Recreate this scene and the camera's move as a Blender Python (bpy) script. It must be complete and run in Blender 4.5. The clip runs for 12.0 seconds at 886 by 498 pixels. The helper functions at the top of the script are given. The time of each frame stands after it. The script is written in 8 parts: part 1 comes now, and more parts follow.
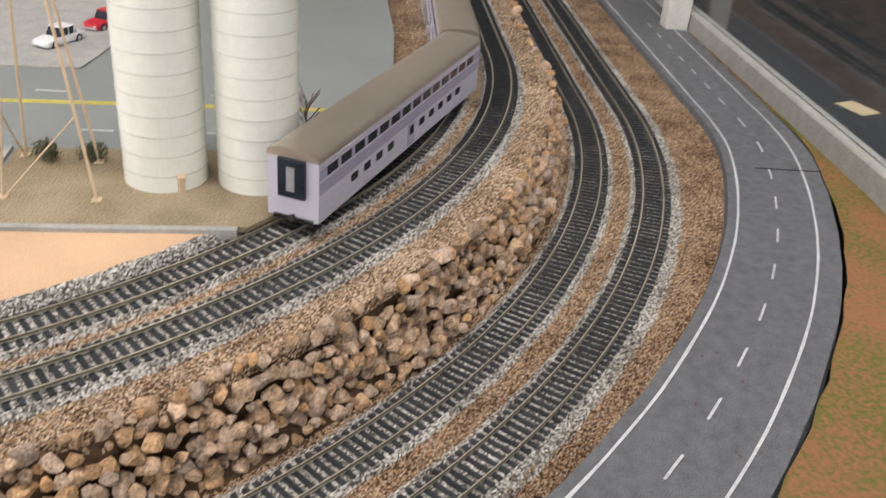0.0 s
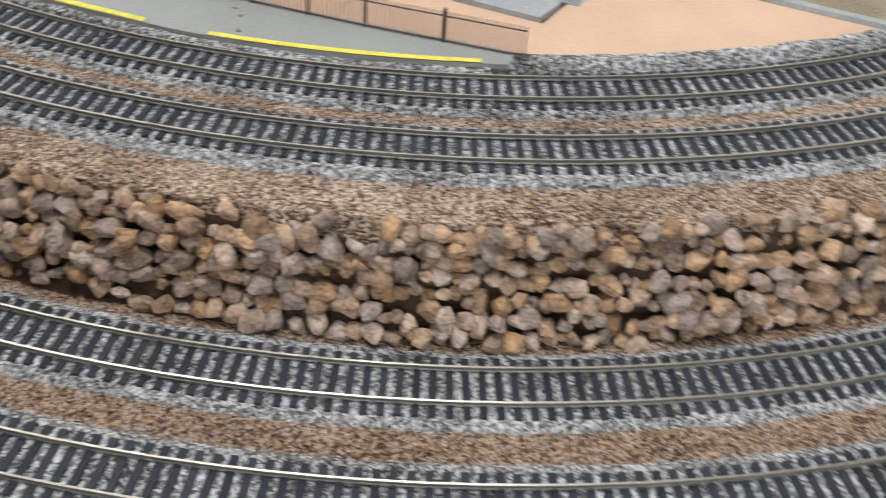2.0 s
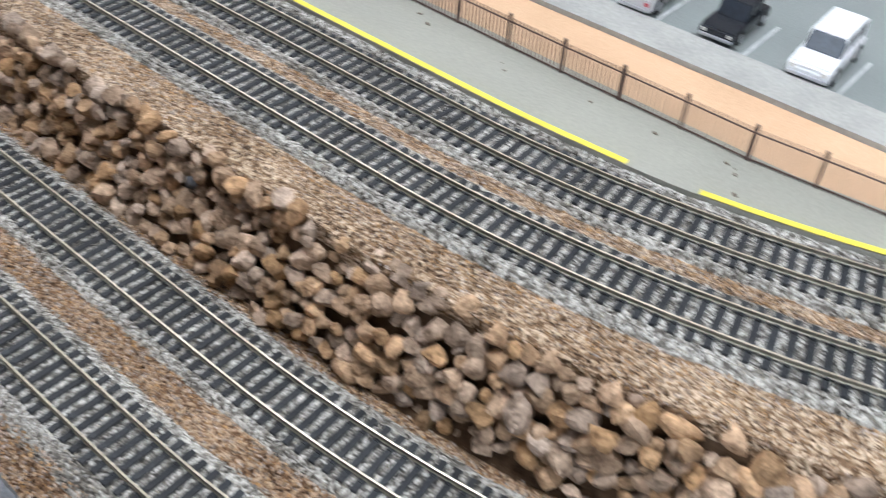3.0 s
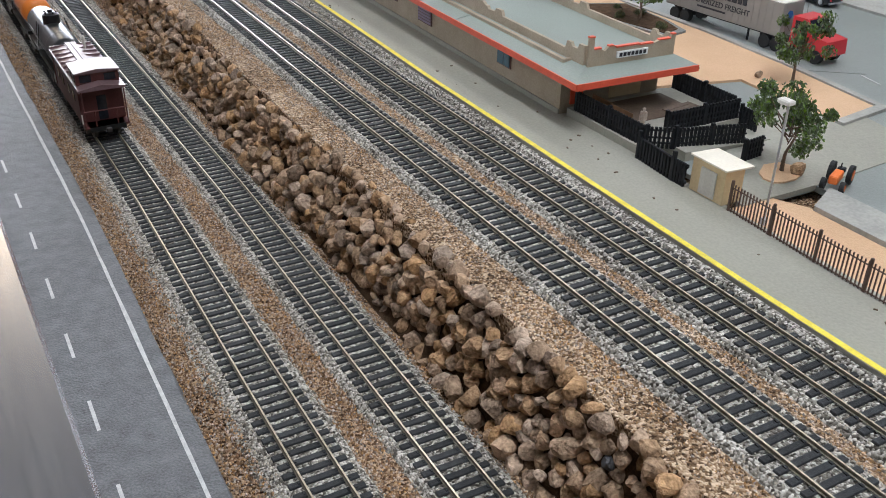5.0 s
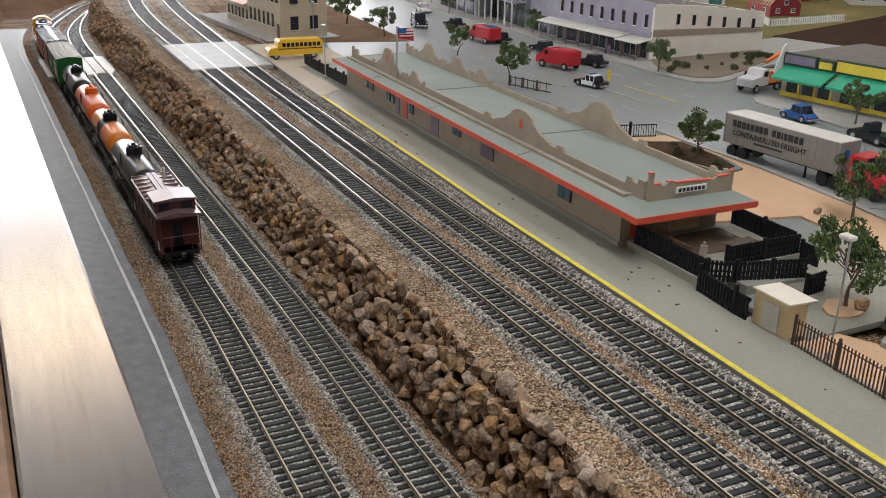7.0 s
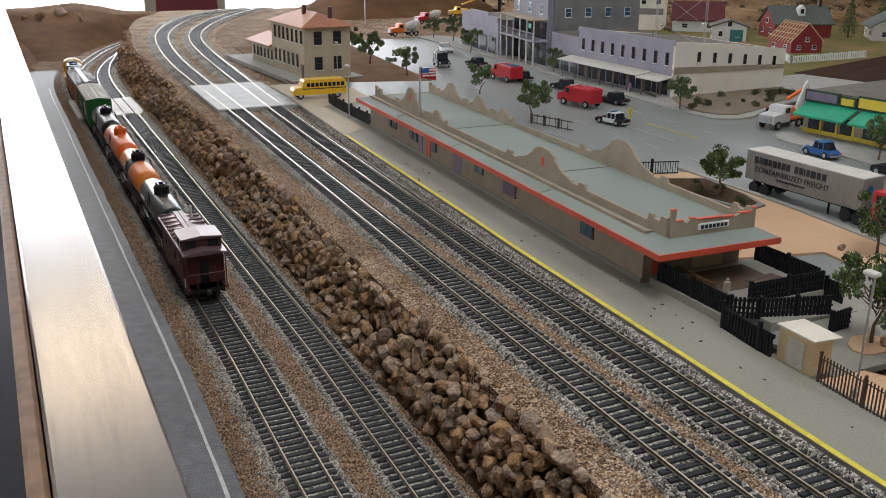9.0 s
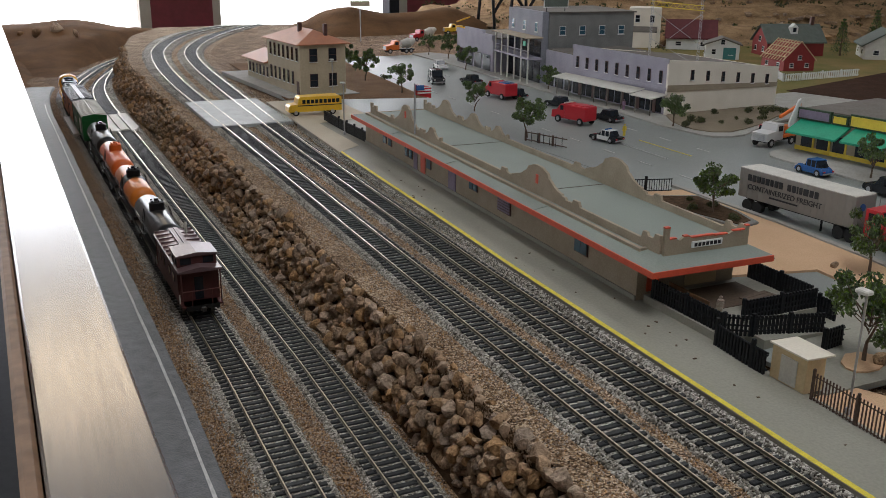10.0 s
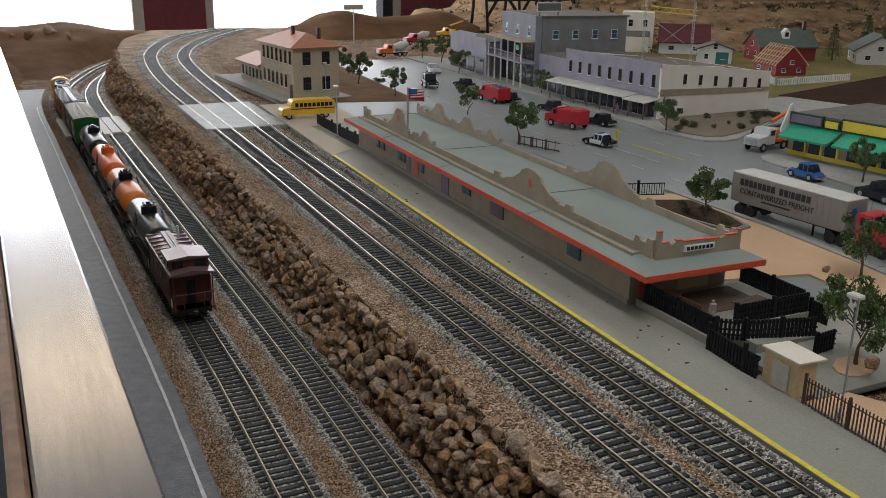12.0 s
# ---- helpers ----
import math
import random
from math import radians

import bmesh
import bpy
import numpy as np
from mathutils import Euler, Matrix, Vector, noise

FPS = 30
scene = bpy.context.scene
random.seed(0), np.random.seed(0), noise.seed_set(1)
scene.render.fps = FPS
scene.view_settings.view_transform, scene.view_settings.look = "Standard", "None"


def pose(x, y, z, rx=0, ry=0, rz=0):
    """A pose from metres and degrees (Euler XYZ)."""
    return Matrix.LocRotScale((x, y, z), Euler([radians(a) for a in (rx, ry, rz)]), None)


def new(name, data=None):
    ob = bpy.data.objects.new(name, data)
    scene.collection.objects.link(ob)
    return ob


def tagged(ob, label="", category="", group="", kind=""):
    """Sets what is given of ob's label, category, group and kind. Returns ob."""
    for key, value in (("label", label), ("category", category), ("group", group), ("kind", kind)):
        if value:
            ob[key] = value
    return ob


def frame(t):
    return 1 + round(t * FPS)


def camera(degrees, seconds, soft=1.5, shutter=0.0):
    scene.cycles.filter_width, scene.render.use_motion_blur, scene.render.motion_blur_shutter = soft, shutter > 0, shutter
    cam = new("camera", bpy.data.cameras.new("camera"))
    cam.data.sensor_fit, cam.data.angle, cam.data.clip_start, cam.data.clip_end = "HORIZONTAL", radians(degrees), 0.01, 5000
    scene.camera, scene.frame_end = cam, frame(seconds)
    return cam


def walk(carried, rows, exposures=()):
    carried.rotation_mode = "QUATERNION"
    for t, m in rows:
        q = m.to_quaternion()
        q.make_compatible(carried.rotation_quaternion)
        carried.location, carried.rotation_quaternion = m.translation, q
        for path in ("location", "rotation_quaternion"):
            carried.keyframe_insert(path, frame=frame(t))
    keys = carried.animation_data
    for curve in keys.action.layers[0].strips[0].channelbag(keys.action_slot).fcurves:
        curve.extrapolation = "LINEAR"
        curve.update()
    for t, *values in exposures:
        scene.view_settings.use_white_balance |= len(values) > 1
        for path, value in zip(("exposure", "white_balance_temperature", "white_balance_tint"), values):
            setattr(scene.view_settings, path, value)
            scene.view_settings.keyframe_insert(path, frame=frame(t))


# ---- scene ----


def eye_pose(x, y, z, yaw, pitch, roll):
    return pose(x, y, z, 90 + pitch, 0, yaw) @ pose(0, 0, 0, 0, 0, roll)


# seconds, eye x y z in metres, yaw, pitch, roll in degrees
PATH = [
    (0.0, 0.0001, -0.3366, 0.3288, -98.12, -29.22, 4.73),
    (0.5, 0.0001, -0.3177, 0.3148, -94.86, -33.37, 5.69),
    (1.0, -0.0007, -0.2978, 0.3087, -88.87, -37.31, 5.55),
    (1.5, 0.0036, -0.2538, 0.2973, -79.02, -41.31, 4.59),
    (2.0, 0.0128, -0.1955, 0.2880, -71.14, -43.53, 4.74),
    (2.5, 0.0235, -0.1278, 0.2821, -60.43, -43.11, 4.32),
    (3.0, 0.0333, -0.0600, 0.2834, -52.23, -41.95, 4.29),
    (3.5, 0.0343, -0.0170, 0.2894, -40.48, -39.09, 1.56),
    (3.7, 0.0279, -0.0065, 0.2891, -37.61, -36.79, 1.27),
    (5.5, 0.0153, 0.0172, 0.2792, -29.04, -27.68, 1.23),
    (6.0, 0.0121, 0.0160, 0.2797, -28.73, -24.87, 1.35),
    (6.5, 0.0080, 0.0119, 0.2818, -27.37, -22.94, 1.12),
    (7.0, 0.0060, 0.0103, 0.2833, -26.10, -21.39, 0.95),
    (9.0, 0.0036, 0.0067, 0.2851, -24.60, -19.11, 0.32),
    (9.5, 0.0036, 0.0061, 0.2865, -24.76, -18.31, 0.30),
    (10.0, 0.0030, 0.0054, 0.2866, -24.94, -18.12, 0.51),
    (10.5, 0.0032, 0.0056, 0.2866, -25.01, -18.06, 0.63),
    (11.0, 0.0036, 0.0051, 0.2866, -25.09, -17.96, 0.69),
    (11.5, 0.0036, 0.0059, 0.2867, -25.26, -17.91, 0.72),
    (12.0, 0.0036, 0.0057, 0.2867, -25.38, -17.90, 0.72),
]
cam = camera(51.54, 12.0, soft=0.55, shutter=0.3)
walk(cam, [(r[0], eye_pose(*r[1:])) for r in PATH],
     exposures=[(0.0, 1.20, 6300, 15), (0.5, 1.35, 6400, 14), (1.0, 1.4, 6200, 14), (1.5, 1.3, 5500, 14), (2.0, 1.15, 5500, 12), (2.5, 1.32, 5500, 10), (3.5, 1.62, 5500, 10), (5.3, 1.12, 5800, 10), (6.0, 1.15, 6100, 16), (6.5, 0.75, 6100, 14), (7.0, 0.72, 6100, 12), (9.0, 0.5, 6000, 10), (9.5, 0.13, 6000, 10), (10.0, 0.1, 6000, 10), (12.0, 0.1, 6000, 10)])

# ---- light: daylight from the far windows, a warm ceiling lamp, added overhead and side fill ----
world = bpy.data.worlds.new("world")
scene.world = world
world.use_nodes = True
wn = world.node_tree.nodes
sky = wn.new("ShaderNodeTexSky")
sky.sky_type, sky.sun_disc, sky.sun_elevation, sky.sun_rotation = "NISHITA", False, radians(40), radians(200)
world.node_tree.links.new(sky.outputs[0], wn["Background"].inputs[0])
wn["Background"].inputs[1].default_value = 0.1


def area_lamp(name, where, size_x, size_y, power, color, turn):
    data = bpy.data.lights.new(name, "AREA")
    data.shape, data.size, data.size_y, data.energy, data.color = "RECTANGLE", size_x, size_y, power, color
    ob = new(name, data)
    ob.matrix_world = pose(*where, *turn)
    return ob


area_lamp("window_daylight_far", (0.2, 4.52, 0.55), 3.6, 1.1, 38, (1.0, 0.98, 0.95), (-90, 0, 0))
# side lamp added on the unseen west side as weak fill
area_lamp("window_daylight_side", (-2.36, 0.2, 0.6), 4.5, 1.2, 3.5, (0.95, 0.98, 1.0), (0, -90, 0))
# unseen overhead lamps, added to brighten the layout and the town from above
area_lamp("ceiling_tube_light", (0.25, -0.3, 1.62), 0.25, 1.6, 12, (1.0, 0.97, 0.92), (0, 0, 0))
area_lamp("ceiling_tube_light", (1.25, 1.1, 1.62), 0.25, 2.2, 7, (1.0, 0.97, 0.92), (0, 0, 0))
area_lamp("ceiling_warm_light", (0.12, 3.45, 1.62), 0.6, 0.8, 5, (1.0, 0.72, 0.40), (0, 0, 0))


# ---- materials ----
def mat(name, c1, c2=None, scale=300.0, rough=0.6, metal=0.0, bump=0.0, fine=None, vary=0.0, island=False, spec=0.5, contrast=0.5, pos=False, stretch=None):
    """A surface of two colours mixed by coarse and fine noise, with relief; vary: each piece lighter or darker; stretch: grain drawn out along an axis."""
    m = bpy.data.materials.new(name)
    m.use_nodes = True
    nt = m.node_tree
    n, l = nt.nodes, nt.links
    b = n["Principled BSDF"]
    b.inputs["Roughness"].default_value, b.inputs["Metallic"].default_value = rough, metal
    b.inputs["Specular IOR Level"].default_value = spec
    c2 = c2 or tuple(v * 0.8 for v in c1)
    if pos:
        src = n.new("ShaderNodeNewGeometry").outputs["Position"]
    else:
        src = n.new("ShaderNodeTexCoord").outputs["Object"]
    if stretch:
        mp = n.new("ShaderNodeMapping")
        mp.inputs["Scale"].default_value = stretch
        l.new(src, mp.inputs["Vector"])
        src = mp.outputs["Vector"]
    a, f = n.new("ShaderNodeTexNoise"), n.new("ShaderNodeTexNoise")
    a.inputs["Scale"].default_value, a.inputs["Detail"].default_value = scale, 4
    f.inputs["Scale"].default_value, f.inputs["Detail"].default_value = fine or scale * 7, 3
    l.new(src, a.inputs["Vector"]), l.new(src, f.inputs["Vector"])
    add = n.new("ShaderNodeMath")
    add.operation = "ADD"
    l.new(a.outputs["Fac"], add.inputs[0]), l.new(f.outputs["Fac"], add.inputs[1])
    rng = n.new("ShaderNodeMapRange")
    rng.inputs["From Min"].default_value, rng.inputs["From Max"].default_value = 1.0 - contrast * 0.5, 1.0 + contrast * 0.5
    l.new(add.outputs[0], rng.inputs["Value"])
    mix = n.new("ShaderNodeMix")
    mix.data_type = "RGBA"
    mix.inputs[6].default_value, mix.inputs[7].default_value = (*c1, 1), (*c2, 1)
    l.new(rng.outputs[0], mix.inputs[0])
    col = mix.outputs[2]
    if vary:
        info = n.new("ShaderNodeNewGeometry" if island else "ShaderNodeObjectInfo")
        rnd = info.outputs["Random Per Island" if island else "Random"]
        hsv = n.new("ShaderNodeHueSaturation")
        mr = n.new("ShaderNodeMapRange")
        mr.inputs["To Min"].default_value, mr.inputs["To Max"].default_value = 1 - vary, 1 + vary
        l.new(rnd, mr.inputs["Value"]), l.new(mr.outputs[0], hsv.inputs["Value"]), l.new(col, hsv.inputs["Color"])
        sa = n.new("ShaderNodeMath")
        sa.operation = "MULTIPLY_ADD"
        sa.inputs[1].default_value, sa.inputs[2].default_value = 7.31, 0.13
        fr = n.new("ShaderNodeMath")
        fr.operation = "FRACT"
        l.new(rnd, sa.inputs[0]), l.new(sa.outputs[0], fr.inputs[0])
        ms = n.new("ShaderNodeMapRange")
        ms.inputs["To Min"].default_value, ms.inputs["To Max"].default_value = 1 - vary, 1 + vary * 0.7
        l.new(fr.outputs[0], ms.inputs["Value"]), l.new(ms.outputs[0], hsv.inputs["Saturation"])
        col = hsv.outputs[0]
    l.new(col, b.inputs["Base Color"])
    rr = n.new("ShaderNodeMapRange")
    rr.inputs["To Min"].default_value, rr.inputs["To Max"].default_value = rough * 0.88, min(rough * 1.12, 1)
    l.new(f.outputs["Fac"], rr.inputs["Value"]), l.new(rr.outputs[0], b.inputs["Roughness"])
    if bump:
        bp = n.new("ShaderNodeBump")
        bp.inputs["Strength"].default_value, bp.inputs["Distance"].default_value = min(bump, 1.0), 0.0006 * max(bump, 1.0)
        l.new(add.outputs[0], bp.inputs["Height"]), l.new(bp.outputs[0], b.inputs["Normal"])
    return m


def glow(name, color, strength):
    m = bpy.data.materials.new(name)
    m.use_nodes = True
    b = m.node_tree.nodes["Principled BSDF"]
    b.inputs["Base Color"].default_value = (*color, 1)
    b.inputs["Emission Color"].default_value, b.inputs["Emission Strength"].default_value = (*color, 1), strength
    return m


def glass(name, tint=(0.9, 0.95, 0.95)):
    m = bpy.data.materials.new(name)
    m.use_nodes = True
    b = m.node_tree.nodes["Principled BSDF"]
    b.inputs["Base Color"].default_value, b.inputs["Roughness"].default_value = (*tint, 1), 0.03
    b.inputs["Transmission Weight"].default_value = 1.0
    return m


def gravel(name, dark, mid, light, scale, coarse=25.0):
    """Loose stones: each cell its own shade between dark and light, gaps between them recessed."""
    m = bpy.data.materials.new(name)
    m.use_nodes = True
    n, l = m.node_tree.nodes, m.node_tree.links
    b = n["Principled BSDF"]
    b.inputs["Roughness"].default_value = 0.88
    b.inputs["Specular IOR Level"].default_value = 0.12
    src = n.new("ShaderNodeNewGeometry").outputs["Position"]
    v = n.new("ShaderNodeTexVoronoi")
    v.inputs["Scale"].default_value = scale
    big = n.new("ShaderNodeTexNoise")
    big.inputs["Scale"].default_value, big.inputs["Detail"].default_value = coarse, 5
    sep = n.new("ShaderNodeSeparateColor")
    ramp = n.new("ShaderNodeValToRGB")
    ramp.color_ramp.elements[0].color, ramp.color_ramp.elements[1].color = (*dark, 1), (*light, 1)
    ramp.color_ramp.elements.new(0.5).color = (*mid, 1)
    ramp.color_ramp.elements[0].position, ramp.color_ramp.elements[2].position = 0.05, 0.97
    add = n.new("ShaderNodeMath")
    add.operation = "MULTIPLY_ADD"
    add.inputs[1].default_value, add.inputs[2].default_value = 0.9, -0.45
    sm = n.new("ShaderNodeMath")
    l.new(src, v.inputs["Vector"]), l.new(src, big.inputs["Vector"]), l.new(v.outputs["Color"], sep.inputs[0])
    l.new(big.outputs["Fac"], add.inputs[0]), l.new(sep.outputs[0], sm.inputs[0]), l.new(add.outputs[0], sm.inputs[1])
    l.new(sm.outputs[0], ramp.inputs[0]), l.new(ramp.outputs[0], b.inputs["Base Color"])
    bp = n.new("ShaderNodeBump")
    bp.inputs["Strength"].default_value, bp.inputs["Distance"].default_value, bp.invert = 1.0, 0.0008, True
    l.new(v.outputs["Distance"], bp.inputs["Height"]), l.new(bp.outputs[0], b.inputs["Normal"])
    return m


M_EARTH = gravel("brown_earth", (0.032, 0.017, 0.008), (0.195, 0.112, 0.059), (0.50, 0.365, 0.24), 900)
M_GRAVEL_GREY = gravel("grey_ballast", (0.045, 0.039, 0.031), (0.23, 0.212, 0.182), (0.64, 0.61, 0.55), 850)
M_GRAVEL_BROWN = gravel("brown_ballast", (0.038, 0.021, 0.010), (0.245, 0.155, 0.086), (0.64, 0.50, 0.355), 850)
M_GRAIN_GREY = mat("grey_grains", (0.49, 0.455, 0.39), (0.18, 0.162, 0.132), 900, 0.85, vary=0.62, island=True, spec=0.2)
M_GRAIN_BROWN = mat("brown_grains", (0.54, 0.385, 0.255), (0.13, 0.080, 0.045), 900, 0.85, vary=0.62, island=True, spec=0.15)
M_ROCK = mat("quarry_rock", (0.645, 0.44, 0.272), (0.118, 0.072, 0.042), 130, 0.85, bump=2.2, fine=620, vary=0.3, contrast=0.75, pos=True, spec=0.15)
M_ROCK_FAR = mat("quarry_rock_far", (0.645, 0.44, 0.272), (0.118, 0.072, 0.042), 130, 0.85, bump=2.2, fine=620, vary=0.3, island=True, contrast=0.75, pos=True, spec=0.15)
M_TIE = mat("black_plastic_tie", (0.038, 0.040, 0.043), (0.018, 0.019, 0.020), 300, 0.6, bump=0.4, vary=0.3, spec=0.25)
M_RAIL = mat("nickel_silver_rail", (0.74, 0.665, 0.50), (0.55, 0.49, 0.36), 500, 0.28, 0.78)
M_RAIL_SIDE = mat("weathered_rail_side", (0.24, 0.22, 0.165), (0.13, 0.118, 0.085), 500, 0.5, 0.3)
M_ROAD = mat("road_asphalt", (0.165, 0.170, 0.176), (0.065, 0.068, 0.073), 110, 0.55, bump=1.8, fine=900, contrast=0.75, pos=True)
M_WHITE_LINE = mat("white_road_paint", (0.72, 0.72, 0.70), (0.34, 0.345, 0.345), 260, 0.7, contrast=0.9, pos=True)
M_YELLOW_LINE = mat("yellow_edge_paint", (0.85, 0.70, 0.06), (0.62, 0.50, 0.05), 200, 0.6, pos=True)
M_PLATFORM = mat("concrete_platform", (0.330, 0.318, 0.262), (0.240, 0.230, 0.192), 14, 0.6, bump=0.3, fine=600, contrast=0.9, pos=True)
M_SAND = mat("peach_sand", (0.66, 0.44, 0.27), (0.52, 0.335, 0.195), 18, 0.95, bump=0.8, fine=900, contrast=0.8, pos=True)
M_LOT = mat("car_park_asphalt", (0.25, 0.266, 0.250), (0.185, 0.20, 0.190), 12, 0.45, bump=0.4, fine=900, contrast=0.9, pos=True)
M_CURB = mat("concrete_kerb", (0.37, 0.36, 0.325), (0.285, 0.28, 0.255), 60, 0.8, bump=0.3, pos=True)
M_GRASS = mat("static_grass", (0.27, 0.130, 0.066), (0.115, 0.125, 0.030), 9, 0.95, bump=2.5, fine=260, contrast=0.32, pos=True, spec=0.05)
M_ALU = mat("brushed_aluminium", (0.36, 0.36, 0.375), (0.24, 0.24, 0.25), 60, 0.22, 1.0, bump=0.06, fine=900, contrast=0.9, stretch=(1.0, 0.06, 1.0))
M_WOOD = mat("brown_wood", (0.22, 0.12, 0.06), (0.13, 0.07, 0.035), 30, 0.6, bump=0.2)
M_ROCK_GREY = mat("dark_grey_rock", (0.15, 0.15, 0.16), (0.07, 0.07, 0.075), 110, 0.8, bump=1.2, fine=700, vary=0.3, contrast=0.7, pos=True)
M_YARD = mat("olive_yard_earth", (0.36, 0.29, 0.19), (0.21, 0.165, 0.10), 25, 0.95, bump=2.0, fine=600, pos=True, spec=0.1)
M_DARK = mat("dark_carpet", (0.018, 0.018, 0.022), (0.01, 0.01, 0.013), 40, 0.95, bump=0.5)
M_WALL = mat("cream_wall_paint", (0.48, 0.44, 0.37), (0.42, 0.385, 0.32), 3, 0.85)
M_CEIL = mat("white_ceiling_tile", (0.40, 0.39, 0.38), (0.33, 0.325, 0.315), 4, 0.9)
M_MAROON = mat("maroon_paint", (0.20, 0.035, 0.045), (0.15, 0.03, 0.035), 8, 0.5)
M_DAY = glow("daylight_outside", (1.0, 0.99, 0.97), 3.5)
# glow added behind the unseen west wall
M_SIDE_GLOW = glow("added_side_glow", (0.95, 0.98, 1.0), 1.2)
M_STUCCO = mat("tan_stucco", (0.40, 0.335, 0.25), (0.31, 0.258, 0.19), 60, 0.85, bump=0.3, fine=900, spec=0.2)
M_ROOF = mat("pale_green_roofing", (0.29, 0.32, 0.285), (0.215, 0.24, 0.215), 18, 0.75, bump=0.3, fine=800, contrast=0.9, spec=0.3)
M_RED = mat("red_trim_paint", (0.70, 0.105, 0.05), (0.60, 0.085, 0.04), 200, 0.55)
M_BLACK = mat("black_metal", (0.014, 0.015, 0.018), (0.008, 0.009, 0.011), 300, 0.5, spec=0.2)
M_NAVY = mat("navy_blue_plastic", (0.010, 0.015, 0.030), (0.007, 0.010, 0.021), 120, 0.42, bump=0.1, spec=0.25)
M_YEL = mat("locomotive_yellow", (0.80, 0.38, 0.012), (0.70, 0.33, 0.01), 150, 0.42, bump=0.05)
M_GLASS_DK = mat("dark_window_glass", (0.02, 0.025, 0.035), (0.012, 0.014, 0.018), 80, 0.12)
M_SILVER = mat("silver_paint", (0.55, 0.55, 0.57), (0.42, 0.42, 0.44), 200, 0.35, 0.7)
M_WHEEL = mat("blackened_wheel", (0.03, 0.028, 0.026), (0.05, 0.045, 0.04), 300, 0.5, 0.3)
M_ORANGE = mat("reefer_orange", (0.52, 0.15, 0.028), (0.42, 0.115, 0.022), 100, 0.5, bump=0.1)
M_CARBLACK = mat("weathered_black_roof", (0.017, 0.016, 0.015), (0.007, 0.007, 0.007), 50, 0.5, bump=0.3, contrast=0.8, spec=0.25)
M_REEFERROOF = mat("weathered_grey_roof", (0.10, 0.10, 0.105), (0.035, 0.034, 0.034), 50, 0.4, bump=0.3, contrast=0.8, spec=0.4)
M_GREEN = mat("boxcar_green", (0.010, 0.12, 0.022), (0.008, 0.085, 0.016), 100, 0.45, bump=0.1)
M_OFFWHITE = mat("off_white_plastic", (0.62, 0.60, 0.54), (0.52, 0.50, 0.45), 100, 0.55, bump=0.1)
M_TANKOR = mat("bright_orange_tank", (0.82, 0.16, 0.025), (0.72, 0.13, 0.02), 80, 0.38)
M_TANKOR2 = mat("yellow_orange_tank", (0.80, 0.24, 0.03), (0.72, 0.20, 0.025), 80, 0.38)
M_GLOSSBLACK = mat("gloss_black_tank", (0.016, 0.016, 0.018), (0.010, 0.010, 0.012), 80, 0.3)
M_CABROOF = mat("mauve_caboose_roof", (0.20, 0.13, 0.135), (0.13, 0.08, 0.085), 90, 0.32, 0.2, contrast=0.8)
M_CABOOSE = mat("oxide_red_caboose", (0.10, 0.028, 0.025), (0.07, 0.02, 0.018), 100, 0.55, bump=0.1)
M_STEEL = mat("fluted_stainless_steel", (0.50, 0.48, 0.545), (0.48, 0.46, 0.525), 20, 0.36, 0.12)
M_LAVENDER = mat("lavender_grey_band", (0.30, 0.285, 0.375), (0.285, 0.27, 0.355), 20, 0.4)
M_STEELROOF = mat("coach_roof_metal", (0.42, 0.36, 0.29), (0.39, 0.335, 0.27), 12, 0.3, 0.6)
M_BROWNRAIL = mat("brown_fence_metal", (0.10, 0.058, 0.04), (0.06, 0.035, 0.025), 300, 0.5)
M_CREAM = mat("cream_stucco", (0.66, 0.52, 0.30), (0.58, 0.45, 0.26), 100, 0.8, bump=0.2)
M_SHEDROOF = mat("pale_shed_roof", (0.78, 0.72, 0.60), (0.70, 0.64, 0.53), 100, 0.7)
M_WHITE = mat("white_paint", (0.78, 0.78, 0.76), (0.70, 0.70, 0.68), 100, 0.6)
M_WHITEWALL = mat("white_painted_wall", (0.86, 0.80, 0.70), (0.74, 0.68, 0.58), 30, 0.8, bump=0.2, fine=600)
M_LILAC = mat("lilac_grey_wall", (0.38, 0.36, 0.42), (0.28, 0.265, 0.315), 30, 0.8, bump=0.2, fine=600, spec=0.2)
M_GREYWALL = mat("grey_brick_wall", (0.25, 0.25, 0.24), (0.17, 0.17, 0.165), 40, 0.85, bump=0.3, fine=700, spec=0.2)
M_LILACGREY = mat("faded_lilac_clapboard", (0.30, 0.30, 0.34), (0.22, 0.22, 0.255), 30, 0.8, bump=0.2, fine=600, spec=0.2)
M_TARROOF = mat("tar_roof", (0.17, 0.15, 0.13), (0.12, 0.105, 0.09), 40, 0.9, bump=0.3)
M_TANWALL = mat("tan_depot_wall", (0.52, 0.44, 0.31), (0.44, 0.37, 0.26), 40, 0.85, bump=0.2)
M_ROOFTILE = mat("terracotta_roof", (0.50, 0.20, 0.10), (0.40, 0.16, 0.09), 60, 0.45, bump=0.3)
M_BROWNWIN = mat("brown_window_frame", (0.10, 0.045, 0.035), (0.07, 0.03, 0.025), 200, 0.5)
M_TEAL = mat("teal_door_paint", (0.05, 0.20, 0.20), (0.04, 0.16, 0.16), 60, 0.5)
M_AWNING = mat("green_awning", (0.022, 0.33, 0.185), (0.018, 0.27, 0.15), 60, 0.6)
M_DKGREEN = mat("dark_green_frame", (0.03, 0.06, 0.025), (0.02, 0.045, 0.018), 60, 0.6)
M_DARKROOF = mat("dark_red_roof", (0.13, 0.025, 0.030), (0.095, 0.018, 0.022), 100, 0.7)
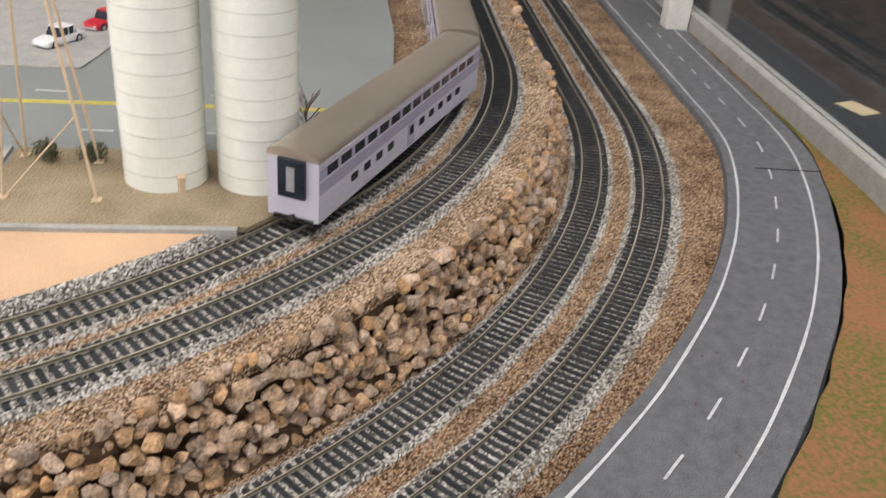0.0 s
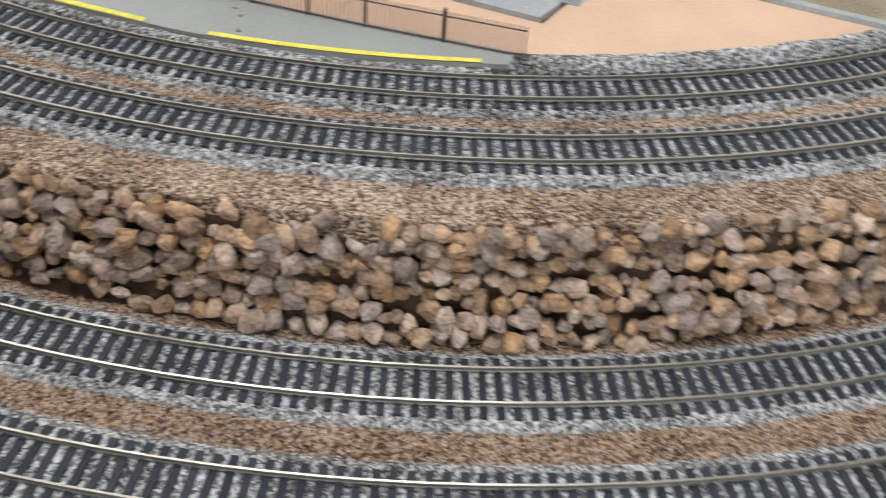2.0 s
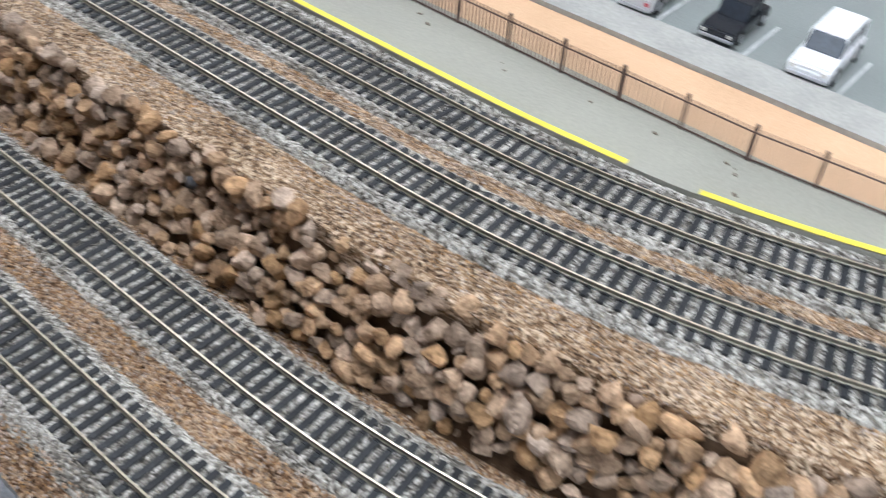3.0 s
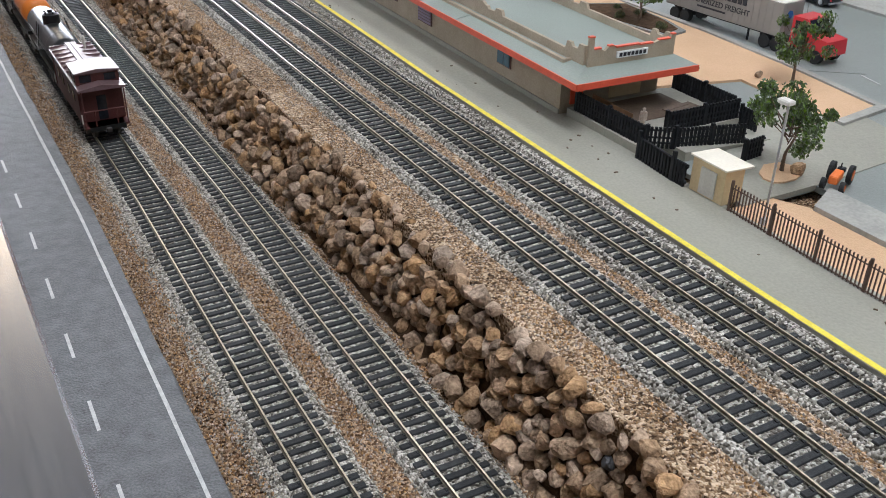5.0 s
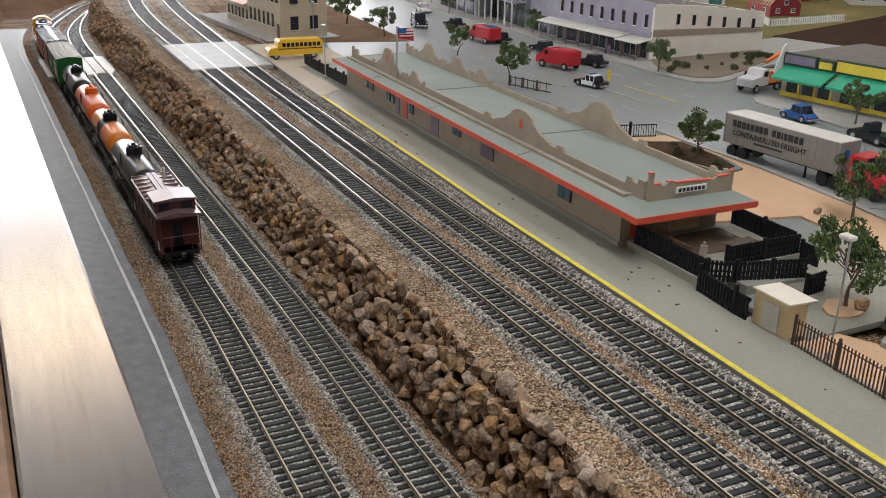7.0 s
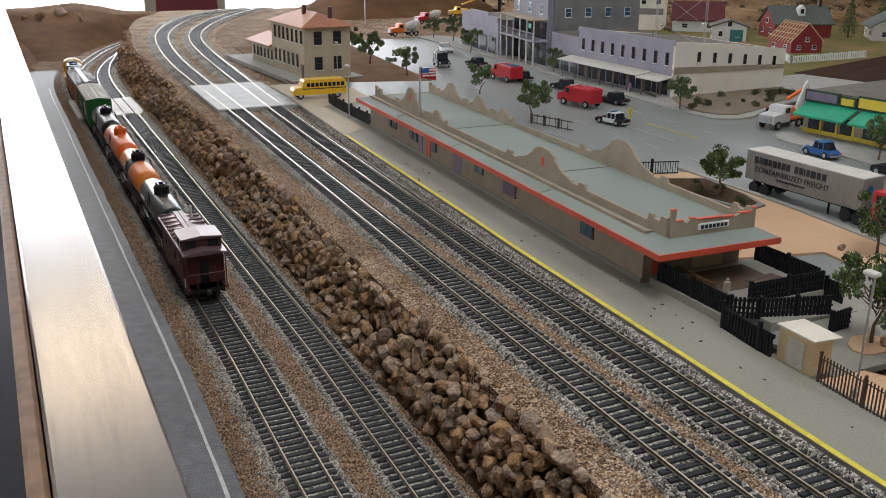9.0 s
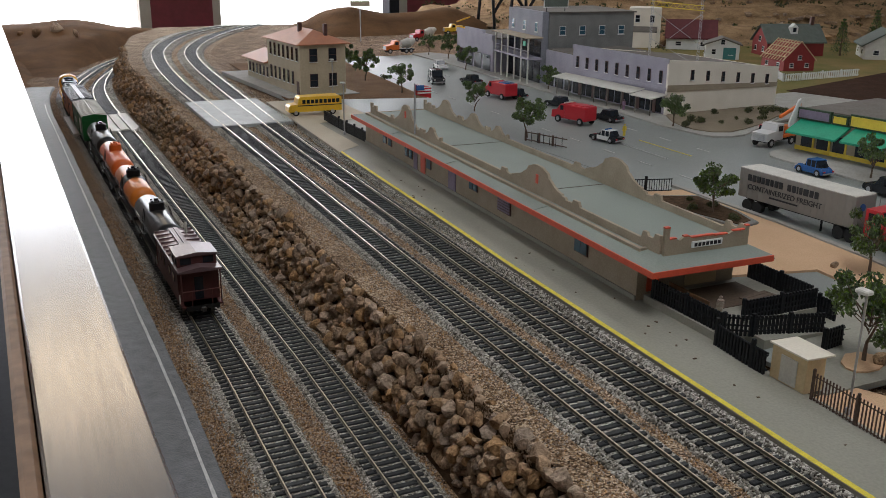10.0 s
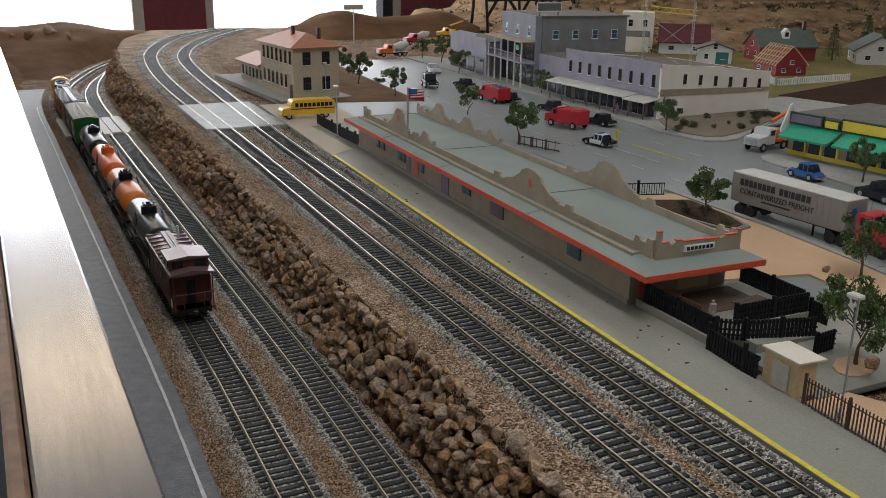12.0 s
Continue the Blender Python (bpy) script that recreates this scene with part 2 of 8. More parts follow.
M_MAT = mat("brown_terrace_boards", (0.115, 0.078, 0.052), (0.075, 0.050, 0.033), 60, 0.75, bump=0.2, fine=700)
M_SIGNYEL = mat("yellow_sign_board", (0.75, 0.56, 0.05), (0.66, 0.48, 0.04), 60, 0.6)
M_PURPLE = mat("faded_purple_board", (0.22, 0.17, 0.25), (0.18, 0.14, 0.20), 60, 0.7)
M_TRAILER = mat("grey_trailer_panel", (0.255, 0.24, 0.22), (0.235, 0.222, 0.205), 30, 0.5)
M_INK = mat("dark_lettering", (0.022, 0.024, 0.030), (0.015, 0.017, 0.021), 200, 0.6)
M_CARRED = mat("red_car_paint", (0.50, 0.020, 0.032), (0.47, 0.018, 0.030), 30, 0.35)
M_CARMAROON = mat("dark_red_car_paint", (0.38, 0.025, 0.03), (0.30, 0.02, 0.02), 60, 0.25)
M_CARBLUE = mat("blue_car_paint", (0.04, 0.13, 0.36), (0.03, 0.10, 0.30), 60, 0.25)
M_VANBLUE = mat("sky_blue_van_paint", (0.05, 0.30, 0.62), (0.04, 0.25, 0.55), 60, 0.25)
M_CARWHITE = mat("white_car_paint", (0.75, 0.75, 0.75), (0.68, 0.68, 0.68), 60, 0.25)
M_CARBLK = mat("black_car_paint", (0.02, 0.022, 0.026), (0.015, 0.016, 0.02), 60, 0.2)
M_CARSILVER = mat("silver_car_paint", (0.56, 0.55, 0.55), (0.54, 0.53, 0.53), 30, 0.38, 0.1)
M_CARCREAM = mat("cream_car_paint", (0.72, 0.64, 0.38), (0.64, 0.56, 0.32), 60, 0.3)
M_BUSYEL = mat("school_bus_yellow", (0.85, 0.52, 0.03), (0.76, 0.45, 0.025), 60, 0.35)
M_TYRE = mat("tyre_rubber", (0.02, 0.02, 0.02), (0.013, 0.013, 0.013), 200, 0.85)
M_MACHINE = mat("machine_orange", (0.75, 0.18, 0.03), (0.66, 0.15, 0.025), 60, 0.5)
M_TRUNK = mat("tree_bark", (0.15, 0.10, 0.065), (0.09, 0.06, 0.04), 300, 0.9, bump=0.5)
M_LEAF = mat("tree_leaves", (0.13, 0.19, 0.042), (0.036, 0.068, 0.015), 60, 0.6, vary=0.5, island=True)
M_SHRUB = mat("dry_shrub_leaves", (0.11, 0.12, 0.045), (0.055, 0.06, 0.025), 150, 0.85, vary=0.45, island=True)
M_SILO = mat("silo_plastic", (0.74, 0.745, 0.665), (0.68, 0.685, 0.605), 30, 0.22, bump=0.05)
M_SILOBAND = mat("silo_band", (0.50, 0.51, 0.43), (0.43, 0.44, 0.37), 100, 0.5)
M_BALSA = mat("bare_balsa_wood", (0.60, 0.46, 0.30), (0.50, 0.37, 0.23), 200, 0.8, bump=0.2)
M_HILL = mat("brown_hill_scenery", (0.21, 0.118, 0.058), (0.09, 0.052, 0.028), 14, 0.95, bump=2.0, fine=500, contrast=0.6, pos=True, spec=0.05)
M_BANK = mat("layered_earth_bank", (0.52, 0.35, 0.20), (0.13, 0.082, 0.042), 22, 0.95, bump=2.0, fine=300, contrast=0.7, pos=True, spec=0.05, stretch=(1.0, 1.0, 3.5))
M_BEIGE = mat("beige_paving", (0.55, 0.48, 0.36), (0.44, 0.38, 0.28), 20, 0.7, bump=0.3, fine=700, contrast=0.9, pos=True)
M_FARM = mat("dull_farm_grass", (0.30, 0.205, 0.095), (0.125, 0.145, 0.048), 12, 0.95, bump=1.5, fine=500, contrast=0.7, pos=True, spec=0.05)
M_DRYEARTH = mat("dry_brown_earth", (0.24, 0.145, 0.080), (0.12, 0.070, 0.040), 20, 0.95, bump=2.0, fine=700, contrast=0.8, pos=True, spec=0.05)
M_LOTEARTH = mat("tan_lot_earth", (0.27, 0.225, 0.165), (0.175, 0.145, 0.105), 30, 0.95, bump=1.0, fine=700, contrast=0.8, pos=True, spec=0.08)
# soil tone, kept dark to paint the shaded gaps of the rock wall too
M_SOIL_SHADE = mat("soil_and_gap_shade", (0.11, 0.068, 0.04), (0.05, 0.031, 0.019), 200, 0.95, bump=1.5, pos=True, spec=0.05)
M_CROSSING = mat("pale_crossing_board", (0.47, 0.49, 0.48), (0.34, 0.36, 0.35), 40, 0.56, bump=0.2, pos=True, spec=0.4)
M_FIELD = mat("ploughed_field", (0.065, 0.034, 0.022), (0.04, 0.022, 0.015), 40, 0.95, bump=1.5, fine=400, pos=True, spec=0.05)
M_HOUSERED = mat("barn_red_siding", (0.28, 0.035, 0.035), (0.22, 0.028, 0.028), 100, 0.7)
M_SHINGLE = mat("grey_green_shingle", (0.14, 0.16, 0.14), (0.10, 0.115, 0.10), 120, 0.9, bump=0.3)
M_CLOTH_R = mat("red_cloth", (0.55, 0.05, 0.06), (0.45, 0.04, 0.05), 200, 0.8)
M_FIG = mat("painted_figure", (0.35, 0.22, 0.40), (0.20, 0.12, 0.10), 300, 0.7)
M_FIGPALE = mat("pale_painted_figure", (0.55, 0.48, 0.40), (0.30, 0.22, 0.17), 300, 0.7)
M_FIGYEL = mat("yellow_painted_figure", (0.80, 0.62, 0.05), (0.5, 0.38, 0.04), 300, 0.7)
M_GLASS_BLUE = mat("blue_tinted_pane", (0.05, 0.12, 0.17), (0.03, 0.08, 0.12), 80, 0.12)


# ---- mesh helpers ----
def part(name, bm, material, parent=None, label="", smooth=False):
    me = bpy.data.meshes.new(name)
    bm.normal_update()
    if smooth:
        for f in bm.faces:
            f.smooth = True
    bm.to_mesh(me)
    bm.free()
    me.materials.append(material)
    ob = new(name, me)
    if parent:
        ob.parent = parent
    if label:
        ob["label"] = label
    return ob


def box(bm, x0, x1, y0, y1, z0, z1, bevel=0.0, m=None):
    v = bmesh.ops.create_cube(bm, size=1)["verts"]
    bmesh.ops.scale(bm, vec=(x1 - x0, y1 - y0, z1 - z0), verts=v)
    bmesh.ops.translate(bm, vec=((x0 + x1) / 2, (y0 + y1) / 2, (z0 + z1) / 2), verts=v)
    if bevel:
        e = list({e for w in v for e in w.link_edges})
        r = bmesh.ops.bevel(bm, geom=e, offset=bevel, segments=1, affect="EDGES")
        v = list({w for f in r["faces"] for w in f.verts} | {w for w in v if w.is_valid})
    if m is not None:
        bmesh.ops.transform(bm, matrix=m, verts=v)
    return v


def rod(bm, a, b, r, seg=8, r2=None):
    a, b = Vector(a), Vector(b)
    d = b - a
    m = Matrix.Translation((a + b) / 2) @ d.to_track_quat("Z", "Y").to_matrix().to_4x4()
    return bmesh.ops.create_cone(bm, cap_ends=True, segments=seg, radius1=r, radius2=r if r2 is None else r2, depth=d.length, matrix=m)["verts"]


def prism(bm, outline, axis, t0, t1):
    """An outline of (u, v) pushed through along an axis: x: (y, z), y: (x, z), z: (x, y)."""
    def at(u, v, t):
        return {"x": (t, u, v), "y": (u, t, v), "z": (u, v, t)}[axis]
    a = [bm.verts.new(at(u, v, t0)) for u, v in outline]
    b = [bm.verts.new(at(u, v, t1)) for u, v in outline]
    n = len(a)
    bm.faces.new(a), bm.faces.new(b[::-1])
    for i in range(n):
        bm.faces.new((a[i], b[i], b[(i + 1) % n], a[(i + 1) % n]))
    bmesh.ops.recalc_face_normals(bm, faces=bm.faces)
    return a + b


def bbox(*a, **k):
    bm = bmesh.new()
    box(bm, *a, **k)
    return bm


def mesh_part(name, verts, faces, material, parent=None, label=""):
    me = bpy.data.meshes.new(name)
    me.from_pydata(verts, [], faces)
    me.materials.append(material)
    ob = new(name, me)
    if parent:
        ob.parent = parent
    if label:
        ob["label"] = label
    return ob


def thing(name, label, category, where=None, group="", kind=""):
    ob = new(name)
    ob.empty_display_size = 0.01
    if where is not None:
        ob.matrix_world = where
    return tagged(ob, label, category, group, kind)


# ---- plan: straight tracks along y, a quarter circle round (CX, CY), then straight along x ----
CX, CY = 0.919, 0.151
H_UP = 0.0504
R_A, R_B, R_C, R_D = 0.798, 0.744, 0.655, 0.6085


SWAY_LOW = ((0.6, 0.0), (1.2, -0.013), (1.6, -0.021), (1.85, -0.026), (2.05, -0.019), (2.2, 0.004), (2.3, 0.028), (2.5, 0.085), (2.7, 0.17), (3.0, 0.33), (3.3, 0.52))
SWAY_C = ((0.6, 0.0), (1.2, 0.005), (1.75, 0.009), (2.1, 0.030), (2.35, 0.066), (2.64, 0.152), (2.87, 0.274), (3.09, 0.455), (3.4, 0.75))
SWAY_D = ((0.6, 0.0), (1.2, 0.012), (1.6, 0.027), (1.95, 0.044), (2.2, 0.068), (2.4, 0.112), (2.64, 0.200), (2.85, 0.307), (3.12, 0.48), (3.4, 0.70))


def glide(rows, y):
    """A smooth curve through (y, sway) rows."""
    y = min(max(y, rows[0][0]), rows[-1][0] - 1e-6)
    i = max(k for k in range(len(rows) - 1) if rows[k][0] <= y)
    p = [rows[max(i - 1, 0)], rows[i], rows[i + 1], rows[min(i + 2, len(rows) - 1)]]
    h = p[2][0] - p[1][0]
    a = (p[2][1] - p[0][1]) / (p[2][0] - p[0][0])
    b = (p[3][1] - p[1][1]) / (p[3][0] - p[1][0])
    t = (y - p[1][0]) / h
    return p[1][1] * (2 * t ** 3 - 3 * t * t + 1) + a * h * (t ** 3 - 2 * t * t + t) + p[2][1] * (3 * t * t - 2 * t ** 3) + b * h * (t ** 3 - t * t)


def far_shift(r, y):
    """Sideways sway of the lines beyond the straight stretch."""
    if y < 0.6:
        return 0.0
    u = min(max((R_B - r) / (R_B - R_C), 0), 1)
    low = glide(SWAY_LOW, y) * min(max((r - 0.70) / 0.05, 0), 1)
    v = min(max((R_C - r) / (R_C - R_D), -0.3), 1.3)
    up = glide(SWAY_C, y) * (1 - v) + glide(SWAY_D, y) * v
    u = u * u * (3 - 2 * u)
    return u * up + (1 - u) * low


def at(r, s):
    """The place and heading at s metres along the line of radius r (s = 0 where the circle begins)."""
    if s >= 0:
        y = CY + s
        g = (far_shift(r, y + 0.01) - far_shift(r, y - 0.01)) / 0.02
        d = Vector((g, 1, 0)).normalized()
        return Vector((CX - r + far_shift(r, y), y, 0)), d
    if s > -r * math.pi / 2:
        a = -s / r
        return Vector((CX - r * math.cos(a), CY - r * math.sin(a), 0)), Vector((-math.sin(a), math.cos(a), 0))
    e = -s - r * math.pi / 2
    return Vector((CX + e, CY - r - 0.03 * e, 0)), Vector((-1, 0.03, 0)).normalized()


def on_line(r, s, z=0.0):
    p, d = at(r, s)
    x = Vector((d.y, -d.x, 0))
    return Matrix(((x.x, d.x, 0, p.x), (x.y, d.y, 0, p.y), (0, 0, 1, z), (0, 0, 0, 1)))


def strip(name, profile, material, s0=-2.6, s1=2.9, step=0.02, parent=None, jitter=0.0, drift=None, seed=1):
    """A band along the lines: profile of (r, z) swept from s0 to s1 (s counted as share of each radius on the circle)."""
    rng = random.Random(seed)
    verts, faces, n = [], [], len(profile)
    count = int((s1 - s0) / step)
    for i in range(count + 1):
        s = s0 + (s1 - s0) * i / count
        for r, z in profile:
            off = drift(s) if drift else 0.0
            rr = r + off + rng.uniform(-jitter, jitter)
            if s >= 0:
                t = s
            elif s > -0.7 * math.pi / 2:
                t = s * rr / 0.7
            else:
                t = -rr * math.pi / 2 + (s + 0.7 * math.pi / 2)
            p, _ = at(rr, t)
            verts.append((p.x, p.y, z + rng.uniform(-jitter, jitter) * 0.25))
        if i:
            for j in range(n - 1):
                a = (i - 1) * n + j
                faces.append((a, a + 1, a + n + 1, a + n))
    return mesh_part(name, verts, faces, material, parent)


# ---- ground of the layout ----
Z_LOW, Z_UP = -0.0048, 0.0445
tagged(strip("ground_lower", [(0.715, Z_LOW), (0.74, Z_LOW), (0.77, Z_LOW), (0.80, Z_LOW), (0.835, Z_LOW - 0.001), (0.90, -0.008), (0.930, -0.010)], M_EARTH, jitter=0.0012), "brown earth under the lower tracks", "ground", kind="structure")
tagged(strip("ground_bank", [(0.716, Z_LOW), (0.709, 0.004), (0.702, 0.022), (0.7010, 0.036), (0.6990, 0.0450), (0.675, Z_UP), (0.63, Z_UP), (0.57, Z_UP)], M_GRAVEL_BROWN, jitter=0.0012, seed=2), "brown gravel bank above the rock wall", "ground", kind="structure")


# soil sheet whose dark colour paints the shade between the stones
tagged(strip("soil_behind_stones", [(0.7190, Z_LOW + 0.0004), (0.7105, 0.004), (0.7050, 0.020), (0.7020, 0.033), (0.7000, 0.0385)], M_SOIL_SHADE, s0=-1.9, s1=2.3, jitter=0.001, seed=9), "brown soil behind the stacked stones, darkened as shade in the gaps", "ground", kind="structure")


def inner_ground():
    """The flat board of the town, inside the upper tracks."""
    bm = bmesh.new()
    edge = []
    for i in range(120):
        s = -2.6 + 5.5 * i / 119
        r = 0.575
        t = s if s >= 0 else (s * r / 0.7 if s > -0.7 * math.pi / 2 else -r * math.pi / 2 + s + 0.7 * math.pi / 2)
        p, _ = at(r, t)
        edge.append(bm.verts.new((p.x, p.y, Z_UP - 0.001)))
    for q in ((3.4, 3.3), (3.4, -0.6)):
        edge.append(bm.verts.new((*q, Z_UP - 0.001)))
    bm.faces.new(edge)
    bmesh.ops.triangulate(bm, faces=bm.faces)
    return part("ground_town", bm, M_EARTH)


tagged(inner_ground(), "brown earth board under the town", "ground", kind="structure")


def road_drift(s):
    """The road leaves the circle of the tracks on the bend and runs on along the ledge."""
    return float(np.interp(-s, (0.0, 0.45, 0.606, 0.704, 0.803, 0.90, 1.004, 1.10), (0.0, 0.0005, 0.0022, 0.0070, 0.0160, 0.0255, 0.0375, 0.0375)))


ROAD_Z = -0.0015
road = tagged(strip("road", [(0.834, ROAD_Z - 0.006), (0.836, ROAD_Z), (0.88, ROAD_Z + 0.0006), (0.9245, ROAD_Z), (0.9265, ROAD_Z - 0.008)], M_ROAD, s0=-2.6, s1=2.0, drift=road_drift, jitter=0.0006, seed=3),
              "grey two-lane model road with white lines", "road", kind="structure")
strip("edge_line", [(0.8435, ROAD_Z + 0.0006), (0.8455, ROAD_Z + 0.0006)], M_WHITE_LINE, s0=-2.6, s1=1.75, drift=road_drift, parent=road, jitter=0.0003)
strip("edge_line", [(0.9060, ROAD_Z + 0.0009), (0.9080, ROAD_Z + 0.0009)], M_WHITE_LINE, s0=-2.6, s1=1.75, drift=road_drift, parent=road, jitter=0.0003)
for i in range(56):
    s = 0.033 + i * 0.0625 if i < 27 else -0.0235 - (i - 27) * 0.0495
    strip("lane_dash", [(0.8755, ROAD_Z + 0.0012), (0.8772, ROAD_Z + 0.0012)], M_WHITE_LINE, s0=s, s1=s + (0.024 if s > 0 else 0.0195), step=0.008, drift=road_drift, parent=road)

part("road_joint", bbox(0.0, 0.0622, -0.0006, 0.0006, 0.0, 0.0004), M_TIE, road, "dark joint across the road").matrix_world = pose(0.7430, -0.7270, ROAD_Z + 0.0012, 0, 0, -94.6)

# verge outside the road on the bend
tagged(strip("verge", [(0.9275, ROAD_Z - 0.0012), (0.95, -0.004), (0.98, -0.006), (1.02, -0.006), (1.06, -0.010), (1.12, -0.02), (1.30, -0.03)], M_GRASS, s0=-2.6, s1=-0.13, drift=road_drift, jitter=0.002, seed=5),
       "patchy green and brown scenic verge beside the road", "verge", kind="structure")


# ---- tracks ----
TIE_PITCH = 0.0066


def tie_mesh():
    bm = bmesh.new()
    box(bm, -0.0150, 0.0150, -0.0017, 0.0017, -0.0044, -0.0021, 0.0003)
    for sx in (-1, 1):
        for o in (-0.0016, 0.0016):
            box(bm, sx * 0.00865 + o - 0.0006, sx * 0.00865 + o + 0.0006, -0.0008, 0.0008, -0.0022, -0.0015)
    me = bpy.data.meshes.new("tie")
    bm.to_mesh(me)
    bm.free()
    me.materials.append(M_TIE)
    return me


TIE = tie_mesh()


def rail(name, r, z, s0, s1, parent):
    """A rail of head, web and foot swept along its radius."""
    prof = [(-0.0009, -0.0021), (-0.0009, -0.0019), (-0.0003, -0.0016), (-0.0003, -0.0007), (-0.00050, -0.0004), (-0.00045, 0.0), (0.00045, 0.0), (0.00050, -0.0004), (0.0003, -0.0007), (0.0003, -0.0016), (0.0009, -0.0019), (0.0009, -0.0021)]
    verts, faces, mats = [], [], []
    n, count = len(prof), int((s1 - s0) / 0.02)
    for i in range(count + 1):
        m = on_line(r, s0 + (s1 - s0) * i / count, z)
        for u, v in prof:
            verts.append(m @ Vector((u, 0, v)))
        if i:
            for j in range(n - 1):
                a = (i - 1) * n + j
                faces.append((a, a + 1, a + n + 1, a + n))
                mats.append(0 if j == 5 else 1)
    ob = mesh_part(name, verts, faces, M_RAIL, parent)
    ob.data.materials.append(M_RAIL_SIDE)
    ob.data.polygons.foreach_set("material_index", mats)
    return ob


def track(r, z, near0, label, seed):
    """Track with two rails, single ties over the nearest stretch and the rest joined."""
    tr = thing("railway_track", label, "track", group="parallel railway tracks")
    rng = random.Random(seed)
    far_v, far_f = [], []
    cube = [(x, y, zz) for zz in (-0.0044, -0.0021) for x, y in ((-0.015, -0.0017), (0.015, -0.0017), (0.015, 0.0017), (-0.015, 0.0017))]
    s, k = -2.3, 0
    while s < 2.85:
        m = on_line(r, s, z) @ pose(rng.uniform(-0.0003, 0.0003), 0, 0, 0, 0, rng.uniform(-1.0, 1.0))
        if near0 <= s < near0 + 300 * TIE_PITCH:
            ob = new("tie", TIE)
            ob.parent, ob.matrix_local = tr, m
        else:
            b = len(far_v)
            far_v += [m @ Vector(c) for c in cube]
            far_f += [(b + 4, b + 5, b + 6, b + 7), (b, b + 1, b + 5, b + 4), (b + 1, b + 2, b + 6, b + 5), (b + 2, b + 3, b + 7, b + 6), (b + 3, b, b + 4, b + 7)]
        s += TIE_PITCH
    tagged(mesh_part("ties_further_off", far_v, far_f, M_TIE, tr), kind="stuff")
    for e in (-0.00865, 0.00865):
        rail("rail", r + e, z, -2.3, 2.85, tr)
    return tr


LINES = [(R_A, 0.0, -0.75, "outer lower track with worn nickel rails and black ties", 11), (R_B, 0.0, -0.75, "inner lower track beside the rock wall, black ties", 12),
         (R_C, H_UP, -0.75, "upper track along the bank, brass-coloured rails", 13), (R_D, H_UP, -0.75, "upper track beside the station platform", 14)]
for r, z, near0, label, seed in LINES:
    tagged(strip("ballast_bed", [(r - (0.0193 if r == R_C else 0.0215), z - 0.0062), (r - (0.0165 if r == R_C else 0.0178), z - 0.0033), (r - 0.008, z - 0.0031), (r, z - 0.0032), (r + 0.008, z - 0.0031), (r + (0.0165 if r == R_D else 0.0178), z - 0.0033), (r + (0.0260 if r == R_A else 0.0193 if r == R_D else 0.0215), z - 0.0058)], M_GRAVEL_GREY, jitter=0.0007, step=0.008, seed=seed),
           "bed of loose light grey ballast under the track", "ballast", kind="structure")
    track(r, z, near0, label, seed)


# ---- loose grains of ballast ----
def grains(name, bands, count, material, seed, label, size=(0.0004, 0.00085)):
    rng = np.random.default_rng(seed)
    octa = np.array([(1, 0, 0), (0, 1, 0), (-1, 0, 0), (0, -1, 0), (0, 0, 1), (0, 0, -1)], float)
    tri = np.array([(0, 1, 4), (1, 2, 4), (2, 3, 4), (3, 0, 4), (1, 0, 5), (2, 1, 5), (3, 2, 5), (0, 3, 5)])
    verts, faces, k = [], [], 0
    widths = np.array([b[1] - b[0] for b in bands])
    for _ in range(count):
        lo, hi, z0, z1 = bands[rng.choice(len(bands), p=widths / widths.sum())]
        u = rng.random()
        r = lo + (hi - lo) * u
        s = rng.triangular(-1.0, 0.15, 1.9)
        p, _d = at(r, s * r / 0.7 if s < 0 else s)
        w = rng.uniform(*size)
        q = octa * (w * rng.uniform(0.6, 1.3, 3))
        a = rng.uniform(0, 6.28)
        c, e = math.cos(a), math.sin(a)
        q = q @ np.array(((c, e, 0), (-e, c, 0), (0, 0.3, 1)))
        verts.append(q + np.array((p.x, p.y, z0 + (z1 - z0) * u + w * 0.3)))
        faces.append(tri + k)
        k += 6
    ob = mesh_part(name, np.concatenate(verts).tolist(), np.concatenate(faces).tolist(), material)
    return tagged(ob, label, "ballast", kind="stuff")


GREY_BANDS = []
for r, z in ((R_A, 0.0), (R_B, 0.0), (R_C, H_UP), (R_D, H_UP)):
    GREY_BANDS += [(r - (0.018 if r == R_C else 0.021), r - 0.0165, z - 0.0050, z - 0.0033), (r - 0.0165, r + 0.0165, z - 0.0036, z - 0.0036), (r + 0.0165, r + (0.018 if r == R_D else 0.021), z - 0.0033, z - 0.0050)]
GREY_BANDS.append((R_A + 0.0165, R_A + 0.0235, -0.0033, -0.0044))
GREY_BANDS.append((0.5830, 0.5915, 0.0502, 0.0466))
grains("ballast_grains_grey", GREY_BANDS, 80000, M_GRAIN_GREY, 5, "loose light grey ballast grains along the tracks")
BROWN_BANDS = [(0.626, 0.638, H_UP - 0.006, H_UP - 0.006), (0.676, 0.700, Z_UP, Z_UP), (0.762, 0.780, Z_LOW, Z_LOW), (0.8190, 0.838, Z_LOW + 0.0010, Z_LOW), (0.715, 0.726, Z_LOW, Z_LOW)]
grains("ballast_grains_brown", BROWN_BANDS, 85000, M_GRAIN_BROWN, 6, "loose brown and tan gravel between the tracks", (0.00035, 0.0008))


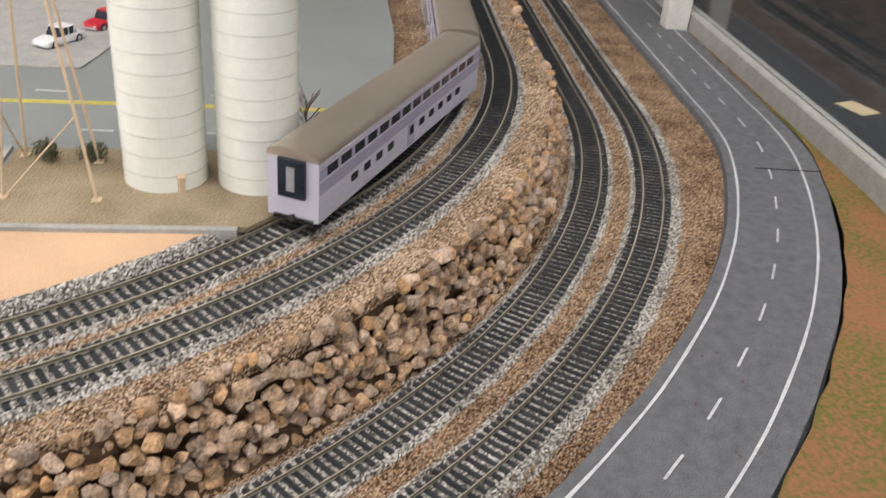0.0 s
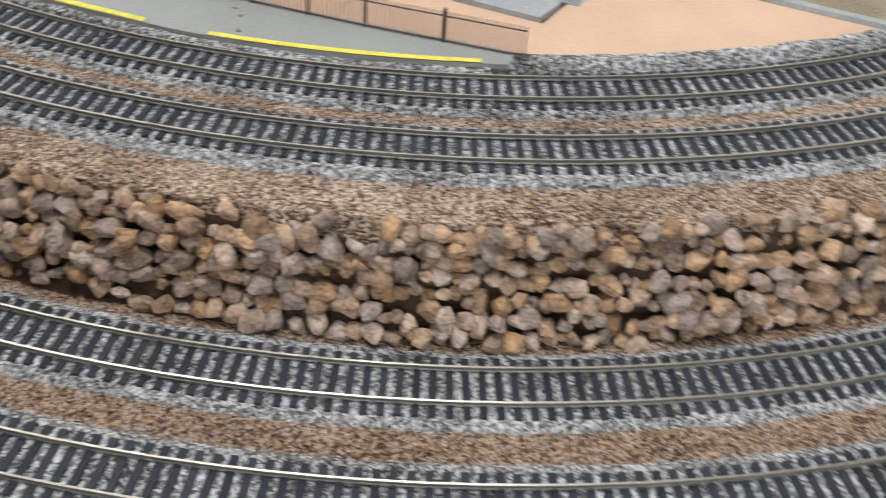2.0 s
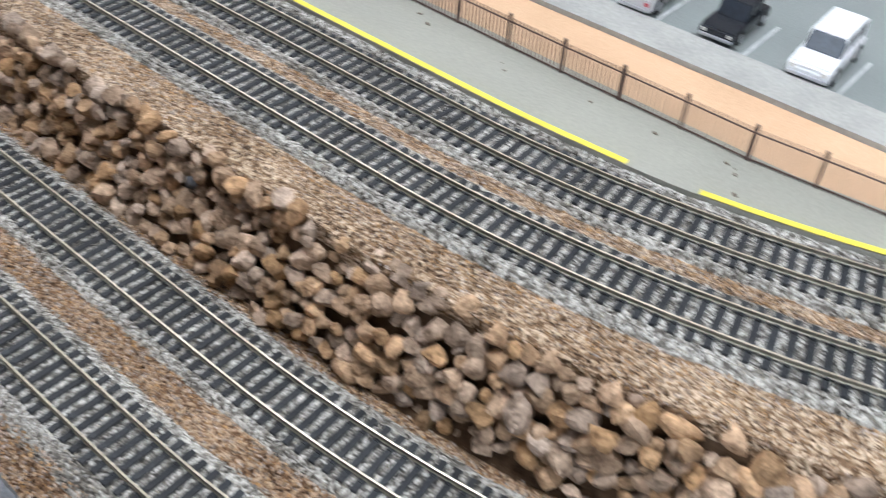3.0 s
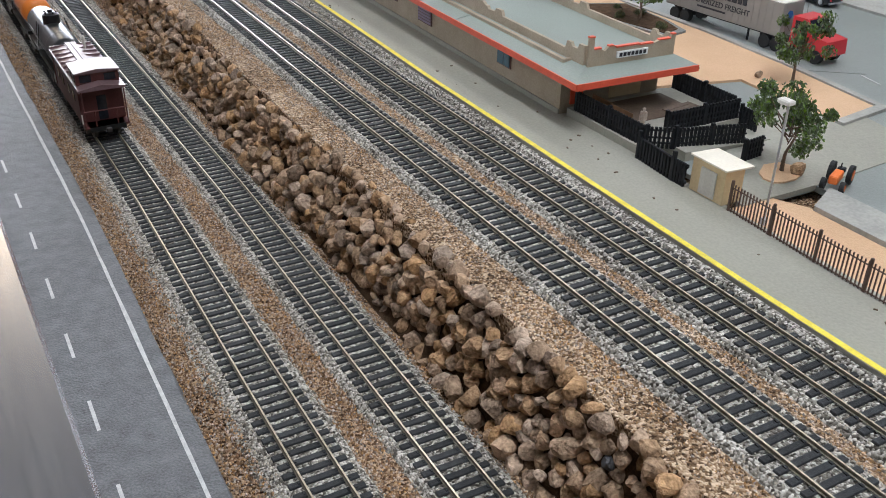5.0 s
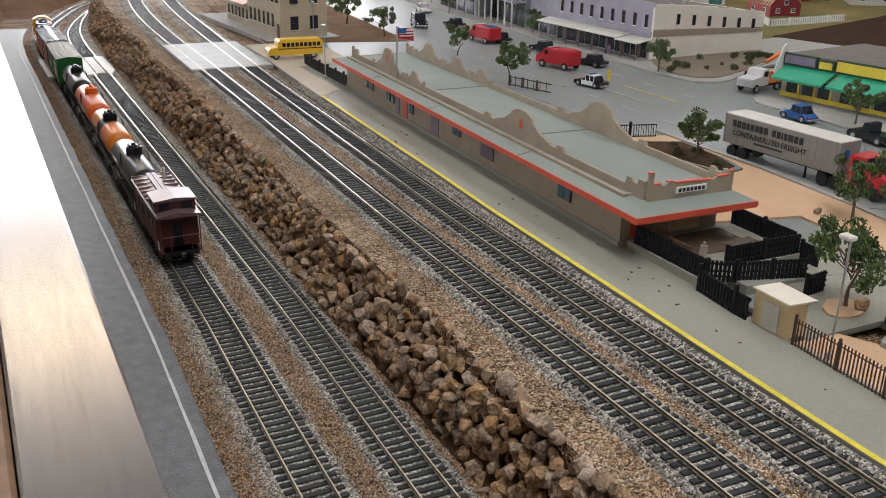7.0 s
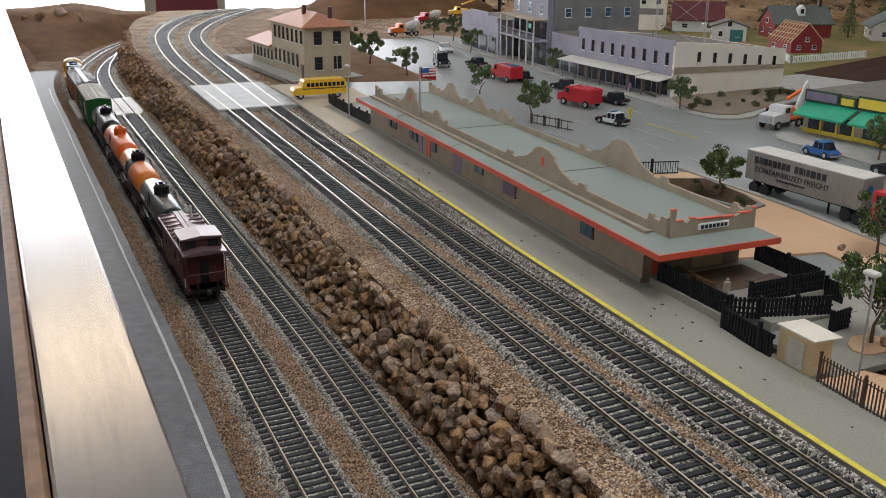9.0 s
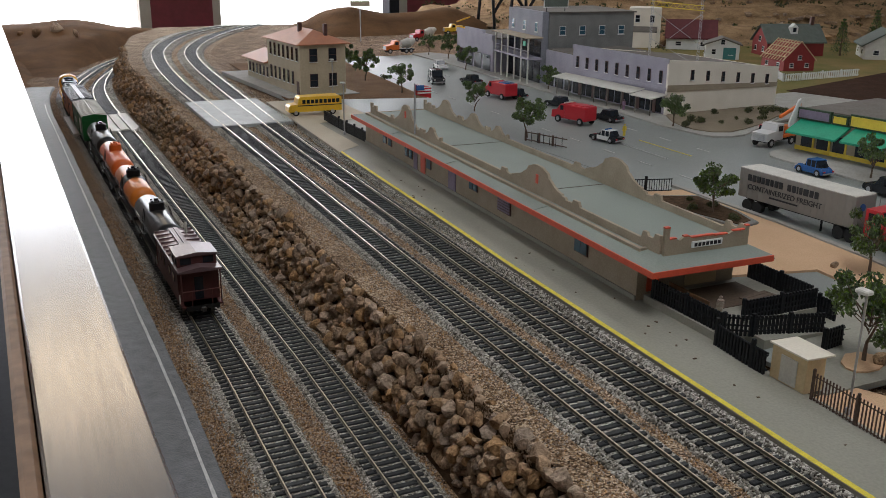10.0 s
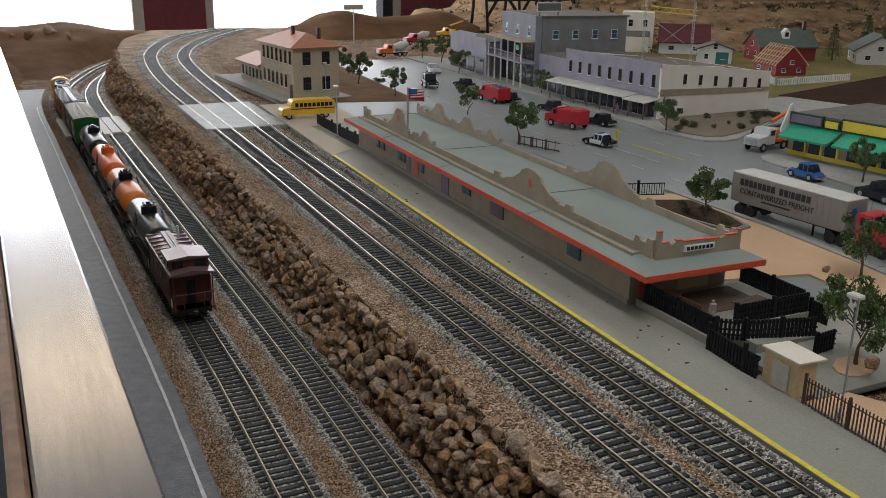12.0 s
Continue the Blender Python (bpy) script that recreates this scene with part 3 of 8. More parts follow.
# ---- rock wall ----
def stone_mesh(seed):
    rng = random.Random(seed)
    bm = bmesh.new()
    bmesh.ops.create_icosphere(bm, subdivisions=2, radius=1.0)
    cuts = [(Vector((rng.gauss(0, 1), rng.gauss(0, 1), rng.gauss(0, 1))).normalized(), rng.uniform(0.50, 0.84)) for _ in range(17)]
    dents = [(Vector((rng.gauss(0, 1), rng.gauss(0, 1), rng.gauss(0, 1))).normalized(), rng.uniform(0.06, 0.16)) for _ in range(3)]
    stretch = (rng.uniform(1.05, 1.40), rng.uniform(0.95, 1.20), rng.uniform(0.95, 1.15))
    for v in bm.verts:
        p = v.co * rng.uniform(0.96, 1.05)
        for n, d in dents:
            p *= 1 - d * max(0.0, v.co.dot(n) - 0.75) * 4
        for n, d in cuts:
            over = p.dot(n) - d
            if over > 0:
                p -= n * over
        v.co = Vector((p.x * stretch[0], p.y * stretch[1], p.z * stretch[2]))
    me = bpy.data.meshes.new("stone")
    bm.to_mesh(me)
    bm.free()
    me.materials.append(M_ROCK)
    return me


STONES = [stone_mesh(i) for i in range(24)]
wall_of_rock = thing("rock_wall", "dry-stacked retaining wall of rough tan and brown stones", "rock wall", kind="structure")


def rock_wall():
    rng = random.Random(4)
    far_v, far_f, near = [], [], 0
    for row in range(7):
        zc, rc = -0.0012 + row * 0.0072, 0.7172 - row * 0.0027
        s = -1.9 + rng.uniform(0, 0.01)
        while s < 2.3:
            w = rng.choice((0.0034, 0.0040, 0.0047, 0.0053, 0.0058, 0.0066))
            s += w * 1.34
            if row == 6 and rng.random() < 0.12:
                continue
            r = rc + rng.uniform(-0.0030, 0.0024) + 0.0022 * math.sin(s * 17.0 + row)
            lift = 0.0025 * math.sin(s * 9.0) + 0.001 if row == 6 else 0.0
            m = on_line(r, s * r / 0.7 if s < 0 else s, zc + lift + rng.uniform(-0.0028, 0.0028)) @ Euler((rng.uniform(-0.6, 0.6), rng.uniform(-0.6, 0.6), rng.uniform(0, 6.28))).to_matrix().to_4x4() @ Matrix.Diagonal((w * rng.uniform(0.85, 1.12), w * rng.uniform(0.85, 1.1), w * rng.uniform(0.85, 1.1), 1))
            me = rng.choice(STONES)
            if -0.20 < s < 0.13 and near < 300:
                near += 1
                ob = new("stone", me)
                ob.parent, ob.matrix_local = wall_of_rock, m
                if rng.random() < 0.014:
                    ob.material_slots[0].link = "OBJECT"
                    ob.material_slots[0].material = M_ROCK_GREY
            else:
                b = len(far_v)
                far_v += [m @ v.co for v in me.vertices]
                far_f += [tuple(i + b for i in p.vertices) for p in me.polygons]
    tagged(mesh_part("stones_further_off", far_v, far_f, M_ROCK_FAR, wall_of_rock), kind="stuff")


# ---- platform ----
def edge_drift(s):
    """The platform edge lies closer to the track on the bend."""
    return float(np.interp(s, (-0.13, -0.06, 0.12, 0.30, 0.55, 0.9), (0.0070, 0.0045, 0.0035, 0.0005, -0.0035, -0.0060)))


def platform():
    bm = bmesh.new()
    out, n = [], 60
    for i in range(n + 1):
        s = -0.30 + (1.10 + 0.30) * i / n
        r = 0.5860 + edge_drift(s)
        p, _ = at(r, s * r / 0.7 if s < 0 else s)
        out.append((p.x, p.y))
    out += [(0.47, CY + 1.10), (0.47, 0.46), (0.385, 0.40), (0.378, 0.02), (0.392, -0.095)]
    prism(bm, out, "z", 0.040, 0.052)
    return part("platform", bm, M_PLATFORM)


tagged(strip("ballast_at_platform", [(0.5915, 0.0462), (0.5893, 0.0490), (0.5862, 0.0500)], M_GRAVEL_GREY, s0=-0.29, s1=1.0, jitter=0.0007, step=0.008, drift=edge_drift, seed=21), "loose grey ballast heaped against the platform", "ballast", kind="structure")
tagged(strip("ballast_at_sand", [(0.5935, 0.0462), (0.5895, 0.0495), (0.5865, 0.0518), (0.5835, 0.0519)], M_GRAVEL_GREY, s0=-0.66, s1=-0.285, jitter=0.0008, step=0.006, seed=22), "loose grey ballast heaped against the sand", "ballast", kind="structure")
plat = tagged(platform(), "smooth grey concrete station platform with yellow edge", "platform", kind="structure")
strip("yellow_edge_line", [(0.5858, 0.0524), (0.5822, 0.0524)], M_YELLOW_LINE, s0=-0.088, s1=1.0, parent=plat, drift=edge_drift)
strip("yellow_edge_line", [(0.5858, 0.0526), (0.5824, 0.0526)], M_YELLOW_LINE, s0=-0.285, s1=-0.128, parent=plat, drift=edge_drift)


def flat(name, outline, z, material, label, category, thick=0.004):
    bm = bmesh.new()
    prism(bm, outline, "z", z - thick, z)
    return tagged(part(name, bm, material), label, category, kind="structure")


flat("sand_bed", [(0.3785, 0.335), (0.415, 0.335), (0.4250, 0.315), (0.4250, -0.098), (0.470, -0.108), (0.506, -0.116), (0.5165, -0.274), (0.4800, -0.2360), (0.4465, -0.1950), (0.4250, -0.1650), (0.4070, -0.1360), (0.3925, -0.0960), (0.3785, 0.02)], 0.0515, M_SAND, "peach-coloured sand bed behind the platform fence", "sand")
flat("kerb", [(0.4240, 0.312), (0.4520, 0.325), (0.4520, -0.085), (0.4460, -0.1015), (0.4250, -0.0965)], 0.0545, M_CURB, "pale concrete kerb along the car park", "kerb")
flat("car_park", [(0.4510, 0.46), (1.6, 0.46), (1.6, -0.395), (0.95, -0.402), (0.80, -0.392), (0.70, -0.352), (0.640, -0.305), (0.60, -0.12), (0.4510, -0.11)], 0.0518, M_LOT, "blue-grey asphalt car park with painted bays", "road")
flat("street", [(0.47, 2.0), (0.85, 2.0), (0.84, 1.05), (1.6, 0.80), (1.6, 0.455), (0.66, 0.455), (0.60, 0.50), (0.58, 1.0), (0.47, 1.25)], 0.0516, M_LOT, "wide grey town street with white lane marks", "road")
flat("silo_yard", [(0.510, -0.118), (0.626, -0.118), (0.632, -0.365), (0.585, -0.352), (0.512, -0.286)], 0.0535, M_YARD, "dry olive-brown yard round the silos", "ground")

# ---- rim of the layout ----
rim = thing("layout_rim", "brushed aluminium capped wooden rim of the layout", "rim", kind="structure")
part("metal_cap", bbox(0.0024, 0.0257, 0.0, 2.9, 0.181, 0.185, 0.0008), M_ALU, rim, "brushed aluminium sheet")
part("wood_board", bbox(-0.0022, 0.0020, 0.0, 2.9, -0.25, 0.1845, 0.001), M_WOOD, rim, "brown varnished wood edge")
part("inner_board", bbox(0.0024, 0.0235, 0.0, 2.9, -0.25, 0.1808), M_WOOD, rim)
for ob in rim.children:
    ob.matrix_world = pose(0, 0, 0, 0, 0, 1.25)


def room():
    part_of = []
    x0, x1, y0, y1, z0, z1 = -2.4, 4.6, -3.2, 4.6, -0.95, 1.7
    tagged(part("floor", bbox(x0, x1, y0, y1, z0 - 0.1, z0), M_DARK), "dark carpeted floor of the room", "floor", kind="structure")
    tagged(part("ceiling", bbox(x0, x1, y0, y1, z1, z1 + 0.1), M_CEIL), "white ceiling of the room", "ceiling", kind="structure")
    tagged(part("wall_east", bbox(x1, x1 + 0.1, y0, y1, z0, z1), M_WALL), "cream painted wall", "wall", kind="structure")
    tagged(part("wall_south", bbox(x0, x1, y0 - 0.1, y0, z0, z1), M_WALL), "cream painted wall", "wall", kind="structure")
    # window wall beyond the far end of the layout
    w = thing("wall_north", "maroon window wall with wide bright panes", "wall", kind="structure")
    part("sill_wall", bbox(x0, x1, y1, y1 + 0.1, z0, -0.30), M_MAROON, w)
    part("header", bbox(x0, x1, y1, y1 + 0.1, 1.25, z1), M_CEIL, w)
    for a, b, m in ((0.57, 0.62, M_WALL), (0.62, 0.907, M_MAROON), (0.907, 0.945, M_WALL), (1.82, 1.875, M_DARK), (1.875, 1.92, M_WALL), (1.92, 3.3, M_MAROON), (-2.4, -1.8, M_MAROON)):
        part("pillar", bbox(a, b, y1, y1 + 0.1, -0.30, 1.25), m, w)
    # west wall out of view: its window band is added for side fill
    v = thing("wall_west", "cream west wall, window band added to let in side light", "wall", kind="structure")
    part("sill_wall", bbox(x0 - 0.1, x0, y0, y1, z0, 0.0), M_WALL, v)
    part("header", bbox(x0 - 0.1, x0, y0, y1, 1.25, z1), M_WALL, v)
    for a, b in ((-3.2, -2.2), (2.6, 4.6), (0.1, 0.2)):
        part("pillar", bbox(x0 - 0.1, x0, a, b, 0.0, 1.25), M_WALL, v)
    tagged(part("backdrop_north", bbox(x0, x1, y1 + 0.3, y1 + 0.31, z0, z1), M_DAY), "overexposed backdrop outside the window openings", "sky", kind="structure")
    # added glowing sheet behind the west opening
    tagged(part("backdrop_west", bbox(x0 - 0.4, x0 - 0.39, y0, y1, z0, z1), M_SIDE_GLOW), "overexposed backdrop outside the window openings", "sky", kind="structure")


room()
tagged(part("layout_base", bbox(0.032, 3.35, -0.84, 3.25, -0.95, -0.04), M_DARK), "dark skirted table carrying the layout", "table", kind="structure")
tagged(part("layout_base_corner", bbox(-0.30, 0.0315, -0.60, -0.02, -0.95, -0.04), M_DARK), "dark skirted corner of the layout table", "table", kind="structure")
rock_wall()


# ---- train on the outer lower track ----
def pb(name, parent, material, x0, x1, y0, y1, z0, z1, bevel=0.0, label=""):
    return part(name, bbox(x0, x1, y0, y1, z0, z1, bevel), material, parent, label)


def rods(name, parent, material, pairs, r, label="", seg=6):
    bm = bmesh.new()
    for a, b in pairs:
        rod(bm, a, b, r, seg)
    return part(name, bm, material, parent, label)


def bogie(parent, y, material, label=""):
    """A four-wheel truck: frame with side frames, springs and journal boxes; wheels of their own."""
    bm = bmesh.new()
    for sx in (-1, 1):
        x0, x1 = sorted((sx * 0.0128, sx * 0.0148))
        box(bm, x0, x1, y - 0.0150, y + 0.0150, 0.0062, 0.0080, 0.0003)
        box(bm, x0, x1, y - 0.0045, y + 0.0045, 0.0030, 0.0064, 0.0003)
        for oy in (-0.0105, 0.0105):
            box(bm, x0 - 0.0003, x1 + 0.0003, y + oy - 0.0022, y + oy + 0.0022, 0.0036, 0.0074, 0.0004)
    box(bm, -0.0135, 0.0135, y - 0.003, y + 0.003, 0.0050, 0.0080)
    t = part("truck_frame", bm, material, parent, label)
    for oy in (-0.0105, 0.0105):
        bm = bmesh.new()
        for sx in (-1, 1):
            rod(bm, (sx * 0.0075, y + oy, 0.0052), (sx * 0.0100, y + oy, 0.0052), 0.0052, 16)
            rod(bm, (sx * 0.0070, y + oy, 0.0056), (sx * 0.0077, y + oy, 0.0056), 0.0056, 16)
        rod(bm, (-0.0100, y + oy, 0.0052), (0.0100, y + oy, 0.0052), 0.0010, 8)
        part("wheelset", bm, M_WHEEL, t)
    return t


def couplers(parent, half):
    for sy in (-1, 1):
        bm = bmesh.new()
        y0, y1 = sorted((sy * (half - 0.006), sy * (half + 0.003)))
        box(bm, -0.0012, 0.0012, y0, y1, 0.0085, 0.0108, 0.0003)
        y0, y1 = sorted((sy * (half + 0.0015), sy * (half + 0.0045)))
        box(bm, -0.0022, 0.0016, y0, y1, 0.0078, 0.0115, 0.0005)
        part("coupler", bm, M_WHEEL, parent)


def locomotive(where):
    lo = thing("diesel_locomotive", "yellow and dark blue diesel road-switcher locomotive", "locomotive", where)
    pb("underframe", lo, M_NAVY, -0.0170, 0.0170, -0.0930, 0.0930, 0.0118, 0.0150, 0.0004)
    for sx in (-1, 1):
        x0, x1 = sorted((sx * 0.0170, sx * 0.0176))
        pb("sill_stripe", lo, M_YEL, x0, x1, -0.0925, 0.0925, 0.0138, 0.0151, label="thin yellow sill stripe")
    bm = bmesh.new()
    prism(bm, [(-0.0135, 0.0118), (-0.0135, 0.0060), (-0.010, 0.0030), (0.010, 0.0030), (0.0135, 0.0060), (0.0135, 0.0118)], "y", -0.026, 0.026)
    part("fuel_tank", bm, M_NAVY, lo)
    for y in (-0.0600, 0.0600):
        bogie(lo, y, M_SILVER, "silver painted truck frame")
    couplers(lo, 0.098)
    # long hood with bevelled roof edges and the wider radiator section
    hood = bmesh.new()
    prism(hood, [(-0.0125, 0.0150), (-0.0125, 0.0395), (-0.0100, 0.0425), (0.0100, 0.0425), (0.0125, 0.0395), (0.0125, 0.0150)], "y", -0.0890, 0.0415)
    hood_ob = part("long_hood", hood, M_NAVY, lo, "dark blue hood with doors and vents")
    bm = bmesh.new()
    prism(bm, [(-0.0127, 0.0368), (-0.0142, 0.0400), (-0.0115, 0.0437), (0.0115, 0.0437), (0.0142, 0.0400), (0.0127, 0.0368)], "y", -0.0280, 0.0150)
    part("dynamic_brake_bulge", bm, M_NAVY, hood_ob)
    bm = bmesh.new()
    box(bm, -0.0085, 0.0085, 0.0220, 0.0390, 0.0424, 0.0452, 0.0010)
    box(bm, -0.0035, 0.0035, 0.0275, 0.0330, 0.0450, 0.0462, 0.0003)
    part("inertial_filter_hatch", bm, M_NAVY, hood_ob)
    for y in (-0.0770, -0.0585, -0.0060):
        bm = bmesh.new()
        z = 0.0425 if y < -0.03 else 0.0437
        rod(bm, (0, y, z - 0.0004), (0, y, z + 0.0016), 0.0080, 28)
        rod(bm, (0, y, z + 0.0015), (0, y, z + 0.0021), 0.0018, 12)
        fan = part("roof_fan", bm, M_NAVY, lo, "round radiator fan with spokes")
        for k in range(12):
            blade = pb("fan_blade", fan, M_NAVY, -0.0005, 0.0005, -0.0030, 0.0030, -0.0002, 0.0002)
            blade.matrix_local = Matrix.Translation((0, y, z + 0.0019)) @ pose(0, 0, 0, 0, 0, k * 30) @ pose(0, 0.0044, 0, 0, 9, 0)
    for y in (-0.049, -0.043, 0.0160):
        pb("roof_seam", hood_ob, M_NAVY, -0.0104, 0.0104, y - 0.0004, y + 0.0004, 0.0424, 0.0429)
    for i in range(14):
        y = -0.0830 + i * 0.0066
        pb("hood_door", hood_ob, M_NAVY, -0.01275, -0.0124, y, y + 0.0058, 0.0170, 0.0300)
        pb("hood_door", hood_ob, M_NAVY, 0.0124, 0.01275, y, y + 0.0058, 0.0170, 0.0300)
    bm = bmesh.new()
    prism(bm, [(-0.0127, 0.0150), (-0.0127, 0.0396), (-0.0101, 0.0427), (0.0101, 0.0427), (0.0127, 0.0396), (0.0127, 0.0150)], "y", -0.0905, -0.0888)
    part("rear_end_panel", bm, M_YEL, lo, "yellow rear end panel")
    pb("number_plate_bar", lo, M_INK, -0.006, 0.006, -0.0909, -0.0904, 0.0330, 0.0352)
    # yellow swoosh on each side of the hood behind the cab
    for sx in (-1, 1):
        bm = bmesh.new()
        out = [(0.0420, 0.0165), (0.0420, 0.0385), (0.0330, 0.0370)]
        out += [(0.0285 - 0.0045 * math.sin(a), 0.0270 + 0.0085 * math.cos(a)) for a in np.linspace(0, math.pi, 8)]
        out += [(0.0330, 0.0180)]
        x0, x1 = sorted((sx * 0.0124, sx * 0.0131))
        prism(bm, out, "x", x0, x1)
        part("yellow_side_panel", bm, M_YEL, lo, "rounded yellow paint panel")
        # block shapes of the road name
        y = 0.0180
        for w, h in ((0.0088, 0.0108), (0.0072, 0.0070), (0.0074, 0.0070), (0.0050, 0.0088), (0.0072, 0.0070), (0.0080, 0.0108), (0.0072, 0.0070)):
            if h == 0.0108 and y < 0.0:
                y -= 0.0030
            bm = bmesh.new()
            xb0, xb1 = sorted((sx * 0.01245, sx * 0.01315))
            box(bm, xb0, xb1, y - w, y, 0.0240, 0.0240 + h, 0.0002)
            part("name_block", bm, M_YEL, lo, "yellow painted block")
            y -= w + 0.0012
    # cab
    bm = bmesh.new()
    prism(bm, [(-0.0165, 0.0150), (-0.0165, 0.0390), (-0.0140, 0.0440), (-0.0060, 0.0475), (0.0060, 0.0475), (0.0140, 0.0440), (0.0165, 0.0390), (0.0165, 0.0150)], "y", 0.0415, 0.0660)
    cab = part("cab", bm, M_YEL, lo, "yellow cab with bevelled roof")
    for sx in (-1, 1):
        for y in (0.0495, 0.0550):
            x0, x1 = sorted((sx * 0.0160, sx * 0.0168))
            pb("side_window", cab, M_GLASS_DK, x0, x1, y, y + 0.0047, 0.0300, 0.0358)
        x0, x1 = sorted((sx * 0.0164, sx * 0.0168))
        pb("number_bar", cab, M_INK, x0, x1, 0.0470, 0.0610, 0.0232, 0.0258)
        x0, x1 = sorted((sx * 0.0045, sx * 0.0125))
        pb("front_window", cab, M_GLASS_DK, x0, x1, 0.0655, 0.0664, 0.0360, 0.0405)
    bm = bmesh.new()
    box(bm, -0.0045, 0.0045, 0.0500, 0.0515, 0.0474, 0.0480)
    box(bm, -0.0010, 0.0010, 0.0470, 0.0540, 0.0474, 0.0482)
    rod(bm, (0.004, 0.056, 0.0472), (0.004, 0.056, 0.0490), 0.0012, 8)
    part("roof_horn_and_bolts", bm, M_YEL, cab)
    # short hood
    bm = bmesh.new()
    prism(bm, [(0.0655, 0.0150), (0.0655, 0.0345), (0.0850, 0.0315), (0.0885, 0.0270), (0.0885, 0.0150)], "x", -0.0115, 0.0115)
    part("short_hood", bm, M_YEL, lo, "yellow sloped nose")
    bm = bmesh.new()
    prism(bm, [(0.0660, 0.0343), (0.0660, 0.0352), (0.0852, 0.0323), (0.0852, 0.0312)], "x", -0.0116, 0.0116)
    part("nose_panel", bm, M_NAVY, lo, "dark blue anti-glare panel")
    bm = bmesh.new()
    for x in (-0.0028, 0.0028):
        rod(bm, (x, 0.0880, 0.0245), (x, 0.0892, 0.0245), 0.0017, 12)
    box(bm, -0.0060, 0.0060, 0.0884, 0.0889, 0.0205, 0.0225)
    part("headlights", bm, M_INK, lo)
    for sx in (-1, 1):
        x0, x1 = sorted((sx * 0.0117, sx * 0.0165))
        pb("battery_box", lo, M_YEL if sx else M_NAVY, x0, x1, 0.0660, 0.0800, 0.0150, 0.0225, 0.0006)
        pb("battery_box_door", lo, M_GLASS_DK, *sorted((sx * 0.0164, sx * 0.0168)), 0.0680, 0.0770, 0.0165, 0.0212)
        x0, x1 = sorted((sx * 0.0100, sx * 0.0165))
        pb("air_filter_box", lo, M_YEL, x0, x1, 0.0360, 0.0412, 0.0150, 0.0245, 0.0005)
    # end platforms, pilot and steps
    for sy in (-1, 1):
        y0, y1 = sorted((sy * 0.0915, sy * 0.0945))
        bm = bmesh.new()
        box(bm, -0.0170, 0.0170, y0, y1, 0.0035, 0.0150, 0.0004)
        for k in range(5):
            x = -0.0145 + k * 0.00725
            yy0, yy1 = sorted((sy * 0.0944, sy * 0.0955))
            box(bm, x - 0.0012, x + 0.0012, yy0, yy1, 0.0045, 0.0125)
        part("pilot", bm, M_NAVY if sy < 0 else M_YEL, lo, "")
    # handrails
    for sx in (-1, 1):
        x = sx * 0.0170
        ys = [-0.0900 + i * 0.0147 for i in range(9)]
        pairs = [((x, a, 0.0150), (x, a, 0.0252)) for a in ys] + [((x, ys[0], 0.0252), (x, ys[-1], 0.0252)), ((x, ys[-1], 0.0252), (sx * 0.0150, 0.0400, 0.0235))]
        rods("handrail", lo, M_YEL, pairs, 0.00042, "thin yellow handrail")
        pairs = [((x, 0.0680, 0.0245), (x, 0.0850, 0.0245)), ((x, 0.0850, 0.0245), (x, 0.0925, 0.0210)), ((x, 0.0850, 0.0150), (x, 0.0850, 0.0245)), ((x, 0.0925, 0.0080), (x, 0.0925, 0.0265)),
                 ((x, 0.0925, 0.0265), (sx * 0.005, 0.0935, 0.0265)), ((sx * 0.005, 0.0935, 0.0150), (sx * 0.005, 0.0935, 0.0265)),
                 ((x, -0.0925, 0.0060), (x, -0.0925, 0.0270)), ((x, -0.0925, 0.0270), (sx * 0.005, -0.0935, 0.0270)), ((sx * 0.005, -0.0935, 0.0150), (sx * 0.005, -0.0935, 0.0270))]
        rods("end_handrail", lo, M_YEL, pairs, 0.00045, "thin yellow handrail")
    return lo


def underbody(car, half, w):
    pb("underframe", car, M_CARBLACK, -w * 0.8, w * 0.8, -half, half, 0.0085, 0.0120)
    bm = bmesh.new()
    box(bm, -0.003, 0.003, -half * 0.5, half * 0.5, 0.0060, 0.0088)
    rod(bm, (0.008, 0.006, 0.0065), (0.008, 0.022, 0.0065), 0.0026, 10)
    part("brake_gear", bm, M_CARBLACK, car)
    for s in (-1, 1):
        bogie(car, s * (half - 0.022), M_WHEEL)
    couplers(car, half)


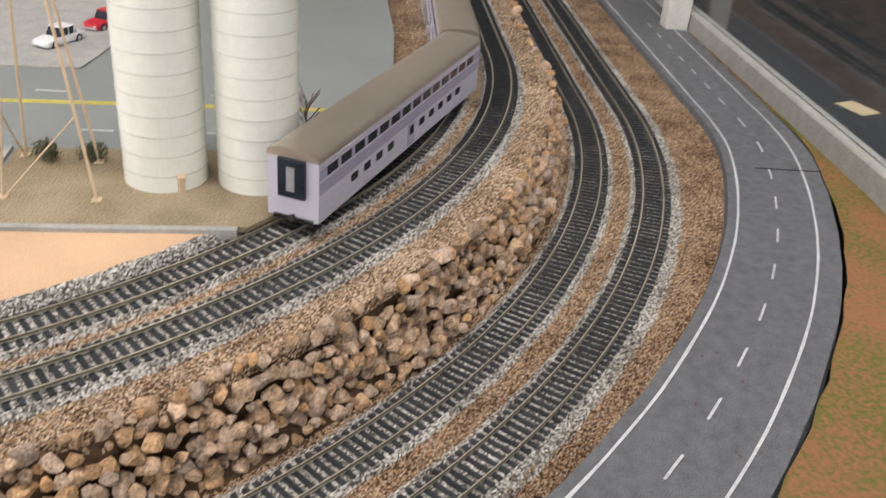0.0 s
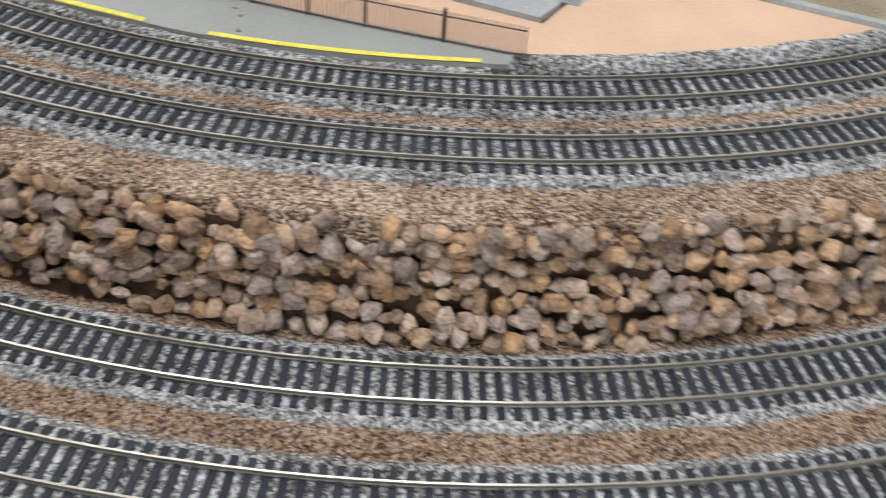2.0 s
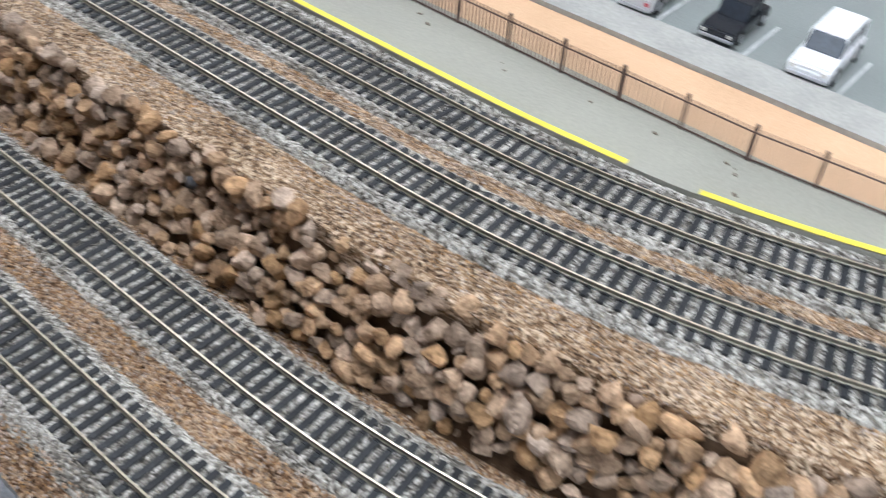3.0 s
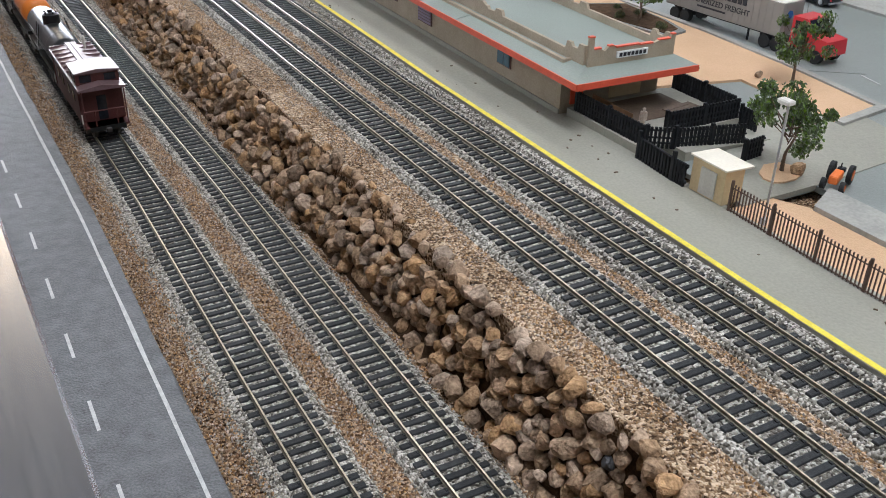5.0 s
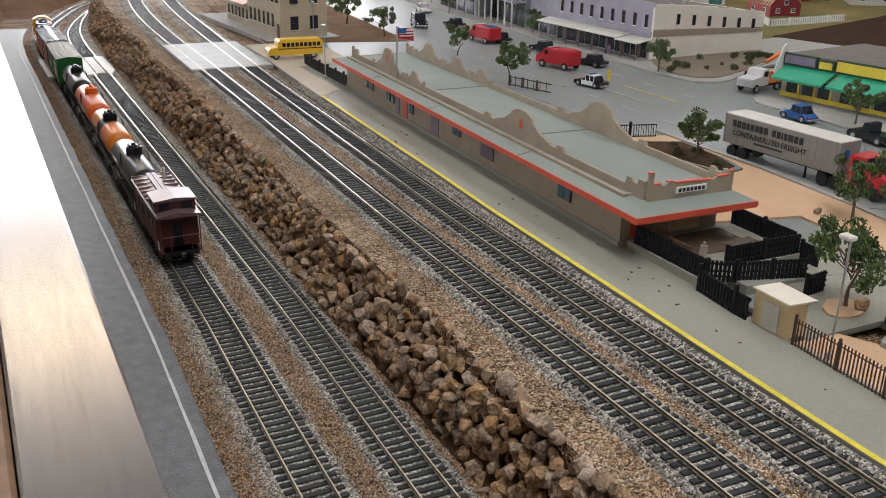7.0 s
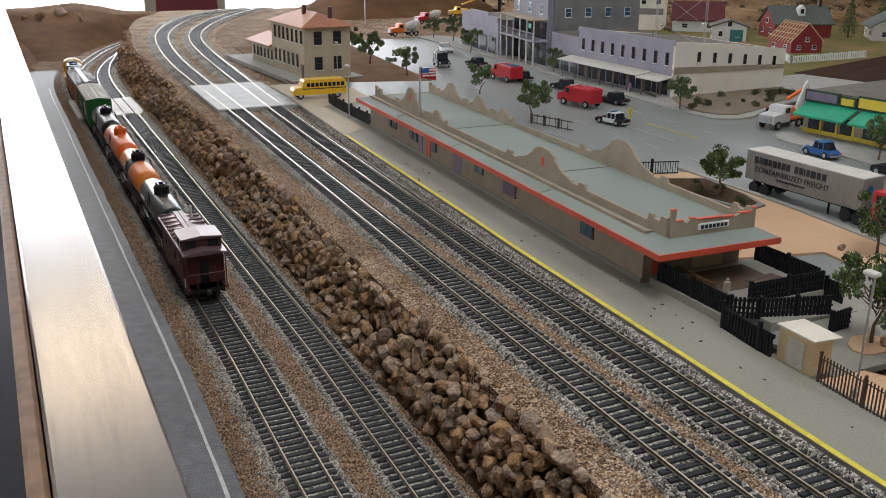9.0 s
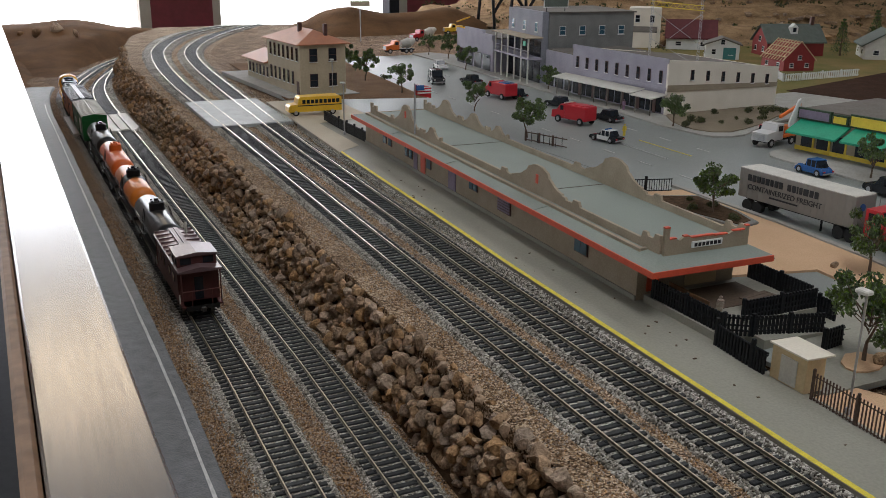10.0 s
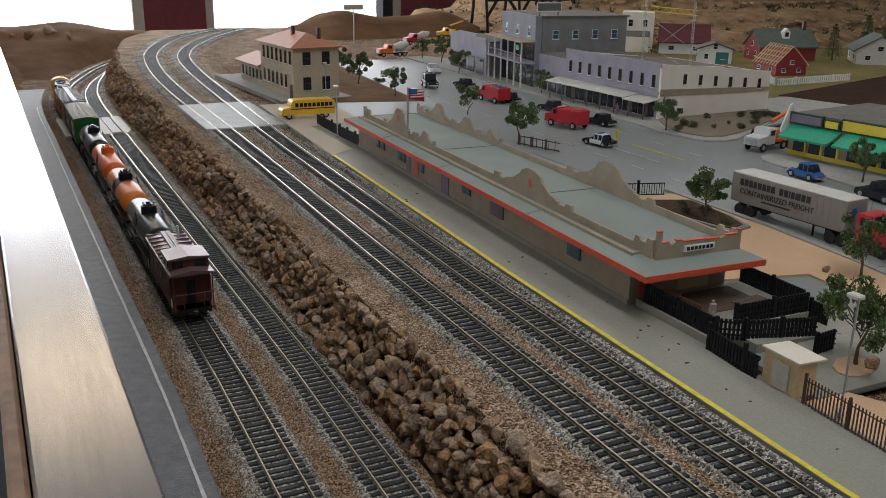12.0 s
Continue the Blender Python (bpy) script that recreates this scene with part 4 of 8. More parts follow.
def house_car(name, where, half, top, body_m, end_m, roof_m, label, ribs=14, board=True, logo=None):
    """A boxcar or refrigerator car with ribbed roof, doors, ladders and running board."""
    car = thing(name, label, "railway car", where, group="goods cars of the train")
    w = 0.0175
    underbody(car, half, w)
    body = pb("body", car, body_m, -w, w, -half + 0.0015, half - 0.0015, 0.0105, top - 0.002)
    for s in (-1, 1):
        y0, y1 = sorted((s * (half - 0.0015), s * half))
        bm = bmesh.new()
        prism(bm, [(-w - 0.0002, 0.0105), (-w - 0.0002, top - 0.0012), (0, top + 0.0012), (w + 0.0002, top - 0.0012), (w + 0.0002, 0.0105)], "y", y0, y1)
        end = part("car_end", bm, end_m, car)
        for k in range(7):
            z = 0.0135 + k * (top - 0.018) / 7
            yy0, yy1 = sorted((s * half, s * (half + 0.0007)))
            pb("end_rib", end, end_m, -w * 0.92, w * 0.92, yy0, yy1, z, z + 0.0022, 0.0004)
        for k in range(7):
            z = 0.014 + k * 0.0042
            x = -0.0155
            rods("ladder_rung", end, end_m, [((x, s * (half + 0.0012), z), (x + 0.006, s * (half + 0.0012), z))], 0.0003)
    bm = bmesh.new()
    prism(bm, [(-w - 0.0006, top - 0.0022), (-w - 0.0006, top - 0.0012), (0, top + 0.0014), (w + 0.0006, top - 0.0012), (w + 0.0006, top - 0.0022)], "y", -half + 0.0002, half - 0.0002)
    roof = part("roof", bm, roof_m, car)
    for k in range(ribs):
        y = -half + 0.008 + k * (2 * half - 0.016) / (ribs - 1)
        bm = bmesh.new()
        for sx in (-1, 1):
            prism(bm, [(sx * (w + 0.0004), top - 0.0014), (sx * (w + 0.0004), top + 0.0002), (sx * 0.0010, top + 0.0027), (sx * 0.0010, top + 0.0010)], "y", y - 0.0016, y + 0.0016)
        part("roof_rib", bm, roof_m, roof)
    if board:
        for x in (-0.0024, 0.0, 0.0024):
            pb("running_board", roof, roof_m, x - 0.0010, x + 0.0010, -half + 0.001, half - 0.001, top + 0.0026, top + 0.0033)
        for s in (-1, 1):
            for sx in (-1, 1):
                bm = bmesh.new()
                for k in range(2):
                    y = s * (half - 0.010 - k * 0.016)
                    box(bm, sx * 0.0098 - 0.0045, sx * 0.0098 + 0.0045, y - 0.0045, y + 0.0045, top + 0.0006, top + 0.0019, 0.0004)
                    rod(bm, (sx * 0.0050, y, top + 0.0021), (sx * 0.0145, y, top + 0.0016), 0.0006, 6)
                part("ice_hatch" if body_m is M_ORANGE else "roof_corner_step", bm, roof_m, roof)
    for sx in (-1, 1):
        x0, x1 = sorted((sx * w, sx * (w + 0.0007)))
        door = pb("door", body, body_m, x0, x1, -0.0130, 0.0130, 0.0115, top - 0.0040, 0.0002)
        bm = bmesh.new()
        for y in (-0.0136, 0.0, 0.0136):
            box(bm, x0, x1 + 0.0002, y - 0.0005, y + 0.0005, 0.0115, top - 0.0040)
        box(bm, x0, x1, -0.020, 0.028, 0.0108, 0.0116)
        part("door_rail", bm, end_m, door)
        for y in (half - 0.006, -half + 0.006):
            for k in range(6):
                z = 0.0140 + k * 0.0050
                rods("grab_iron", body, end_m, [((sx * (w + 0.0006), y - 0.003, z), (sx * (w + 0.0006), y + 0.003, z))], 0.00025)
        if logo:
            logo(body, sx, x0, x1)
    return car


def reefer_marks(body, sx, x0, x1):
    bm = bmesh.new()
    rod(bm, (sx * 0.0174, sx * -0.058 if sx > 0 else 0.058, 0.0330), (sx * 0.0179, sx * -0.058 if sx > 0 else 0.058, 0.0330), 0.0052, 24)
    part("round_emblem", bm, M_WHITE, body, "white round emblem")
    bm = bmesh.new()
    y = -0.058 if sx > 0 else 0.058
    box(bm, *sorted((sx * 0.0176, sx * 0.0181)), y - 0.0010, y + 0.0010, 0.0285, 0.0375)
    box(bm, *sorted((sx * 0.0176, sx * 0.0181)), y - 0.0042, y + 0.0042, 0.0320, 0.0340)
    part("emblem_cross", bm, M_INK, body)
    for y, a, z, h in ((0.044, 0.009, 0.0310, 0.0030), (0.056, 0.008, 0.0310, 0.0030), (0.050, 0.012, 0.0262, 0.0014), (0.050, 0.018, 0.0235, 0.0012), (0.020, 0.004, 0.0330, 0.0012), (0.020, 0.006, 0.0200, 0.0012), (-0.030, 0.008, 0.0330, 0.0022), (-0.040, 0.006, 0.0330, 0.0022), (-0.034, 0.014, 0.0240, 0.0012)):
        y = y if sx < 0 else -y
        pb("lettering_bar", body, M_INK, *sorted((sx * 0.0174, sx * 0.01785)), y - a / 2, y + a / 2, z, z + h)


def boxcar_marks(body, sx, x0, x1):
    y = -0.036 if sx < 0 else 0.036
    bm = bmesh.new()
    for o in (-0.0065, 0.0055):
        prism(bm, [(y + o - 0.005, 0.0180), (y + o - 0.005, 0.0380), (y + o + 0.003, 0.0380), (y + o + 0.006, 0.0330), (y + o + 0.003, 0.0280), (y + o + 0.006, 0.0230), (y + o + 0.003, 0.0180)], "x", *sorted((sx * 0.0174, sx * 0.0179)))
    part("white_emblem", bm, M_WHITE, body, "large white painted emblem")
    for z in (0.0220, 0.0260):
        pb("lettering_bar", body, M_WHITE, *sorted((sx * 0.0174, sx * 0.0178)), -y - 0.013, -y + 0.013, z, z + 0.0016)


def tank_car(where, half, material, dome_m, label, band=None):
    car = thing("tank_car", label, "tank car", where, group="goods cars of the train")
    underbody(car, half, 0.016)
    r, zc = 0.0140, 0.0275
    bm = bmesh.new()
    n, rings = 32, [(-half + 0.004, 0.45), (-half + 0.0055, 0.75), (-half + 0.0085, 0.94), (-half + 0.012, 1.0), (half - 0.012, 1.0), (half - 0.0085, 0.94), (half - 0.0055, 0.75), (half - 0.004, 0.45)]
    loops = [[bm.verts.new((r * k * math.cos(6.2832 * i / n), y, zc + r * k * math.sin(6.2832 * i / n))) for i in range(n)] for y, k in rings]
    for a, b in zip(loops, loops[1:]):
        for i in range(n):
            bm.faces.new((a[i], a[(i + 1) % n], b[(i + 1) % n], b[i]))
    bm.faces.new(loops[0]), bm.faces.new(loops[-1])
    bmesh.ops.recalc_face_normals(bm, faces=bm.faces)
    tank = part("tank", bm, material, car, smooth=True)
    bm = bmesh.new()
    rod(bm, (0, 0, zc + r * 0.8), (0, 0, zc + r + 0.0065), 0.0075, 24)
    rod(bm, (0, 0, zc + r + 0.0064), (0, 0, zc + r + 0.0082), 0.0072, 24, 0.0045)
    rod(bm, (0, 0, zc + r + 0.0080), (0, 0, zc + r + 0.0105), 0.0022, 12)
    for a in range(5):
        rod(bm, (0.0052 * math.cos(a * 1.26), 0.0052 * math.sin(a * 1.26), zc + r + 0.007), (0.0052 * math.cos(a * 1.26), 0.0052 * math.sin(a * 1.26), zc + r + 0.0092), 0.0009, 8)
    part("dome", bm, dome_m, tank)
    if band:
        bm = bmesh.new()
        prism(bm, [(1.02 * r * math.cos(a), zc + 1.02 * r * math.sin(a)) for a in np.linspace(-0.3, math.pi + 0.3, 20)], "y", -0.0130, 0.0130)
        part("saddle_band", bm, band, tank, "black band round the tank's middle")
    for y in (-half * 0.55, half * 0.55, -half * 0.2, half * 0.2):
        bm = bmesh.new()
        bmesh.ops.create_circle(bm, segments=32, radius=r + 0.0003, matrix=Matrix.Translation((0, y - 0.0006, zc)) @ pose(0, 0, 0, 90, 0, 0))
        ring = bmesh.ops.extrude_edge_only(bm, edges=bm.edges)
        bmesh.ops.translate(bm, vec=(0, 0.0012, 0), verts=[g for g in ring["geom"] if isinstance(g, bmesh.types.BMVert)])
        part("tank_strap", bm, material, tank)
    for sx in (-1, 1):
        pairs = [((sx * (r + 0.0012), -half + 0.010, zc + 0.002), (sx * (r + 0.0012), half - 0.010, zc + 0.002))]
        pairs += [((sx * (r - 0.0005), y, zc + 0.002), (sx * (r + 0.0014), y, zc + 0.002)) for y in (-half * 0.7, -half * 0.25, half * 0.25, half * 0.7)]
        rods("side_handrail", car, M_CARBLACK, pairs, 0.00035)
        pb("side_walkway", car, M_CARBLACK, *sorted((sx * 0.0115, sx * 0.0172)), -0.014, 0.014, 0.0205, 0.0212)
        rods("ladder", car, M_CARBLACK, [((sx * 0.0170, y, 0.0120), (sx * 0.0120, y, zc + r)) for y in (-0.0045, 0.0045)] + [((sx * (0.0170 - 0.0008 * k), -0.0045, 0.0135 + k * 0.0042), (sx * (0.0170 - 0.0008 * k), 0.0045, 0.0135 + k * 0.0042)) for k in range(6)], 0.00035)
        pb("lettering_bar", tank, M_WHITE if material is M_GLOSSBLACK else M_INK, *sorted((sx * (r - 0.0003), sx * (r + 0.00035))), 0.022, 0.046, zc - 0.0016, zc + 0.0016)
    for s in (-1, 1):
        pb("end_lettering_bar", tank, M_WHITE if material is M_GLOSSBLACK else M_INK, -0.004, 0.004, *sorted((s * (half - 0.0048), s * (half - 0.0036))), zc + 0.001, zc + 0.0026)
    return car


def caboose(where):
    car = thing("caboose", "dark oxide-red caboose with cupola and end platforms", "caboose", where, group="goods cars of the train")
    half, w = 0.060, 0.0165
    underbody(car, half, w)
    body = pb("body", car, M_CABOOSE, -w, w, -half + 0.013, half - 0.013, 0.0115, 0.0400)
    bm = bmesh.new()
    prism(bm, [(-w - 0.001, 0.0395), (-w - 0.001, 0.0410), (0, 0.0435), (w + 0.001, 0.0410), (w + 0.001, 0.0395)], "y", -half + 0.002, half - 0.002)
    roof = part("roof", bm, M_CABROOF, car, "worn mauve-brown roof")
    for k in range(7):
        y = -0.012 + k * 0.0115
        pb("roof_seam", roof, M_CABROOF, -w, w, y, y + 0.0010, 0.0412, 0.0432)
    for x in (-0.0022, 0.0022):
        pb("running_board", roof, M_CABROOF, x - 0.0019, x + 0.0019, -0.014, half - 0.002, 0.0440, 0.0448)
    rods("smoke_stack", roof, M_OFFWHITE, [((0.009, 0.044, 0.0415), (0.009, 0.044, 0.0525))], 0.0013, "pale smoke stack")
    cup = pb("cupola", car, M_CABOOSE, -0.0158, 0.0158, -0.046, -0.020, 0.0405, 0.0505)
    bm = bmesh.new()
    prism(bm, [(-0.0168, 0.0500), (-0.0168, 0.0512), (0, 0.0530), (0.0168, 0.0512), (0.0168, 0.0500)], "y", -0.0480, -0.0180)
    part("cupola_roof", bm, M_CABROOF, cup)
    for x in (-0.009, 0.009):
        pb("rear_window", cup, M_GLASS_DK, x - 0.0042, x + 0.0042, -0.0466, -0.0459, 0.0432, 0.0485)
    for sx in (-1, 1):
        for y in (-0.030, -0.012, 0.012, 0.030):
            pb("window", body, M_GLASS_DK, *sorted((sx * (w - 0.0003), sx * (w + 0.0005))), y - 0.003, y + 0.003, 0.0255, 0.0330)
        for y in (-0.039, -0.027):
            pb("window", cup, M_GLASS_DK, *sorted((sx * 0.0155, sx * 0.0163)), y - 0.003, y + 0.003, 0.0432, 0.0485)
    for s in (-1, 1):
        y0, y1 = sorted((s * (half - 0.013), s * (half - 0.001)))
        pb("end_platform", car, M_CABOOSE, -w, w, y0, y1, 0.0105, 0.0120)
        pb("end_door", body, M_GLASS_DK, -0.0035, 0.0035, *sorted((s * (half - 0.0133), s * (half - 0.0124))), 0.0130, 0.0320)
        rods("end_railing", car, M_CABOOSE, [((x, s * (half - 0.002), 0.0120), (x, s * (half - 0.002), 0.0240 if abs(x) < 0.014 else 0.0400)) for x in (-0.0155, -0.008, 0.008, 0.0155)] + [((-0.0155, s * (half - 0.002), 0.0240), (0.0155, s * (half - 0.002), 0.0240))], 0.0005)
    for sx in (-1, 1):
        rods("grab_rail", car, M_OFFWHITE, [((sx * 0.0170, -half + 0.006, 0.0135), (sx * 0.0170, -half + 0.006, 0.0210)), ((sx * 0.0170, half - 0.006, 0.0135), (sx * 0.0170, half - 0.006, 0.0210))], 0.0005, "cream-coloured grab rail")
    return car


def on_track(r, front, length, z=0.0):
    """A pose for a vehicle whose two ends lie on the line."""
    a, _ = at(r, front - 0.12 * length)
    b, _ = at(r, front - 0.88 * length)
    d = (a - b).normalized()
    p = (a + b) / 2
    x = Vector((d.y, -d.x, 0))
    return Matrix(((x.x, d.x, 0, p.x), (x.y, d.y, 0, p.y), (0, 0, 1, z), (0, 0, 0, 1)))


TRAIN_TAIL, GAP = 0.560, 0.012
s_head = TRAIN_TAIL + 0.196 + 0.172 + 0.150 + 4 * 0.140 + 0.120 + 7 * GAP
locomotive(on_track(R_A, s_head, 0.196))
s_head -= 0.196 + GAP
house_car("refrigerator_car", on_track(R_A, s_head, 0.172), 0.086, 0.0470, M_ORANGE, M_CARBLACK, M_REEFERROOF, "orange refrigerator car with weathered grey roof and black ends", 15, True, reefer_marks)
s_head -= 0.172 + GAP
house_car("boxcar", on_track(R_A, s_head, 0.150), 0.075, 0.0480, M_GREEN, M_GREEN, M_OFFWHITE, "green boxcar with ribbed off-white roof", 15, False, boxcar_marks)
s_head -= 0.150 + GAP
for m, dm, lab, band in ((M_GLOSSBLACK, M_GLOSSBLACK, "glossy black single-dome tank car", None), (M_TANKOR, M_TANKOR, "bright orange single-dome tank car", None),
                         (M_TANKOR2, M_CARBLACK, "yellow-orange tank car with black centre band and dome", M_CARBLACK), (M_GLOSSBLACK, M_GLOSSBLACK, "black single-dome tank car behind the orange ones", None)):
    tank_car(on_track(R_A, s_head, 0.140), 0.070, m, dm, lab, band)
    s_head -= 0.140 + GAP
caboose(on_track(R_A, s_head, 0.12))


# ---- bilevel coaches standing on the platform track ----
def coach(where, label):
    car = thing("bilevel_coach", label, "passenger coach", where, group="bilevel passenger coaches")
    half, w, top = 0.146, 0.0178, 0.0560
    pb("underframe", car, M_CARBLACK, -w * 0.8, w * 0.8, -half, half, 0.0060, 0.0095)
    for s in (-1, 1):
        bogie(car, s * 0.105, M_WHEEL)
    couplers(car, half)
    bm = bmesh.new()
    prism(bm, [(-w, 0.0080), (-w, 0.0490), (-w + 0.0035, 0.0500), (w - 0.0035, 0.0500), (w, 0.0490), (w, 0.0080)], "y", -half, half)
    body = part("body", bm, M_STEEL, car, "silvery fluted sides")
    bm = bmesh.new()
    out = [(-w - 0.0002, 0.0485)] + [(-(w + 0.0002) * math.copysign(abs(math.cos(a)) ** 0.6, math.cos(a)), 0.0490 + 0.0062 * math.sin(a) ** 0.75) for a in np.linspace(0.02, math.pi - 0.02, 22)] + [(w + 0.0002, 0.0485)]
    prism(bm, out, "y", -half - 0.0003, half + 0.0003)
    part("roof", bm, M_STEELROOF, car, smooth=False)
    for sx in (-1, 1):
        def side(t):
            return sorted((sx * (w - 0.0004), sx * (w + t)))
        for z0, z1 in ((0.0275, 0.0350), (0.0372, 0.0438)):
            pb("paint_band", body, M_LAVENDER, *side(0.0003), -half + 0.001, half - 0.001, z0, z1, label="lavender grey band")
        for k in range(16):
            z = 0.0095 + k * 0.00245
            if not 0.026 < z < 0.046:
                pb("fluting", body, M_STEEL, *side(0.0003), -half, half, z, z + 0.0009)
        for k in range(14):
            y = -0.128 + k * 0.0192
            pb("upper_window", body, M_GLASS_DK, *side(0.0005), y, y + 0.0140, 0.0375, 0.0435)
        for k in range(11):
            y = -0.100 + k * 0.0192
            if k in (5, 6):
                continue
            pb("lower_window", body, M_GLASS_DK, *side(0.0005), y, y + 0.0095, 0.0190, 0.0245)
        door = pb("side_door", body, M_LAVENDER, *side(0.0006), -0.004, 0.008, 0.0095, 0.0265)
        pb("door_window", door, M_GLASS_DK, *side(0.0009), -0.001, 0.005, 0.0180, 0.0245)
    for s in (-1, 1):
        y0, y1 = sorted((s * half, s * (half + 0.0030)))
        dia = pb("end_diaphragm", car, M_GLASS_DK, -0.0095, 0.0095, y0, y1, 0.0230, 0.0490, 0.0006, "black folded gangway")
        pb("gangway_door", dia, M_SILVER, -0.0028, 0.0028, *sorted((s * (half + 0.0028), s * (half + 0.0034))), 0.0280, 0.0440)
    return car


coach(on_track(R_D, -R_D * radians(49.0), 0.292, H_UP), "silver bilevel passenger coach with lavender bands on the inner track")
coach(on_track(R_D, -R_D * radians(49.0) - 0.302, 0.292, H_UP), "silver bilevel passenger coach coupled behind another")


# ---- station building ----
Z_PL = 0.052


def gable(c, w, h, base):
    """Points of a mission gable centred at c: a rounded crown, scooped shoulders and low stepped feet."""
    half = [(1.00, 0.02), (0.96, 0.13), (0.88, 0.13), (0.85, 0.20), (0.72, 0.25), (0.58, 0.38), (0.50, 0.50), (0.40, 0.62), (0.34, 0.82), (0.24, 0.90), (0.17, 0.97), (0.08, 1.00)]
    return [(c - u * w / 2, base + v * h) for u, v in half] + [(c + u * w / 2, base + v * h) for u, v in reversed(half)]


def parapet_profile(y0, y1, base, low, gables):
    top = [(y0, low + 0.007), (y0 + 0.006, low + 0.007), (y0 + 0.008, low + 0.003), (y0 + 0.014, low + 0.003), (y0 + 0.016, low + 0.0055), (y0 + 0.020, low + 0.0055), (y0 + 0.022, low)]
    for c, w, h in gables:
        step = [(c - w * 0.72, low), (c - w * 0.70, low + 0.004), (c - w * 0.62, low + 0.004), (c - w * 0.60, low + 0.001)]
        top += step + gable(c, w, h, low) + [(c + w * 0.60, low + 0.001), (c + w * 0.62, low + 0.004), (c + w * 0.70, low + 0.004), (c + w * 0.72, low)]
    top += [(y1 - 0.022, low), (y1 - 0.020, low + 0.0055), (y1 - 0.014, low + 0.0055), (y1 - 0.012, low + 0.003), (y1 - 0.006, low + 0.003), (y1 - 0.005, low + 0.007), (y1, low + 0.007)]
    return [(y0, base)] + top + [(y1, base)]


def station():
    st = thing("station_building", "long tan mission-style station with pale roof and red eaves", "station")
    x0, x1, y0, y1, zw = 0.384, 0.468, 0.492, 1.085, 0.0905
    bm = bmesh.new()
    box(bm, x0, x0 + 0.003, y0, y1, Z_PL, zw)
    box(bm, x1 - 0.003, x1, y0, y1, Z_PL, zw)
    box(bm, x0 + 0.003, x1 - 0.003, y0, y0 + 0.003, Z_PL, zw)
    box(bm, x0 + 0.003, x1 - 0.003, y1 - 0.003, y1, Z_PL, zw)
    walls = part("wall", bm, M_STUCCO, st)
    pb("plinth", st, M_PLATFORM, x0 - 0.0012, x0 - 0.00, y0, y1, Z_PL, Z_PL + 0.0035)
    for y, w, z0, z1, kind in ((0.566, 0.0190, 0.0640, 0.0790, "window"), (0.697, 0.0250, 0.0620, 0.0790, "shutter"), (0.762, 0.0190, 0.0670, 0.0785, "window"), (0.813, 0.0180, 0.0535, 0.0800, "door"),
                               (0.874, 0.0120, 0.0635, 0.0800, "window"), (0.891, 0.0125, 0.0535, 0.0800, "red"), (0.913, 0.0100, 0.0535, 0.0800, "door"), (0.927, 0.0100, 0.0640, 0.0800, "window"), (0.940, 0.0100, 0.0640, 0.0800, "window"), (0.994, 0.0110, 0.0650, 0.0800, "window"), (1.012, 0.0110, 0.0650, 0.0800, "window")):
        if kind == "door" or kind == "red":
            pb("door", st, M_RED if kind == "red" else M_PURPLE, x0 - 0.0008, x0 + 0.001, y - w / 2, y + w / 2, z0, z1, label="red panel door" if kind == "red" else "grey panel door")
            continue
        win = pb("window", st, M_BROWNWIN, x0 - 0.0010, x0 + 0.001, y - w / 2, y + w / 2, z0, z1, label="window with dark frame")
        if kind == "shutter":
            for k in range(6):
                zz = z0 + 0.0012 + k * (z1 - z0 - 0.002) / 6
                pb("slat", win, M_PURPLE, x0 - 0.0016, x0 - 0.0009, y - w / 2 + 0.001, y + w / 2 - 0.001, zz, zz + 0.0016)
        else:
            for a, b in ((-w / 2 + 0.0009, -0.0004), (0.0004, w / 2 - 0.0009)):
                pb("pane", win, M_GLASS_BLUE, x0 - 0.0014, x0 - 0.0009, y + a, y + b, z0 + 0.0009, z1 - 0.0009)
    # skirt roof round the eaves, with red fascia
    ex, ey, ze = 0.371, 0.457, 0.0860
    ix, iy, zi = 0.392, 0.4790, 0.0895
    bm = bmesh.new()
    v = [bm.verts.new(p) for p in ((ex, ey, ze), (ex, y1 + 0.015, ze), (ix, y1 + 0.0, zi), (ix, iy, zi), (x1 + 0.003, ey, ze), (0.464, iy, zi), (ex, ey, ze - 0.001), (ex, y1 + 0.015, ze - 0.001), (x1 + 0.003, ey, ze - 0.001), (0.464, iy, zi - 0.003), (ix, iy, zi - 0.003), (ix, y1, zi - 0.003), (x1 + 0.003, iy + 0.01, ze), (x1 + 0.003, iy + 0.01, ze - 0.001))]
    for f in ((0, 3, 2, 1), (0, 4, 5, 3), (4, 12, 5), (6, 7, 11, 10), (6, 10, 9, 8), (0, 1, 7, 6), (0, 6, 8, 4)):
        bm.faces.new([v[i] for i in f])
    bmesh.ops.recalc_face_normals(bm, faces=bm.faces)
    roof = part("skirt_roof", bm, M_ROOF, st, "pale green-grey sheet roof skirt")
    bm = bmesh.new()
    box(bm, ex - 0.0012, ex - 0.0002, ey - 0.001, y1 + 0.015, ze - 0.0042, ze + 0.0002)
    box(bm, ex - 0.0002, x1 + 0.003, ey - 0.0012, ey - 0.0002, ze - 0.0042, ze + 0.0002)
    part("fascia", bm, M_RED, roof, "red painted eaves board")
    pb("soffit", roof, M_STUCCO, ex, x1 + 0.005, ey, y1 + 0.014, ze - 0.0032, ze - 0.0022)
